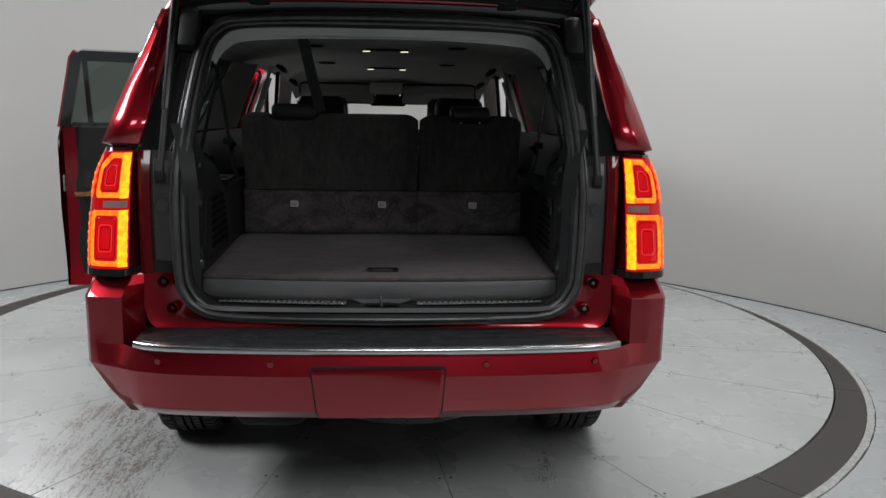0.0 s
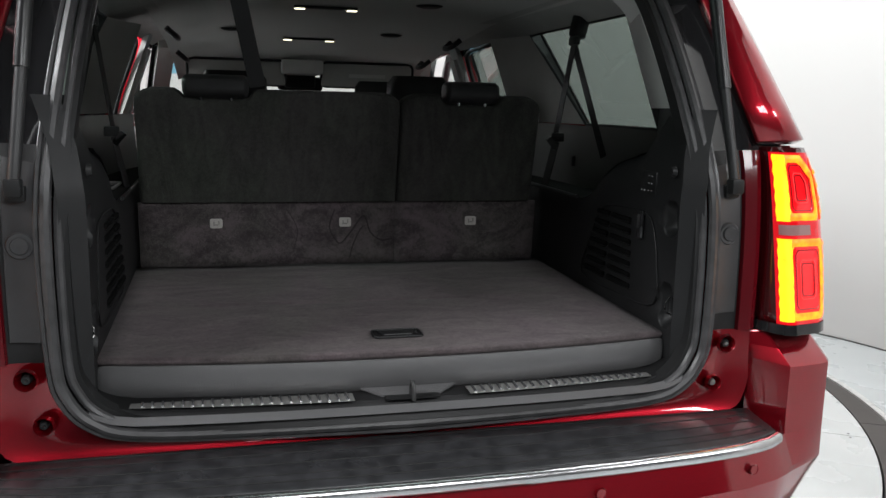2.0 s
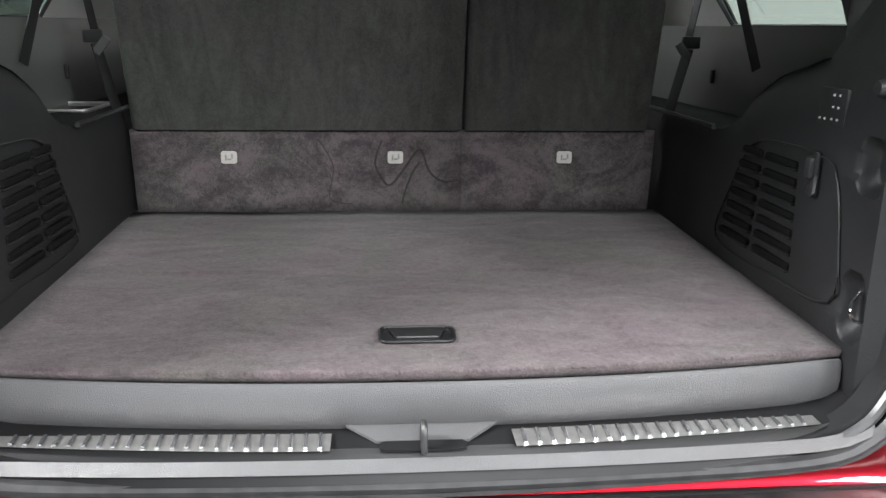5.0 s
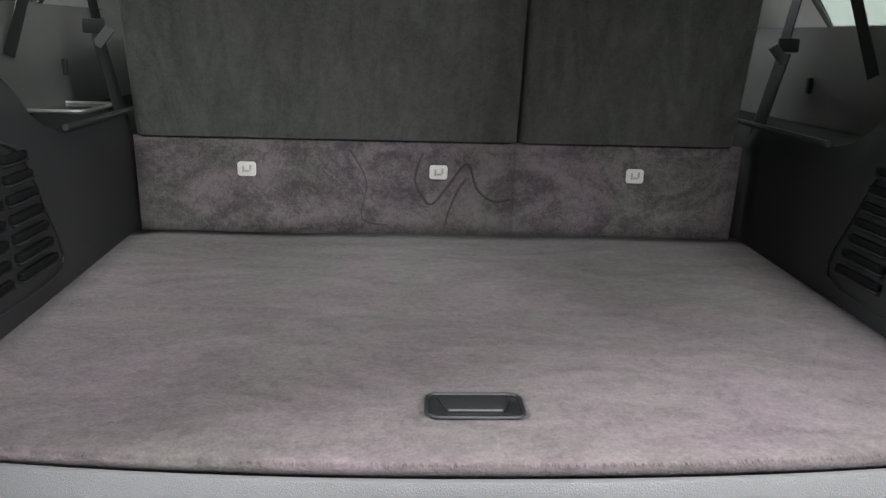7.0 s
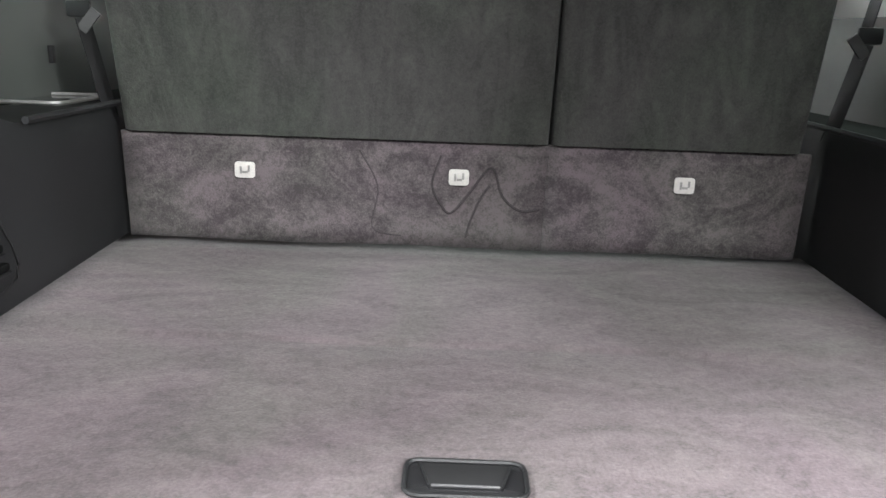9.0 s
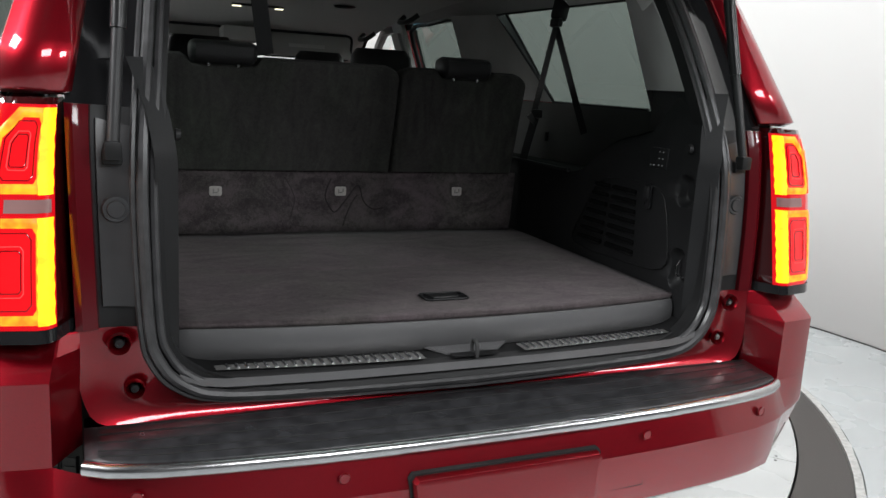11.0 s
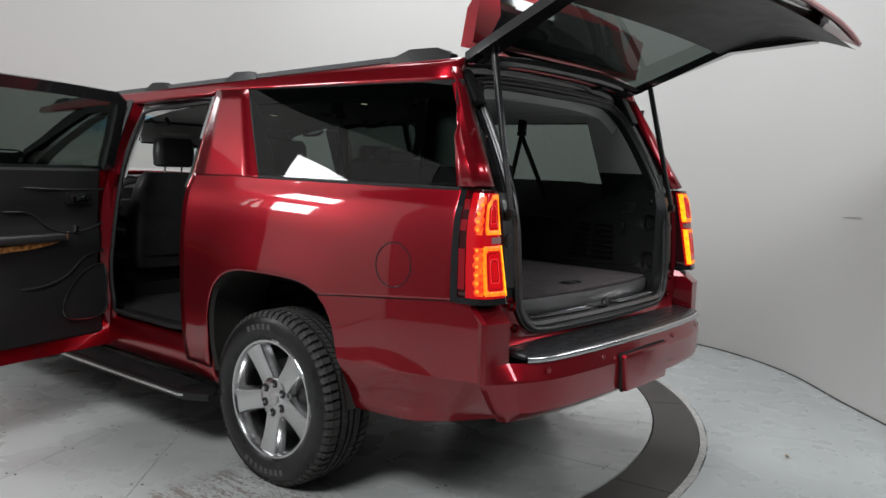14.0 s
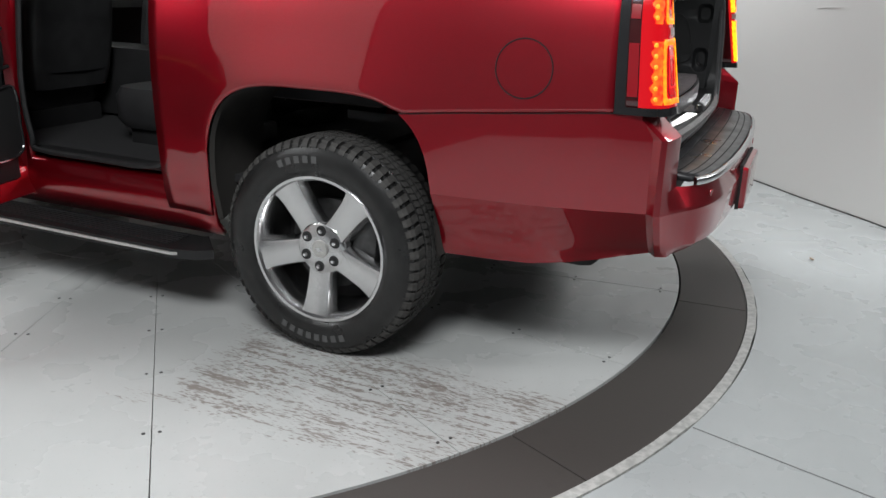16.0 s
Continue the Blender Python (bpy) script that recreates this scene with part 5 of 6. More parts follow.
for x in span(-0.72, 0.72, 12):
    k = (x / 0.72) ** 2
    rows.append([(x, 0.55, 1.935 - 0.02 * k), (x, 0.40, 1.932 - 0.025 * k), (x, 0.27 + 0.07 * k, 1.905 - 0.03 * k), (x, 0.265 + 0.07 * k, 1.880 - 0.03 * k), (x, 0.40, 1.872 - 0.02 * k), (x, 0.53, 1.875 - 0.02 * k)])
gpart("spoiler", loft(rows, True, True, sp), PAINT, gate, "red roof spoiler on the tailgate")
gpart("spoiler_underside", box((1.30, 0.20, 0.012), (0, 0.41, 1.866), 0.004), GLOSS, gate)
# outer face: plate recess under a brow, pull, lettering strips and badges
def face(outline, lift, depth, bevel=0.0):
    """An outline (x, z) standing proud of the tailgate's outer face, facing backwards."""
    cz = sum(p[1] for p in outline) / len(outline)
    slope = (gate_y(cz + 0.03) - gate_y(cz - 0.03)) / 0.06
    m = Matrix(((1, 0, 0, 0), (0, slope, -1, gate_y(cz) - slope * cz - lift), (0, 1, 0, 0), (0, 0, 0, 1)))
    return prism(outline, depth, m, bevel)


gpart("plate_recess", face([(-0.33, 0.985), (0.33, 0.985), (0.345, 1.01), (0.37, 1.25), (-0.37, 1.25), (-0.345, 1.01)], 0.001, 0.003, 0.001), PAINT, gate, "recessed panel round the plate")
rec_line = [gate_pt(x / gate_w(z), z, -0.006) for x, z in ((-0.33, 0.985), (0, 0.982), (0.33, 0.985), (0.347, 1.02), (0.375, 1.26), (0.36, 1.34), (0.33, 1.362), (0, 1.37), (-0.33, 1.362), (-0.36, 1.34), (-0.375, 1.26), (-0.347, 1.02))]
gpart("recess_edge", tube(rec_line, 0.008, 8, up=(0, 1, 0), closed=True), PAINT, gate)
gpart("plate_brow", face([(-0.355, 1.262), (0.355, 1.262), (0.345, 1.345), (0.32, 1.358), (-0.32, 1.358), (-0.345, 1.345)], 0.004, 0.026, 0.010), PAINT, gate, "body-coloured brow over the plate")
gpart("brow_shadow_strip", face([(-0.33, 1.240), (0.33, 1.240), (0.33, 1.260), (-0.33, 1.260)], 0.004, 0.014, 0.002), GLOSS, gate)
gpart("pull_panel", face([(-0.31, 0.995), (0.31, 0.995), (0.325, 1.055), (-0.325, 1.055)], 0.004, 0.016, 0.006), PAINT, gate)
gpart("pull_notch", face([(-0.085, 0.997), (0.085, 0.997), (0.065, 1.032), (-0.065, 1.032)], 0.016, 0.006), UNDER, gate, "dark pull notch")
plate = gpart("plate", face(rounded(0.305, 0.152, 0.012, 3, 0.0, 1.148), 0.004, 0.005, 0.001), mat("white_plate", (0.72, 0.72, 0.72), rough=0.35, noise_scale=90, noise_amt=0.08), gate, "white dealer plate with plain dark bars")
rim_line = [Vector((x, gate_y(z) - 0.011, z)) for x, z in rounded(0.318, 0.165, 0.016, 4, 0.0, 1.148)]
gpart("plate_frame", tube(rim_line, 0.006, 8, up=(0, 1, 0), closed=True), CHROME, gate, "bright plate frame")
for x0, x1, z0, z1 in ((-0.11, -0.085, 1.12, 1.185), (-0.07, -0.055, 1.13, 1.165), (-0.045, -0.015, 1.13, 1.165), (-0.005, 0.025, 1.13, 1.185), (0.035, 0.045, 1.13, 1.185), (0.055, 0.085, 1.13, 1.165), (0.095, 0.12, 1.11, 1.165), (-0.12, -0.05, 1.103, 1.110)):
    gpart("plate_bar", face([(x0, z0), (x1, z0), (x1, z1), (x0, z1)], 0.009, 0.001), INK, gate)
for x in (-0.105, -0.06, -0.01, 0.05, 0.10):
    gpart("plate_mark", face(rounded(0.024, 0.014, 0.006, 2, x, 1.089), 0.009, 0.001), RUBBER if x > 0 else LENS, gate)
for x in (-0.135, 0.135):
    gpart("plate_lamp", face(rounded(0.055, 0.014, 0.005, 2, x, 1.249), 0.016, 0.006), mat("warm_plate_lamp", (0.8, 0.7, 0.5), rough=0.4, emit=(1.0, 0.8, 0.5), emit_strength=1.2), gate, "warm plate lamp")
gpart("rear_camera", face(rounded(0.030, 0.024, 0.006, 2, 0.0, 1.248), 0.016, 0.010, 0.002), GLOSS, gate)
for k in range(8):
    x = -0.70 + 0.040 * k
    gpart("letter_bar", face([(x, 0.872), (x + 0.027, 0.872), (x + 0.027, 0.892), (x, 0.892)], 0.004, 0.004, 0.001), CHROME, gate)
gpart("dealer_sticker", face([(-0.70, 0.915), (-0.60, 0.915), (-0.60, 0.955), (-0.70, 0.955)], 0.004, 0.001), PATCH, gate, "small pale dealer sticker")
gpart("trim_badge", face([(0.60, 0.868), (0.72, 0.868), (0.72, 0.888), (0.60, 0.888)], 0.004, 0.004, 0.001), CHROME, gate, "small bright trim badge")
gpart("gate_crease", tube([gate_pt(u, 1.262, -0.001) for u in span(-0.99, -0.46, 6)], 0.0016, 5), SATIN, gate)
gpart("gate_crease", tube([gate_pt(u, 1.262, -0.001) for u in span(0.46, 0.99, 6)], 0.0016, 5), SATIN, gate)
gpart("brake_light", box((0.36, 0.012, 0.016), (0, 0.262, 1.892), 0.004), SIDEREFLEX, gate, "dark red high brake light")
bow = [(-0.09, -0.02), (-0.03, -0.02), (-0.03, -0.036), (0.035, -0.036), (0.035, -0.02), (0.09, -0.02), (0.075, 0.02), (0.03, 0.02), (0.03, 0.036), (-0.035, 0.036), (-0.035, 0.02), (-0.09, 0.02)]
gpart("emblem", prism(bow, 0.014, Matrix(((1, 0, 0, 0), (0, 0, -1, 0.188), (0, 1, 0, 1.315), (0, 0, 0, 1))), 0.003), GOLD, gate, "gold cross-shaped emblem")
for s in sides:
    cpart("gate_hinge", box((0.07, 0.09, 0.03), (s * 0.45, 0.60, 1.925), 0.008), BLACK, gate)
    cpart("roof_drain_cover", box((0.07, 0.10, 0.16), (s * 0.69, 0.57, 1.80), 0.02, 2, rot=(-30, 0, 0)), BLACK)

# ---- load bay ----
FZ = 0.965


def bay_x(y):
    return lerp(0.618, 0.648, (y - 0.33) / 0.96)


def edge_y(x):
    """The load floor's rear edge."""
    return 0.308 + 0.05 * (abs(x) / 0.61) ** 2.2


# one board with a faint crease across it, where it folds
FOLD = 0.775


def cfloor(u, k):
    y = lerp(edge_y(u * 0.61), 1.312, k)
    crease = 0.0035 * math.exp(-((y - FOLD) / 0.008) ** 2)
    return (u * (bay_x(y) + 0.014), y, FZ + 0.0015 * math.sin(9 * u) * math.sin(5 * k) - (0.004 if k < 0.008 else 0) - crease)


board0 = cpart("cargo_floor_board", grid(cfloor, span(-1, 1, 24), [0, 0.008, 0.016, 0.1, 0.2, 0.3, 0.4, 0.455, 0.465, 0.472, 0.479, 0.489, 0.5, 0.6, 0.7, 0.8, 0.9, 1.0]), CARPET, None, "dark grey carpeted load floor, lightly brushed")
mod(board0, "SOLIDIFY", thickness=0.02)
# pile fringe along the rear edge
random.seed(4)
fr = bmesh.new()
for k in range(520):
    x = random.uniform(-0.60, 0.60)
    y = edge_y(x) - 0.002
    a, l = random.uniform(-0.5, 0.5), random.uniform(0.002, 0.005)
    v = [fr.verts.new((x - 0.0012, y + 0.004, FZ + 0.001)), fr.verts.new((x + 0.0012, y + 0.004, FZ + 0.001)), fr.verts.new((x + a * l, y - l, FZ - 0.002))]
    fr.faces.new(v)
tagged(cpart("carpet_fringe", fr, CARPET, board0), kind="stuff")
# pull handle in the floor
HM = Matrix.Translation((0.0, 0.437, FZ))
hd = cpart("floor_handle", prism(rounded(0.108, 0.058, 0.012), 0.003, HM, 0.001), GLOSS, None, "black recessed pull handle in the load floor")
rim = [HM @ Vector((p[0], p[1], 0.0035)) for p in rounded(0.112, 0.062, 0.013)]
cpart("handle_rim", tube(rim, 0.0024, 6, closed=True), TRIM, hd)
cpart("handle_flap", prism([(-0.032, -0.016), (0.032, -0.016), (0.042, 0.023), (-0.042, 0.023)], 0.0022, HM @ Matrix.Translation((0, 0, 0.003)), 0.001), BLACK, hd)
cpart("handle_grip", box((0.062, 0.0022, 0.002), (0.0, 0.4205, FZ + 0.0055), 0.0008), SILL, hd)
for s in sides:
    cpart("flap_edge", sweep([(s * 0.033, 0.421, FZ + 0.0052), (s * 0.043, 0.459, FZ + 0.0052)], circle(0.0012, 5)), TRIM, hd)

# grained plastic load edge
prof = [(0.004, FZ - 0.020), (-0.003, FZ - 0.019), (-0.008, FZ - 0.0125), (-0.0115, FZ - 0.0135), (-0.0145, FZ - 0.024), (-0.016, FZ - 0.045), (-0.014, FZ - 0.070), (-0.006, FZ - 0.082), (0.02, FZ - 0.085)]
xs = [-0.640, -0.638, -0.632, -0.620, -0.60] + span(-0.55, 0.55, 18) + [0.60, 0.620, 0.632, 0.638, 0.640]


def ledge(x, j):
    r = max(0.0, (abs(x) - 0.61) / 0.03) ** 2.5
    d, z = prof[int(j)]
    return (x, edge_y(x) + d + 0.02 * r, lerp(z, FZ - 0.045, 0.55 * r))


cpart("load_edge", grid(ledge, xs, list(range(len(prof)))), SILL, None, "grey grained plastic load edge")

# sill panel: from the load edge down to the seal
def sill(x, k):
    y0 = edge_y(x) - 0.002
    y1 = lerp(0.228, 0.262, (abs(x) / 0.66) ** 2.5)
    rise = 0.035 * max(0.0, (abs(x) - 0.55) / 0.1) ** 2
    prof2 = [(0, 0.884), (0.3, 0.884), (0.72, 0.881), (0.80, 0.872), (1.0, 0.842)]
    return (x, lerp(y0 + 0.01, y1, k), table(prof2, k) + rise)


sill_ob = cpart("sill_panel", grid(sill, span(-0.655, 0.655, 40), [0, 0.1, 0.3, 0.5, 0.66, 0.72, 0.76, 0.80, 0.9, 1.0]), SILLBLACK, None, "black plastic tailgate sill")
cpart("sill_step", grid(lambda x, k: (x, lerp(0.236, 0.221, k) + 0.034 * (abs(x) / 0.66) ** 2.5, lerp(0.8745, 0.862, k) + 0.03 * max(0.0, (abs(x) - 0.55) / 0.1) ** 2), span(-0.63, 0.63, 30), [0, 0.3, 0.7, 1.0]), SILL, sill_ob)
for s in sides:
    # ribbed bright tread strips
    def strip_pt(t, k, h):
        x = lerp(0.122, 0.560, t)
        yf = lerp(0.283, 0.300, t)
        yr = lerp(0.236, 0.273, t ** 1.5)
        return (s * x, lerp(yr, yf, k), 0.8865 + h)

    plate = cpart("tread_plate", mod(cpart("tread_plate_base", grid(lambda t, k: strip_pt(t, k, 0.001), span(0, 1, 12), [0, 0.5, 1]), BRUSHED, sill_ob), "SOLIDIFY", thickness=0.002).data.copy(), BRUSHED, sill_ob, "brushed metal sill tread strip")
    bpy.data.objects.remove(bpy.data.objects["tread_plate_base"])
    for k in range(22):
        t = 0.03 + k * 0.0435
        a, b = Vector(strip_pt(t, 0.1, 0.002)), Vector(strip_pt(t + 0.004, 0.9, 0.002))
        cpart("tread_rib", sweep([a, b], [(-0.0032, 0), (0.0032, 0), (0.0018, 0.0028), (-0.0018, 0.0028)]), STRIP, sill_ob)
# latch recess with striker
rec = bmesh.new()
loft([[(-0.105, 0.298, 0.893), (0.105, 0.298, 0.893), (0.062, 0.262, 0.886), (-0.062, 0.262, 0.886)], [(-0.105, 0.298, 0.889), (0.105, 0.298, 0.889), (0.062, 0.262, 0.882), (-0.062, 0.262, 0.882)]], True, True, rec)
lr = cpart("latch_recess", rec, SILL, None, "grained latch recess with a steel striker loop")
cpart("recess_floor", prism(rounded(0.115, 0.024, 0.008), 0.003, Matrix.Translation((0.0, 0.248, 0.8835))), SILLBLACK, lr)
cpart("striker", tube(smooth_path([(0, 0.262, 0.880), (0, 0.264, 0.902), (0, 0.256, 0.914), (0, 0.244, 0.912), (0, 0.238, 0.898), (0, 0.237, 0.880)], 4), 0.0048, 8, up=(1, 0, 0)), DISC, lr)

# ---- side trim of the load bay ----
def trim_top(y):
    return table([(0.30, 1.487), (0.44, 1.487), (0.50, 1.43), (0.55, 1.372), (0.68, 1.345), (0.78, 1.30), (0.85, 1.245), (0.92, 1.218), (1.5, 1.214)], y)


OUTER = 0.80
for s in sides:
    ys = span(0.285, 0.316, 3) + span(0.32, 0.386, 30) + span(0.40, 2.06, 34)
    rows_z = [0.88, 0.93] + span(0.972, 1.09, 32) + [1.13, 1.17] + span(1.19, 1.282, 28) + [1.30, 1.32]
    fr_k = [(z - 0.88) / 0.607 for z in rows_z] + [0.78, 0.84, 0.90, 0.94, 0.97, 1.0]

    def pocket(y, z):
        """Depth of the two rounded tie-down pockets near the tailgate."""
        d = 0.0
        for zc, ry, rz in ((1.236, 0.034, 0.040), (1.031, 0.034, 0.052)):
            r = (abs((y - 0.353) / ry) ** 2.6 + abs((z - zc) / rz) ** 2.6) ** (1 / 2.6)
            d = max(d, 0.026 * min(1.0, max(0.0, (1.06 - r) / 0.42)) ** 0.75)
        return d

    def side_pt(y, k):
        z = lerp(0.88, trim_top(y), k)
        return (s * (bay_x(y) + 0.012 * max(0.0, k - 0.86) / 0.14 + 0.045 * max(0, (0.316 - y) / 0.031) + 0.034 * max(0.0, (z - 1.29) / 0.197) ** 1.3 + 0.008 + pocket(y, z)), y + 0.30 * max(0.0, z - 1.32) * max(0.0, (0.56 - y) / 0.26), z)

    panel = cpart("side_trim", grid(side_pt, ys, fr_k), TRIM, None, "black moulded load-bay side trim")
    cpart("trim_shelf", grid(lambda y, k: (s * lerp(bay_x(y) + 0.02, OUTER + 0.015, k), y, trim_top(y) + 0.008 * math.sin(k * 3.1)), [y for y in ys if y > 0.54], [0, 0.1, 0.3, 0.6, 0.9, 1.0]), SHELF, panel)
    cpart("trim_upper", grid(lambda y, k: (s * (OUTER + 0.012 * k - 0.075 * max(0.0, (y - 1.49) / 0.57) ** 1.5), y, lerp(trim_top(y) - 0.003, 1.425, k)), span(0.56, 2.06, 20), [0, 0.3, 0.7, 0.92, 1.0]), UPTRIM, panel)
    cpart("armrest_lip", sweep([(s * (bay_x(y) + 0.006), y, trim_top(y) + 0.004) for y in span(0.94, 1.40, 8)], circle(0.006, 6)), TRIM, panel)
    # slotted speaker or jack cover
    outline = smooth_path([(s * (bay_x(y) + 0.0045), y, z) for y, z in ((0.44, 1.215), (0.50, 1.232), (0.60, 1.234), (0.74, 1.215), (0.82, 1.12), (0.87, 1.005), (0.62, 1.0), (0.41, 1.02), (0.405, 1.12))], 4, True)
    cover = cpart("access_cover", tube(outline, 0.0022, 5, closed=True), BLACK, panel, "slotted access cover")
    for k in range(7):
        zc = 1.204 - 0.0285 * k
        for ya, yb in ((0.562 - 0.002 * k, 0.675 + 0.002 * k), (0.695 + 0.003 * k, 0.765 + 0.012 * k)):
            # solid box, nearly flush: the slot's inner shade is only its colour
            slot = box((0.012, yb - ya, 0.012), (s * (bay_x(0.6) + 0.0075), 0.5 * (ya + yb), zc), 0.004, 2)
            cpart("slot", slot, SLIT_SHADE, panel)
            cpart("slot_blade", box((0.008, yb - ya, 0.003), (s * (bay_x(0.6) + 0.0035), 0.5 * (ya + yb), zc - 0.0080), 0.001, 1), SILLBLACK, panel)
    cpart("tie_down_ring", tube(smooth_path([(s * (bay_x(0.34) + 0.03), 0.366, 1.05), (s * (bay_x(0.34) + 0.014), 0.362, 1.03), (s * (bay_x(0.34) + 0.014), 0.352, 1.012), (s * (bay_x(0.34) + 0.03), 0.340, 1.01)], 4), 0.0025, 6), CHROME, panel)
    cpart("trim_clip", lathe([(0.001, -0.006), (0.010, -0.006), (0.013, 0.004)], 14, Matrix.Translation((s * (bay_x(0.36) + 0.004), 0.352, 1.345)) @ Euler((0, 0, 0 if s > 0 else math.pi)).to_matrix().to_4x4()), BLACK, panel)
    if s > 0:
        pull = cpart("cover_pull", box((0.012, 0.024, 0.072), (s * (bay_x(0.44) + 0.003), 0.497, 1.203), 0.006, 2), GLOSS, panel, "upright black latch pull")
        cpart("pull_tab", box((0.012, 0.018, 0.034), (s * (bay_x(0.44) - 0.004), 0.497, 1.212), 0.005, 2), BLACK, panel)
        sw = cpart("switch_bank", box((0.010, 0.076, 0.056), (s * (bay_x(0.44) + 0.0118), 0.478, 1.308), 0.003, 2), TRIM, panel, "seat-folding switch bank with small pale symbols")
        for i, (dy, dz) in enumerate(((-0.02, 0.018), (-0.005, 0.018), (-0.02, 0.0), (-0.005, 0.0), (-0.02, -0.018), (-0.005, -0.018), (0.015, -0.019), (0.029, -0.019))):
            cpart("switch_mark", box((0.002, 0.0036, 0.003), (s * (bay_x(0.44) + 0.0062), 0.478 + dy, 1.308 + dz), 0.0), WHITEINK, panel)
    # upper trims: grey pillar pieces and the window surround
    def wf(z):
        return lerp(1.49, 1.80, (z - 1.425) / 0.335)

    def wr(z):
        return lerp(0.72, 0.78, (z - 1.425) / 0.335)

    def wall_x(z):
        return side_x(1.5, z) - 0.055

    def ap_at(z, axis):
        rows = [(p[2], p[axis]) for p in AP[4:12]]
        return table(rows, z)

    zz = [1.425, 1.47, 1.53, 1.60, 1.67, 1.72, 1.762]
    cpart("front_pillar_trim", grid(lambda k, z: (s * (wall_x(z) - 0.085 * min(k, 1.0) ** 1.5 + 0.10 * max(0.0, k - 1)), lerp(wf(z), 2.07, min(k, 1.0)) + 0.012 * max(0.0, k - 1), z), span(0, 1, 6) + [1.3, 2.0], zz), GREYTRIM, panel, "light grey pillar trim")
    cpart("rear_pillar_trim", grid(lambda k, z: (s * lerp(ap_at(z, 0) - 0.022, lerp(0.775, 0.68, (z - 1.425) / 0.335), k ** 1.3), lerp(ap_at(z, 1) + 0.03, wr(z), k), z), span(0, 1, 8), [1.488, 1.53, 1.60, 1.67, 1.72, 1.80]), GREYTRIM, panel, "light grey rear pillar trim")
    cpart("rear_pillar_lower", grid(lambda k, z: (s * lerp(ap_at(z, 0) - 0.024, 0.775, k ** 1.3), lerp(ap_at(z, 1) + 0.03, wr(1.43), k), z), span(0, 1, 8), [1.33, 1.40, 1.45, 1.487]), TRIM, panel)
    cpart("window_header_trim", grid(lambda y, k: (s * lerp(wall_x(1.762), 0.62, k), y, lerp(1.762, 1.815, k ** 0.6)), span(0.62, 3.4, 20), [0, 0.25, 0.5, 0.75, 1.0]), GREYTRIM, panel)
    cpart("reveal", tube([(s * (wall_x(z) + 0.004), y, z) for y, z in [(0.9, 1.425), (wf(1.425), 1.425)] + [(wf(z), z) for z in zz] + [(wr(1.762), 1.762)]], 0.006, 6, up=(1, 0, 0)), TRIM, panel)
    cpart("window_reveal_trim", grid(lambda k, z: (s * lerp(wall_x(z) + 0.002, side_x(1.5, z) - 0.011, k), lerp(wf(z), lerp(1.56, 1.84, (z - 1.408) / 0.42), k), z), [0, 0.5, 1], zz + [1.80, 1.83]), TRIM, panel)
    cpart("window_head_trim", grid(lambda y, k: (s * lerp(wall_x(1.762) + 0.001, side_x(1.5, 1.83) - 0.011, k), y, lerp(1.762, 1.833, k)), span(0.5, 1.86, 12), [0, 0.5, 1]), TRIM, panel)
    cpart("sill_return", grid(lambda y, k: (s * lerp(OUTER + 0.012, 0.93, k), y, 1.425 - 0.01 * k), span(0.5, 1.9, 8), [0, 1]), TRIM, panel)
    cpart("rear_reveal", grid(lambda z, k: (s * lerp(lerp(0.775, 0.68, (z - 1.425) / 0.335), side_x(0.9, z) - 0.02, k), lerp(wr(z), wr(z) - 0.12, k), z), [1.425, 1.5, 1.6, 1.7, 1.80], [0, 0.5, 1]), TRIM, panel)
    # shoulder belt from its high anchor
    A = Vector((s * 0.738, 1.25, 1.722))
    guide = cpart("belt_guide", box((0.05, 0.05, 0.085), A + Vector((s * 0.02, 0.01, 0.03)), 0.018, 3, rot=(0, s * 15, 20)), TRIM, None, "belt guide and hanging seat belt")
    cpart("belt_loop", box((0.02, 0.06, 0.03), A + Vector((0, 0.0, -0.02)), 0.008, 2), BLACK, guide)
    for tgt, wd in ((Vector((s * 0.705, 1.30, 1.38)), 0.014), (Vector((s * 0.795, 1.10, 1.33)), 0.014)):
        pts = [lerp(A + Vector((0, 0, -0.03)), tgt, t) for t in (0, 0.5, 1)]
        cpart("belt_webbing", sweep(pts, [(-wd, -0.001), (wd, -0.001), (wd, 0.001), (-wd, 0.001)], up=(s * 1.0, 0.25, 0)), BLACK, guide)
    cpart("belt_tongue", box((0.045, 0.012, 0.03), (s * 0.709, 1.286, 1.385), 0.005, 2), BLACK, guide)
    cpart("tongue_plate", box((0.02, 0.004, 0.045), (s * 0.688, 1.276, 1.365), 0.0, rot=(0, s * -40, 0)), CHROME, guide)
    cpart("belt_lower", sweep([(s * 0.705, 1.288, 1.37), (s * 0.668, 1.30, 1.19)], [(-0.018, -0.001), (0.018, -0.001), (0.018, 0.001), (-0.018, 0.001)], up=(s, 0.3, 0)), BLACK, guide)
    if s < 0:
        tray = cpart("shelf_tray", tube([(-0.755 + px, 1.255 + py, 1.226) for px, py in rounded(0.115, 0.19, 0.02)], 0.0045, 6, closed=True), BRUSHED, panel, "bright-edged tray in the side shelf")
        cpart("tray_floor", prism(rounded(0.112, 0.187, 0.02), 0.002, Matrix.Translation((-0.755, 1.255, 1.2225))), GLOSS, panel)
    cpart("coat_hook", box((0.012, 0.015, 0.035), (s * (OUTER + 0.002), 1.36, 1.30), 0.004, 2), BLACK, panel)
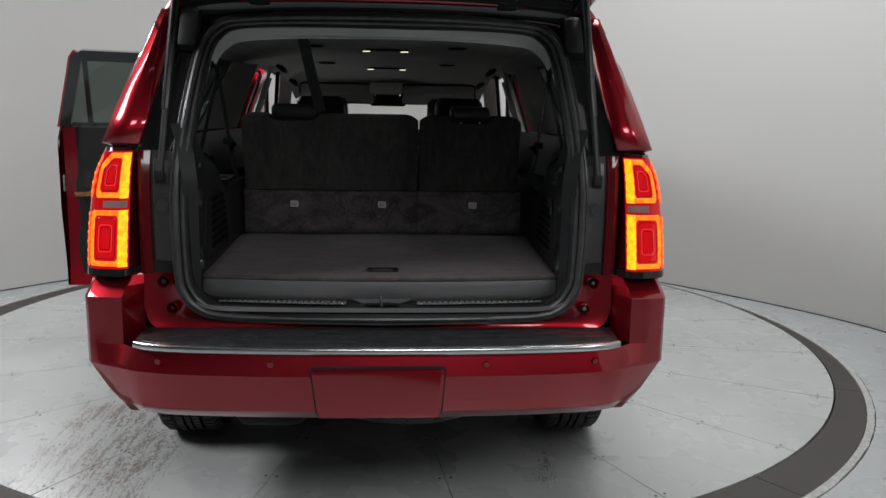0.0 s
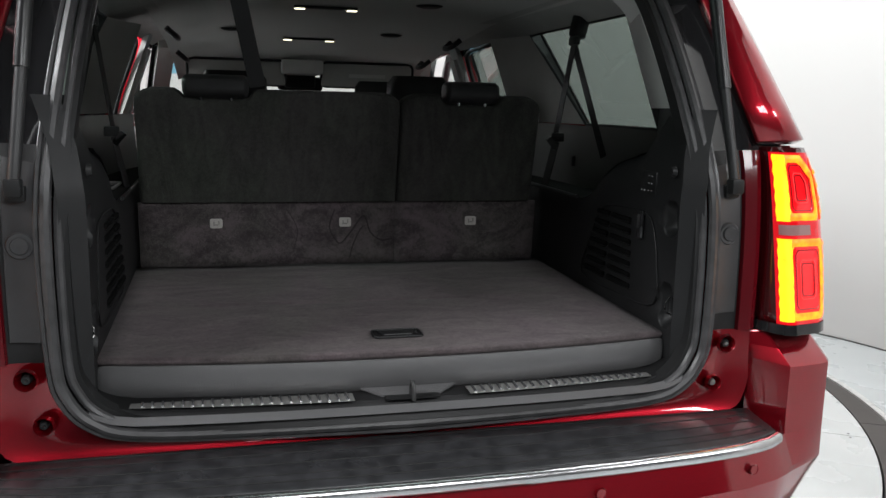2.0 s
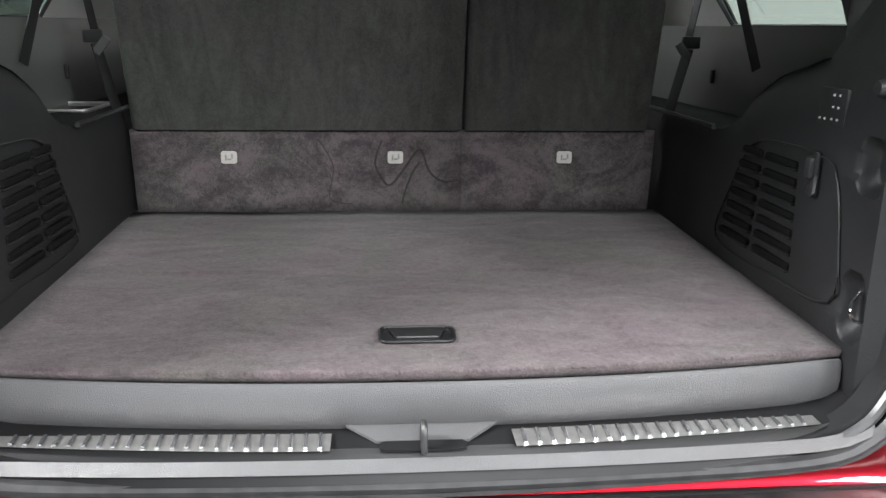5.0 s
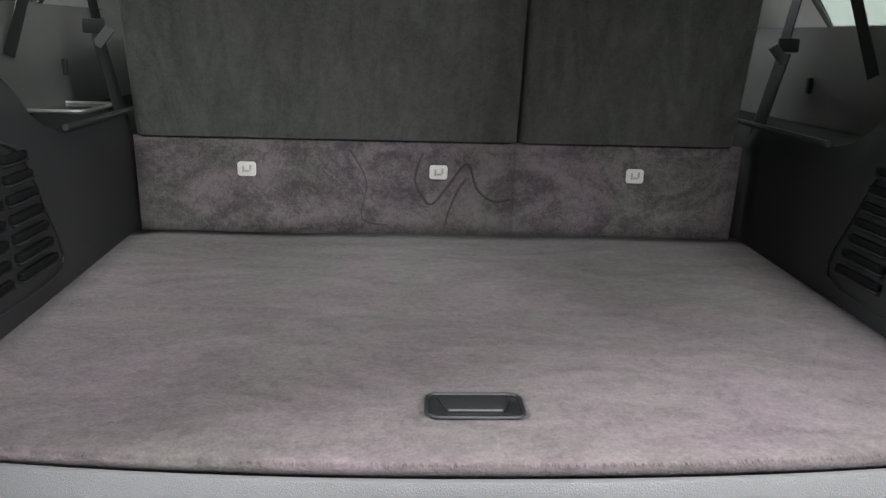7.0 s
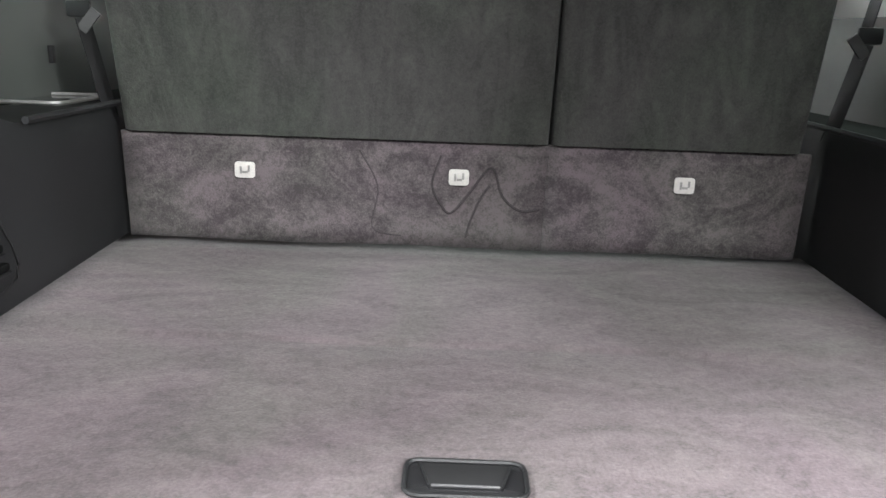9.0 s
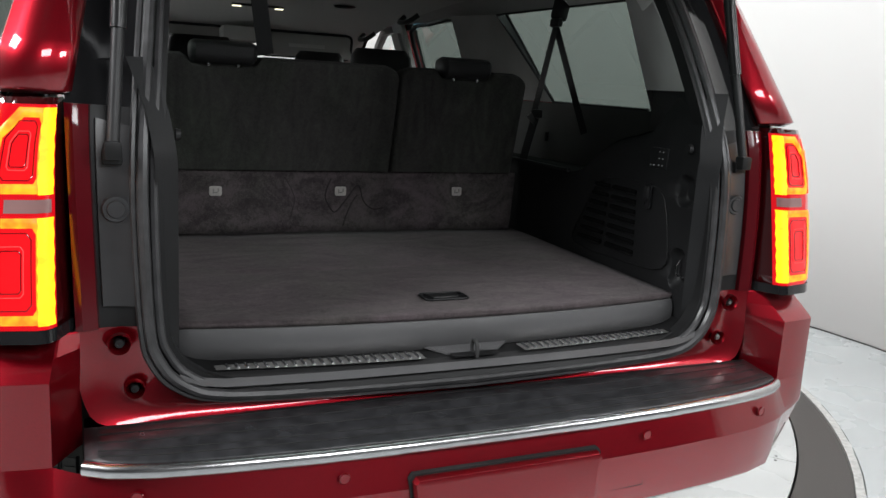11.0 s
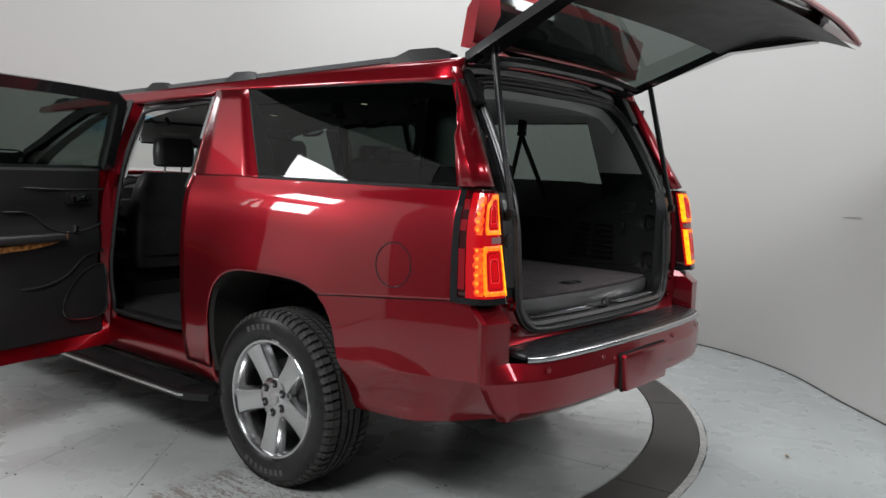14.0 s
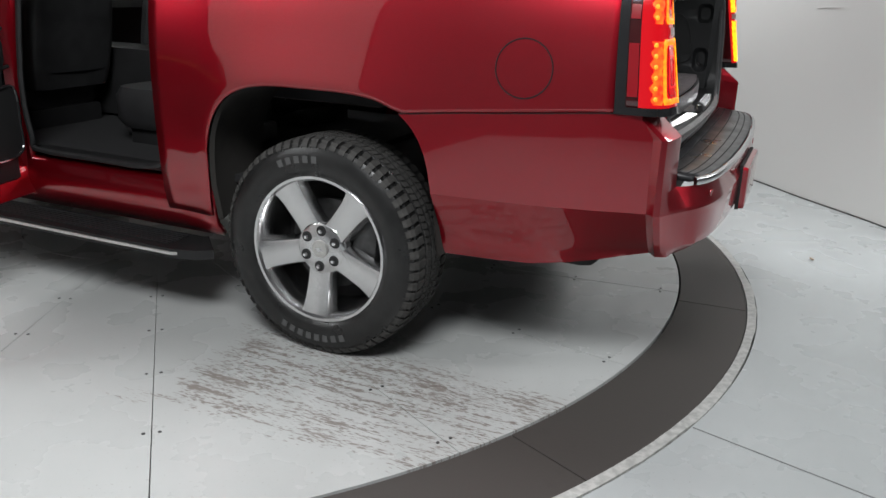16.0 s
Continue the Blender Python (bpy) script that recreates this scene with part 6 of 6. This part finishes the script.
# header trim over the opening and the headliner
hdr = sorted([p for p in loop if p.z > 1.74], key=lambda p: p.x)
bm = grid(lambda i, k: (hdr[i].x * (1 - 0.05 * k), hdr[i].y + 0.03 + 0.02 * k, hdr[i].z - 0.026 - 0.045 * k), list(range(len(hdr))), [0, 0.5, 1.0])
cpart("header_trim", bm, GREYTRIM, None, "light grey trim over the tailgate opening")
for s in sides:
    pp = [p for p in loop if p.x * s > 0.3 and 1.487 < p.z < 1.80]
    pp.sort(key=lambda p: p.z)
    bm = grid(lambda i, k: (pp[i].x - s * (0.024 + 0.012 * k), pp[i].y + 0.028 + 0.012 * k, pp[i].z - 0.01), list(range(len(pp))), [0, 0.5, 1.0])
    cpart("pillar_edge_trim", bm, GREYTRIM)


def liner_z(y):
    return table([(0.64, 1.80), (0.72, 1.832), (0.9, 1.848), (1.9, 1.852), (2.75, 1.79), (3.2, 1.715), (3.5, 1.635)], y)


headl = cpart("headliner", grid(lambda u, y: (u * 0.66, y, liner_z(y) - 0.045 * abs(u) ** 6), [-1, -0.95, -0.85, -0.6, -0.3, 0, 0.3, 0.6, 0.85, 0.95, 1], span(0.65, 3.5, 24)), HEADLINER, None, "grey fabric headliner")
for yc in (1.934, 2.752):
    b = cpart("dome_lamp", prism(rounded(0.245, 0.036, 0.016), 0.008, Matrix.Translation((-0.006, yc, liner_z(yc) - 0.012))), TRIM, headl, "twin dome lamp, lit")
    for dx in (-0.10, 0.10):
        cpart("lamp_lens", prism(rounded(0.040, 0.020, 0.006), 0.004, Matrix.Translation((-0.006 + dx, yc, liner_z(yc) - 0.0175))), DOME, headl)
for s in sides:
    for yc in (1.75, 2.55):
        mm = Matrix.Translation((s * 0.36, yc, liner_z(yc) - 0.004)) @ Euler((0, radians(90), 0)).to_matrix().to_4x4()
        cpart("air_vent", lathe([(0.001, 0.008), (0.035, 0.008), (0.048, 0.004), (0.052, 0.0)], 24, mm), BLACK, headl)
    for yc in (2.35, 2.95):
        pts = smooth_path([(s * 0.62, yc - 0.09, liner_z(yc) - 0.05), (s * 0.585, yc - 0.06, liner_z(yc) - 0.08), (s * 0.585, yc + 0.06, liner_z(yc) - 0.08), (s * 0.62, yc + 0.09, liner_z(yc) - 0.05)], 4)
        cpart("grab_handle", tube(pts, 0.012, 8), SATIN, headl, "folded dark grab handle")
    v = cpart("sun_visor", box((0.50, 0.022, 0.13), (s * 0.345, 3.2, 1.632), 0.01, 2, rot=(-14, 0, 0)), GREYTRIM, headl)
    rim_v = [Vector((s * 0.345 + a, 3.186 - 0.24 * b, 1.632 + b)) for a, b in rounded(0.50, 0.128, 0.03, 4)]
    cpart("visor_edge", tube(rim_v, 0.007, 6, up=(0, 1, 0), closed=True), BLACK, headl)
    cpart("visor_strip", box((0.20, 0.004, 0.02), (s * 0.345, 3.187, 1.628), 0.002), HEADLINER, headl)
cpart("overhead_console", box((0.22, 0.30, 0.075), (-0.01, 3.22, 1.665), 0.02, 2), GREYTRIM, headl)
cpart("mirror_mount", box((0.17, 0.10, 0.085), (-0.005, 3.40, 1.60), 0.02, 2), BLACK, headl)
cpart("rear_view_mirror", box((0.25, 0.035, 0.075), (0.0, 3.42, 1.585), 0.018, 3), BLACK, None, "black rear-view mirror")
# roof-hung middle belt
A, B = Vector((-0.352, 1.10, 1.846)), Vector((-0.284, 1.19, 1.525))
cpart("roof_belt", sweep([A, lerp(A, B, 0.5) + Vector((0, -0.008, 0)), B], [(-0.0235, -0.001), (0.0235, -0.001), (0.0235, 0.001), (-0.0235, 0.001)], up=(0, 1, 0.2)), BLACK, None, "black belt strap hung from the headliner")

# ---- third-row seat, seen from behind ----
def seat_back(name, x0, x1, label):
    """One part of the split bench: padded back with rounded upper corners, carpet flap below."""
    w, cx = x1 - x0, 0.5 * (x0 + x1)
    seat = empty(name, car)
    seat.matrix_parent_inverse = CAR_INV
    seat["label"] = label
    notch = (-0.405, 0.098) if cx < 0 else (0.38, 0.090)

    def top(x):
        e = min(x - x0, x1 - x)
        z = 1.518 - (0.028 * (1 - e / 0.055) ** 2 if e < 0.055 else 0.0)
        d = abs(x - notch[0])
        if d < notch[1] + 0.015:
            z -= 0.028 * min(1.0, max(0.0, (notch[1] + 0.015 - d) / 0.022))
        return z

    xs = sorted(set([x0 + 0.0005, x0 + 0.004, x0 + 0.012, x0 + 0.025, x0 + 0.05, x1 - 0.05, x1 - 0.025, x1 - 0.012, x1 - 0.004, x1 - 0.0005] + [round(v, 4) for v in span(x0 + 0.06, x1 - 0.06, 40)]))
    rings = []
    for x in xs:
        e = min(x - x0, x1 - x)
        r = 0.018 * (1 - math.sqrt(max(0.0, 1 - (1 - min(e, 0.018) / 0.018) ** 2)))
        t, b = top(x), 1.172
        wob = 0.002 * math.sin(17 * x + 2)
        ring = []
        for k in span(0, 1, 8):
            ring.append((x, lerp(1.266, 1.196, k) + r + wob * math.sin(k * 3.1), lerp(b, t - 0.02, k)))
        ring += [(x, 1.200 + r, t - 0.008), (x, 1.215 + 0.5 * r, t), (x, 1.29 - 0.5 * r, t), (x, 1.31 - r, t - 0.015), (x, 1.37 - r, b)]
        rings.append(ring)
    cpart("backrest", loft(rings), SEATCLOTH, seat, "dark cloth seat back")
    bm = grid(lambda x, k: (x, lerp(1.2965, 1.278, k), lerp(FZ - 0.004, 1.170, k)), span(x0 - 0.008 if cx < 0 else x0 - 0.0048, x1 if cx < 0 else x1 + 0.022, 14), span(0, 1, 6))
    mod(cpart("carpet_flap", bm, FLAP, seat, "grey carpet flap with brushed nap marks"), "SOLIDIFY", thickness=0.012, offset=1)
    if cx < 0:
        # brushed wave left in the pile, its shading put into a darker colour
        wave = smooth_path([(x, lerp(1.2965, 1.278, (z - FZ) / 0.205) - 0.001, z) for x, z in ((-0.047, 1.145), (-0.063, 1.09), (-0.046, 1.05), (-0.026, 1.034), (0.005, 1.07), (0.047, 1.124), (0.070, 1.07), (0.105, 1.043), (0.142, 1.047))], 6)
        cpart("nap_mark", tube(wave, 0.0026, 5), NAPMARK, seat)
        stroke = smooth_path([(x, lerp(1.2965, 1.278, (z - FZ) / 0.205) - 0.001, z) for x, z in ((0.004, 0.985), (0.012, 1.02), (0.030, 1.066), (0.046, 1.09))], 6)
        cpart("nap_mark", tube(stroke, 0.0022, 5), NAPMARK, seat)
        stroke = smooth_path([(x, lerp(1.2965, 1.278, (z - FZ) / 0.205) - 0.001, z) for x, z in ((-0.20, 1.15), (-0.165, 1.08), (-0.175, 1.0), (-0.12, 0.985))], 6)
        cpart("nap_mark", tube(stroke, 0.0016, 5), NAPMARK, seat)
    hx, hw = (-0.405, 0.19) if cx < 0 else (0.38, 0.175)
    rings = []
    for t, k in ((-1, 0.55), (-0.96, 0.82), (-0.86, 1.0), (0, 1.02), (0.86, 1.0), (0.96, 0.82), (1, 0.55)):
        rings.append([(hx + t * hw / 2, 1.225 + k * 0.055 * math.cos(a), 1.528 + k * (0.030 if math.sin(a) > 0 else 0.040) * math.copysign(abs(math.sin(a)) ** 0.7, math.sin(a))) for a in span(0, 2 * math.pi * 15 / 16, 15)])
    cpart("headrest", loft(rings), LEATHER, seat, "folded black leather headrest")
    for dx in (-0.043, 0.043):
        cpart("headrest_post", tube([(hx + dx, 1.205, 1.46), (hx + dx, 1.205, 1.51)], 0.005, 8), CHROME, seat)
    for tx in ((-0.415, -0.013) if cx < 0 else (0.408,)):
        yk = lerp(1.2965, 1.278, (1.104 - FZ) / 0.205)
        tag = cpart("latch_tag", prism(rounded(0.038, 0.030, 0.006), 0.004, Matrix.Translation((tx, yk - 0.0015, 1.104)) @ Euler((radians(90), 0, 0)).to_matrix().to_4x4(), 0.001), PATCH, seat, "small pale tag with a child-seat symbol")
        for ddx, ddz, sx, sz in ((-0.007, 0.0, 0.004, 0.014), (0.001, -0.004, 0.010, 0.004), (0.008, 0.003, 0.004, 0.012)):
            cpart("tag_symbol", box((sx, 0.001, sz), (tx + ddx, yk - 0.0062, 1.104 + ddz)), STEEL, seat)
    return seat


seat_back("third_row_seat", -0.636, 0.150, "wide part of the split third-row seat, upright")
seat_back("third_row_seat", 0.1555, 0.613, "narrow part of the split third-row seat, upright")
cpart("rear_floor_step", box((1.28, 0.9, 0.06), (0, 1.78, 0.90), 0.01), CARPET)

# ---- cabin: seats, dashboard ----
def cabin_seat(name, x, y, label, lean=0.16, pocket=True):
    seat = empty(name, car)
    seat.matrix_parent_inverse = CAR_INV
    seat["label"] = label
    rings = []
    for k, (z, w, d) in enumerate(((0.78, 0.46, 0.15), (0.86, 0.50, 0.16), (1.0, 0.52, 0.16), (1.15, 0.52, 0.15), (1.28, 0.48, 0.13), (1.36, 0.42, 0.11), (1.385, 0.36, 0.07))):
        cy = y - lean * (z - 0.8)
        rings.append([(x + px, cy + py, z) for px, py in rounded(w, d, min(d, w) * 0.42, 3)])
    cpart("backrest", loft(rings), LEATHER, seat, "black leather backrest")
    if pocket:
        cpart("map_pocket", grid(lambda u, z: (x + u * 0.17, y - lean * (z - 0.8) - 0.082 - 0.012 * (1 - u * u), z), span(-1, 1, 8), span(0.86, 1.10, 5)), LEATHER, seat)
    rings = []
    for z, k in ((1.42, 0.8), (1.43, 0.95), (1.50, 1.0), (1.57, 0.97), (1.60, 0.8)):
        rings.append([(x + px, y - lean * 0.72 + py, z) for px, py in rounded(0.27 * k, 0.11 * k, 0.045 * k, 3)])
    cpart("headrest", loft(rings), LEATHER, seat, "black leather headrest")
    for dx in (-0.06, 0.06):
        cpart("headrest_post", tube([(x + dx, y - lean * 0.68, 1.36), (x + dx, y - lean * 0.70, 1.44)], 0.006, 8), CHROME, seat)
    rings = [[(x + px * k, y + 0.30 + py * k, z) for px, py in rounded(0.54, 0.56, 0.10, 3)] for z, k in ((0.66, 0.9), (0.70, 1.0), (0.80, 1.0), (0.84, 0.93))]
    cpart("cushion", loft(rings), LEATHER, seat, "black leather cushion")
    cpart("seat_base", box((0.44, 0.5, 0.16), (x, y + 0.25, 0.60), 0.02), BLACK, seat)
    return seat


cabin_seat("front_seat", -0.40, 3.24, "black leather driver's seat")
cabin_seat("front_seat", 0.40, 3.24, "black leather passenger seat")
cabin_seat("second_row_seat", 0.40, 2.22, "black leather second-row seat", 0.14, False)
# the near second-row seat, tipped for entry: cushion seen through the door
cabin_seat("second_row_seat", -0.36, 2.16, "black leather second-row seat by the open door", 0.10, False)
cpart("dashboard", loft([[(x, y, z) for y, z in ((3.78, 0.8), (3.72, 1.12), (3.80, 1.26), (3.95, 1.31), (4.15, 1.33), (4.15, 0.8))] for x in span(-0.86, 0.86, 8)]), BLACK)
wheel_pts = [Vector((-0.40 + 0.19 * math.cos(a), 3.62 - 0.07 * math.sin(a), 1.14 + 0.175 * math.sin(a))) for a in span(0, 2 * math.pi * 31 / 32, 31)]
sw = cpart("steering_wheel", tube(wheel_pts, 0.016, 8, up=(0, 1, 0), closed=True), LEATHER)
cpart("steering_hub", box((0.16, 0.06, 0.12), (-0.40, 3.64, 1.13), 0.03, 2), BLACK, sw)
cpart("spoke_bar", box((0.34, 0.02, 0.03), (-0.40, 3.63, 1.14), 0.008), BLACK, sw)
cpart("centre_console", box((0.24, 1.0, 0.36), (0, 3.35, 0.78), 0.03, 2), BLACK)
cpart("cabin_floor", box((1.70, 2.7, 0.03), (0, 3.05, 0.575), 0.0), mat("black_floor_carpet", (0.018, 0.018, 0.019), rough=0.95, noise_scale=180, noise_amt=0.4), None, "dark cabin carpet")
cpart("door_sill_plate", box((0.10, 0.80, 0.012), (-0.90, 2.48, 0.592), 0.004), BLACK)
for s in sides:
    cpart("pillar_inner_trim", sweep([(s * (side_x(2, z) - 0.085), 2.92, z) for z in (1.22, 1.35, 1.5, 1.72)], [(-0.05, -0.02), (0.05, -0.02), (0.05, 0.02), (-0.05, 0.02)], up=(s, 0, 0)), GREYTRIM, None, "grey centre pillar trim")
    line = [(s * (side_x(2, z) - 0.05), y, z) for y, z in [(DOOR_R + 0.01, 1.75), (DOOR_R + 0.005, 1.40), (DOOR_R + 0.005, 0.90), (DOOR_R + 0.02, 0.66), (DOOR_R + 0.10, 0.602), (2.5, 0.598), (DOOR_F - 0.10, 0.602), (DOOR_F - 0.075, 0.66), (DOOR_F - 0.066, 0.9), (DOOR_F - 0.068, 1.40), (DOOR_F - 0.085, 1.68), (DOOR_F - 0.15, 1.742), (2.5, 1.755)]]
    cpart("door_seal", tube(smooth_path(line, 3, True), 0.012, 6, up=(s, 0, 0), closed=True), RUBBER)
    # inner body wall between seal and outer skin
    cpart("door_jamb", grid(lambda z, k: (s * lerp(side_x(2, z) - 0.004, side_x(2, z) - 0.054, k), DOOR_R + 0.004 + 0.02 * k, z), span(0.47, 1.80, 8), [0, 0.4, 1]), PAINT)
    cpart("hinge_jamb", grid(lambda z, k: (s * (side_x(2, z) - 0.004 - 0.064 * k), DOOR_F - 0.026 - 0.024 * k - 0.02 * max(0.0, z - 1.5), z), span(0.47, 1.79, 10), [0, 0.4, 0.8, 1]), PAINT, None, "red painted hinge pillar face")
    cpart("sill_jamb", grid(lambda y, k: (s * lerp(0.945, 0.80, k), y, lerp(0.574, 0.590, k)), span(DOOR_R - 0.1, 4.1, 6), [0, 0.4, 1]), PAINT)


# ---- rear side doors: the left one stands open ----
def build_door(s, opened):
    piv = Vector((s * 0.985, 2.925, 0))
    turn = Matrix.Translation(piv) @ Euler((0, 0, radians(-78 if opened else 0) * (1 if s < 0 else -1))).to_matrix().to_4x4() @ Matrix.Translation(-piv)

    def dpart(name, bm, material, parent, label=""):
        bm.transform(turn)
        return cpart(name, bm, material, parent, label)

    Y0, Y1, ZB = (1.90, 2.925, 0.405) if opened else (DOOR_R + 0.001, 2.925, 0.50)

    def yr(z):
        """The door's rear edge at height z."""
        return table([(0.40, 1.89), (0.9, 1.865), (1.3, 1.87), (1.408, 1.90), (1.6, 1.95), (1.83, 2.01)], z) if opened else Y0

    sx = lambda y, z: side_x(max(y, 2.0), z)
    skin = dpart("rear_door", grid(lambda q, z: (s * sx(lerp(yr(z), Y1, q), z), lerp(yr(z), Y1, q), z), span(0, 1, 10), span(ZB, BELT, 12)), PAINT, None, "open rear side door with black inner trim" if opened else "closed rear side door")
    mod(skin, "SOLIDIFY", thickness=0.012)
    TOP = 1.805 if opened else 1.775
    fr = [(Y1 - 0.02, BELT), (Y1 - 0.02, 1.60), (Y1 - 0.035, TOP - 0.03), (Y1 - 0.08, TOP - 0.008), (2.5, TOP + 0.006), (yr(TOP) + 0.06, TOP + 0.012), (yr(TOP) + 0.025, TOP), (yr(1.6) + 0.025, 1.6), (yr(BELT) + 0.025, BELT)]
    dpart("window_frame", sweep([(s * (sx(y, z) - 0.022), y, z) for y, z in fr], [(-0.03, -0.03), (0.03, -0.03), (0.03, 0.03), (-0.03, 0.03)], up=(s, 0, 0.2)), GLOSS, skin, "black door window frame")
    dpart("frame_cap", sweep([(s * (sx(y, z) - 0.002), y, z + 0.012) for y, z in fr[3:6]], [(-0.02, -0.012), (0.02, -0.012), (0.02, 0.012), (-0.02, 0.012)], up=(s, 0, 0.2)), GLOSS if opened else PAINT, skin)
    g = dpart("window_glass", grid(lambda q, z: (s * (sx(2.2, z) - 0.03), lerp(yr(z) + 0.03, Y1 - 0.03, q), z), span(0, 1, 8), span(BELT - 0.02, TOP - 0.01, 6)), TINT, skin, "dark tinted door glass")
    g.visible_shadow = False
    dpart("window_divider", sweep([(s * (sx(2.2, z) - 0.024), Y0 + 0.17, z) for z in (BELT, 1.6, TOP)], [(-0.014, -0.014), (0.014, -0.014), (0.014, 0.014), (-0.014, 0.014)], up=(s, 0, 0)), GLOSS, skin)
    # inner shell, 11 cm thick, with shaped trim
    inner = lambda y, z, d=0.0: (s * (sx(y, min(z, 1.2)) - 0.105 - d - 0.02 * max(0, z - 1.2)), y, z)
    ys, zs = span(Y0 + 0.06, Y1 - 0.03, 16), [0.475, 0.50, 0.55, 0.62, 0.7, 0.76, 0.8, 0.86, 0.92, 0.98, 1.04, 1.10, 1.16, 1.22, 1.28, 1.34, 1.39, 1.42]

    def trim(y, z):
        d = 0.0
        d += 0.03 * math.exp(-((z - 1.01) / 0.06) ** 2)                # armrest bulge
        d -= 0.025 * math.exp(-((z - 1.15) / 0.06) ** 2 - ((y - 2.5) / 0.25) ** 2)
        d += 0.02 * math.exp(-((z - 0.66) / 0.10) ** 2)                 # map pocket
        e = min(z - 0.475, 1.42 - z, y - ys[0], ys[-1] - y)
        d -= 0.05 * max(0.0, 1 - e / 0.03) ** 2
        return inner(y, z, d)

    dpart("door_shell", grid(lambda y, z: inner(y, z, -0.035), span(Y0 + 0.004, Y1 - 0.004, 6), span(ZB + 0.012, 1.41, 8)), PAINT, skin, "red painted inner door shell")
    dpart("inner_trim", grid(trim, ys, zs), TRIM, skin, "black moulded door trim")
    for name, line, r, material in (("trim_line", [(Y0 + 0.04, 1.31), (2.4, 1.30), (2.62, 1.29), (Y1 - 0.05, 1.29)], 0.006, BLACK),
                                    ("trim_line", [(Y0 + 0.05, 1.17), (2.3, 1.18), (2.45, 1.16), (2.55, 1.08), (2.7, 1.06), (Y1 - 0.06, 1.10)], 0.007, BLACK),
                                    ("trim_line", [(Y0 + 0.05, 0.80), (2.4, 0.78), (2.62, 0.82), (2.75, 0.92), (Y1 - 0.05, 0.95)], 0.008, BLACK)):
        pts = [Vector(trim(y, z)) for y, z in line]
        dpart(name, tube(smooth_path(pts, 4), r, 6), material, skin)
    wd = [Vector(inner(y, z, 0.035)) for y, z in ((Y0 + 0.06, 0.985), (2.35, 1.0), (2.52, 1.02), (2.62, 1.045))]
    dpart("wood_inlay", sweep(smooth_path(wd, 4), [(-0.006, -0.014), (0.006, -0.014), (0.006, 0.014), (-0.006, 0.014)]), WOODTRIM, skin, "glossy amber wood inlay on the armrest")
    dpart("armrest_pad", box((0.05, 0.42, 0.045), Vector(inner(2.40, 1.04, 0.03)), 0.018, 3), LEATHER, skin)
    hl = dpart("release_recess", box((0.02, 0.15, 0.065), Vector(inner(2.70, 1.245, 0.004)), 0.008, 2), GLOSS, skin)
    dpart("release_lever", box((0.02, 0.10, 0.035), Vector(inner(2.705, 1.245, 0.014)), 0.008, 2), CHROME, skin, "bright door release lever")
    dpart("window_switch", box((0.025, 0.02, 0.04), Vector(inner(2.67, 1.08, 0.04)), 0.005, 2), CHROME, skin)
    spk = smooth_path([inner(y, z, 0.026) for y, z in ((2.62, 0.60), (2.60, 0.70), (2.72, 0.84), (2.86, 0.87), (2.87, 0.72), (2.84, 0.60))], 5, True)
    dpart("speaker_rim", tube([Vector(p) for p in spk], 0.006, 6, up=(s, 0, 0), closed=True), GLOSS, skin)
    bm = bmesh.new()
    bm.faces.new([bm.verts.new(Vector(p)) for p in spk])
    dpart("speaker_grille", bm, BLACK, skin)
    # edges of the door
    dpart("door_edge", grid(lambda z, k: (s * (sx(2.1, z) - 0.004 - k * 0.088), yr(z) + 0.006 * k * k, z), span(ZB, BELT, 10), [0, 0.5, 1]), PAINT, skin)
    if opened:
        edge_line = [(s * (sx(2.1, z) - 0.012), yr(z) - 0.008, z) for z in span(BELT - 0.01, TOP, 6)] + [(s * (sx(2.1, TOP + 0.022) - 0.012), yr(TOP) + 0.02, TOP + 0.035)]
        dpart("frame_edge", sweep(edge_line, [(-0.010, -0.022), (0.010, -0.022), (0.010, 0.022), (-0.010, 0.022)], up=(s, 0, 0)), PAINT, skin, "red outer edge of the door frame")
    dpart("hinge_edge", grid(lambda z, k: (s * (sx(2.9, z) - 0.004 - k * 0.10), Y1, z), span(ZB, BELT, 8), [0, 1]), PAINT, skin)
    dpart("bottom_edge", grid(lambda y, k: (s * (sx(y, 0.5) - k * 0.10), y, ZB + 0.01 * k), span(Y0, Y1, 8), [0, 1]), PAINT, skin)
    dpart("door_handle", box((0.03, 0.20, 0.035), (s * 1.04, 2.25, 1.21), 0.012, 2), CHROME, skin)
    dpart("latch", box((0.04, 0.012, 0.10), (s * 0.955, Y0 - 0.004, 1.05), 0.004), STEEL, skin)


build_door(-1, True)
build_door(1, False)

# fuel flap: a thin round joint on the left quarter panel
fl = [(-(side_x(0.645 + 0.088 * math.cos(a), 1.098 + 0.088 * math.sin(a)) + 0.0004), 0.645 + 0.088 * math.cos(a), 1.098 + 0.088 * math.sin(a)) for a in span(0, 2 * math.pi * 47 / 48, 47)]
cpart("fuel_flap_joint", tube(fl, 0.0022, 6, up=(1, 0, 0), closed=True), SATIN, None, "thin round joint of the fuel flap")
for s in sides:
    seam = [(s * (side_x(y, seam_z(y)) + 0.0005), y, seam_z(y) - 0.002) for y in span(0.36, 1.05, 12)]
    cpart("bumper_seam", tube(seam, 0.0011, 5), SATIN)
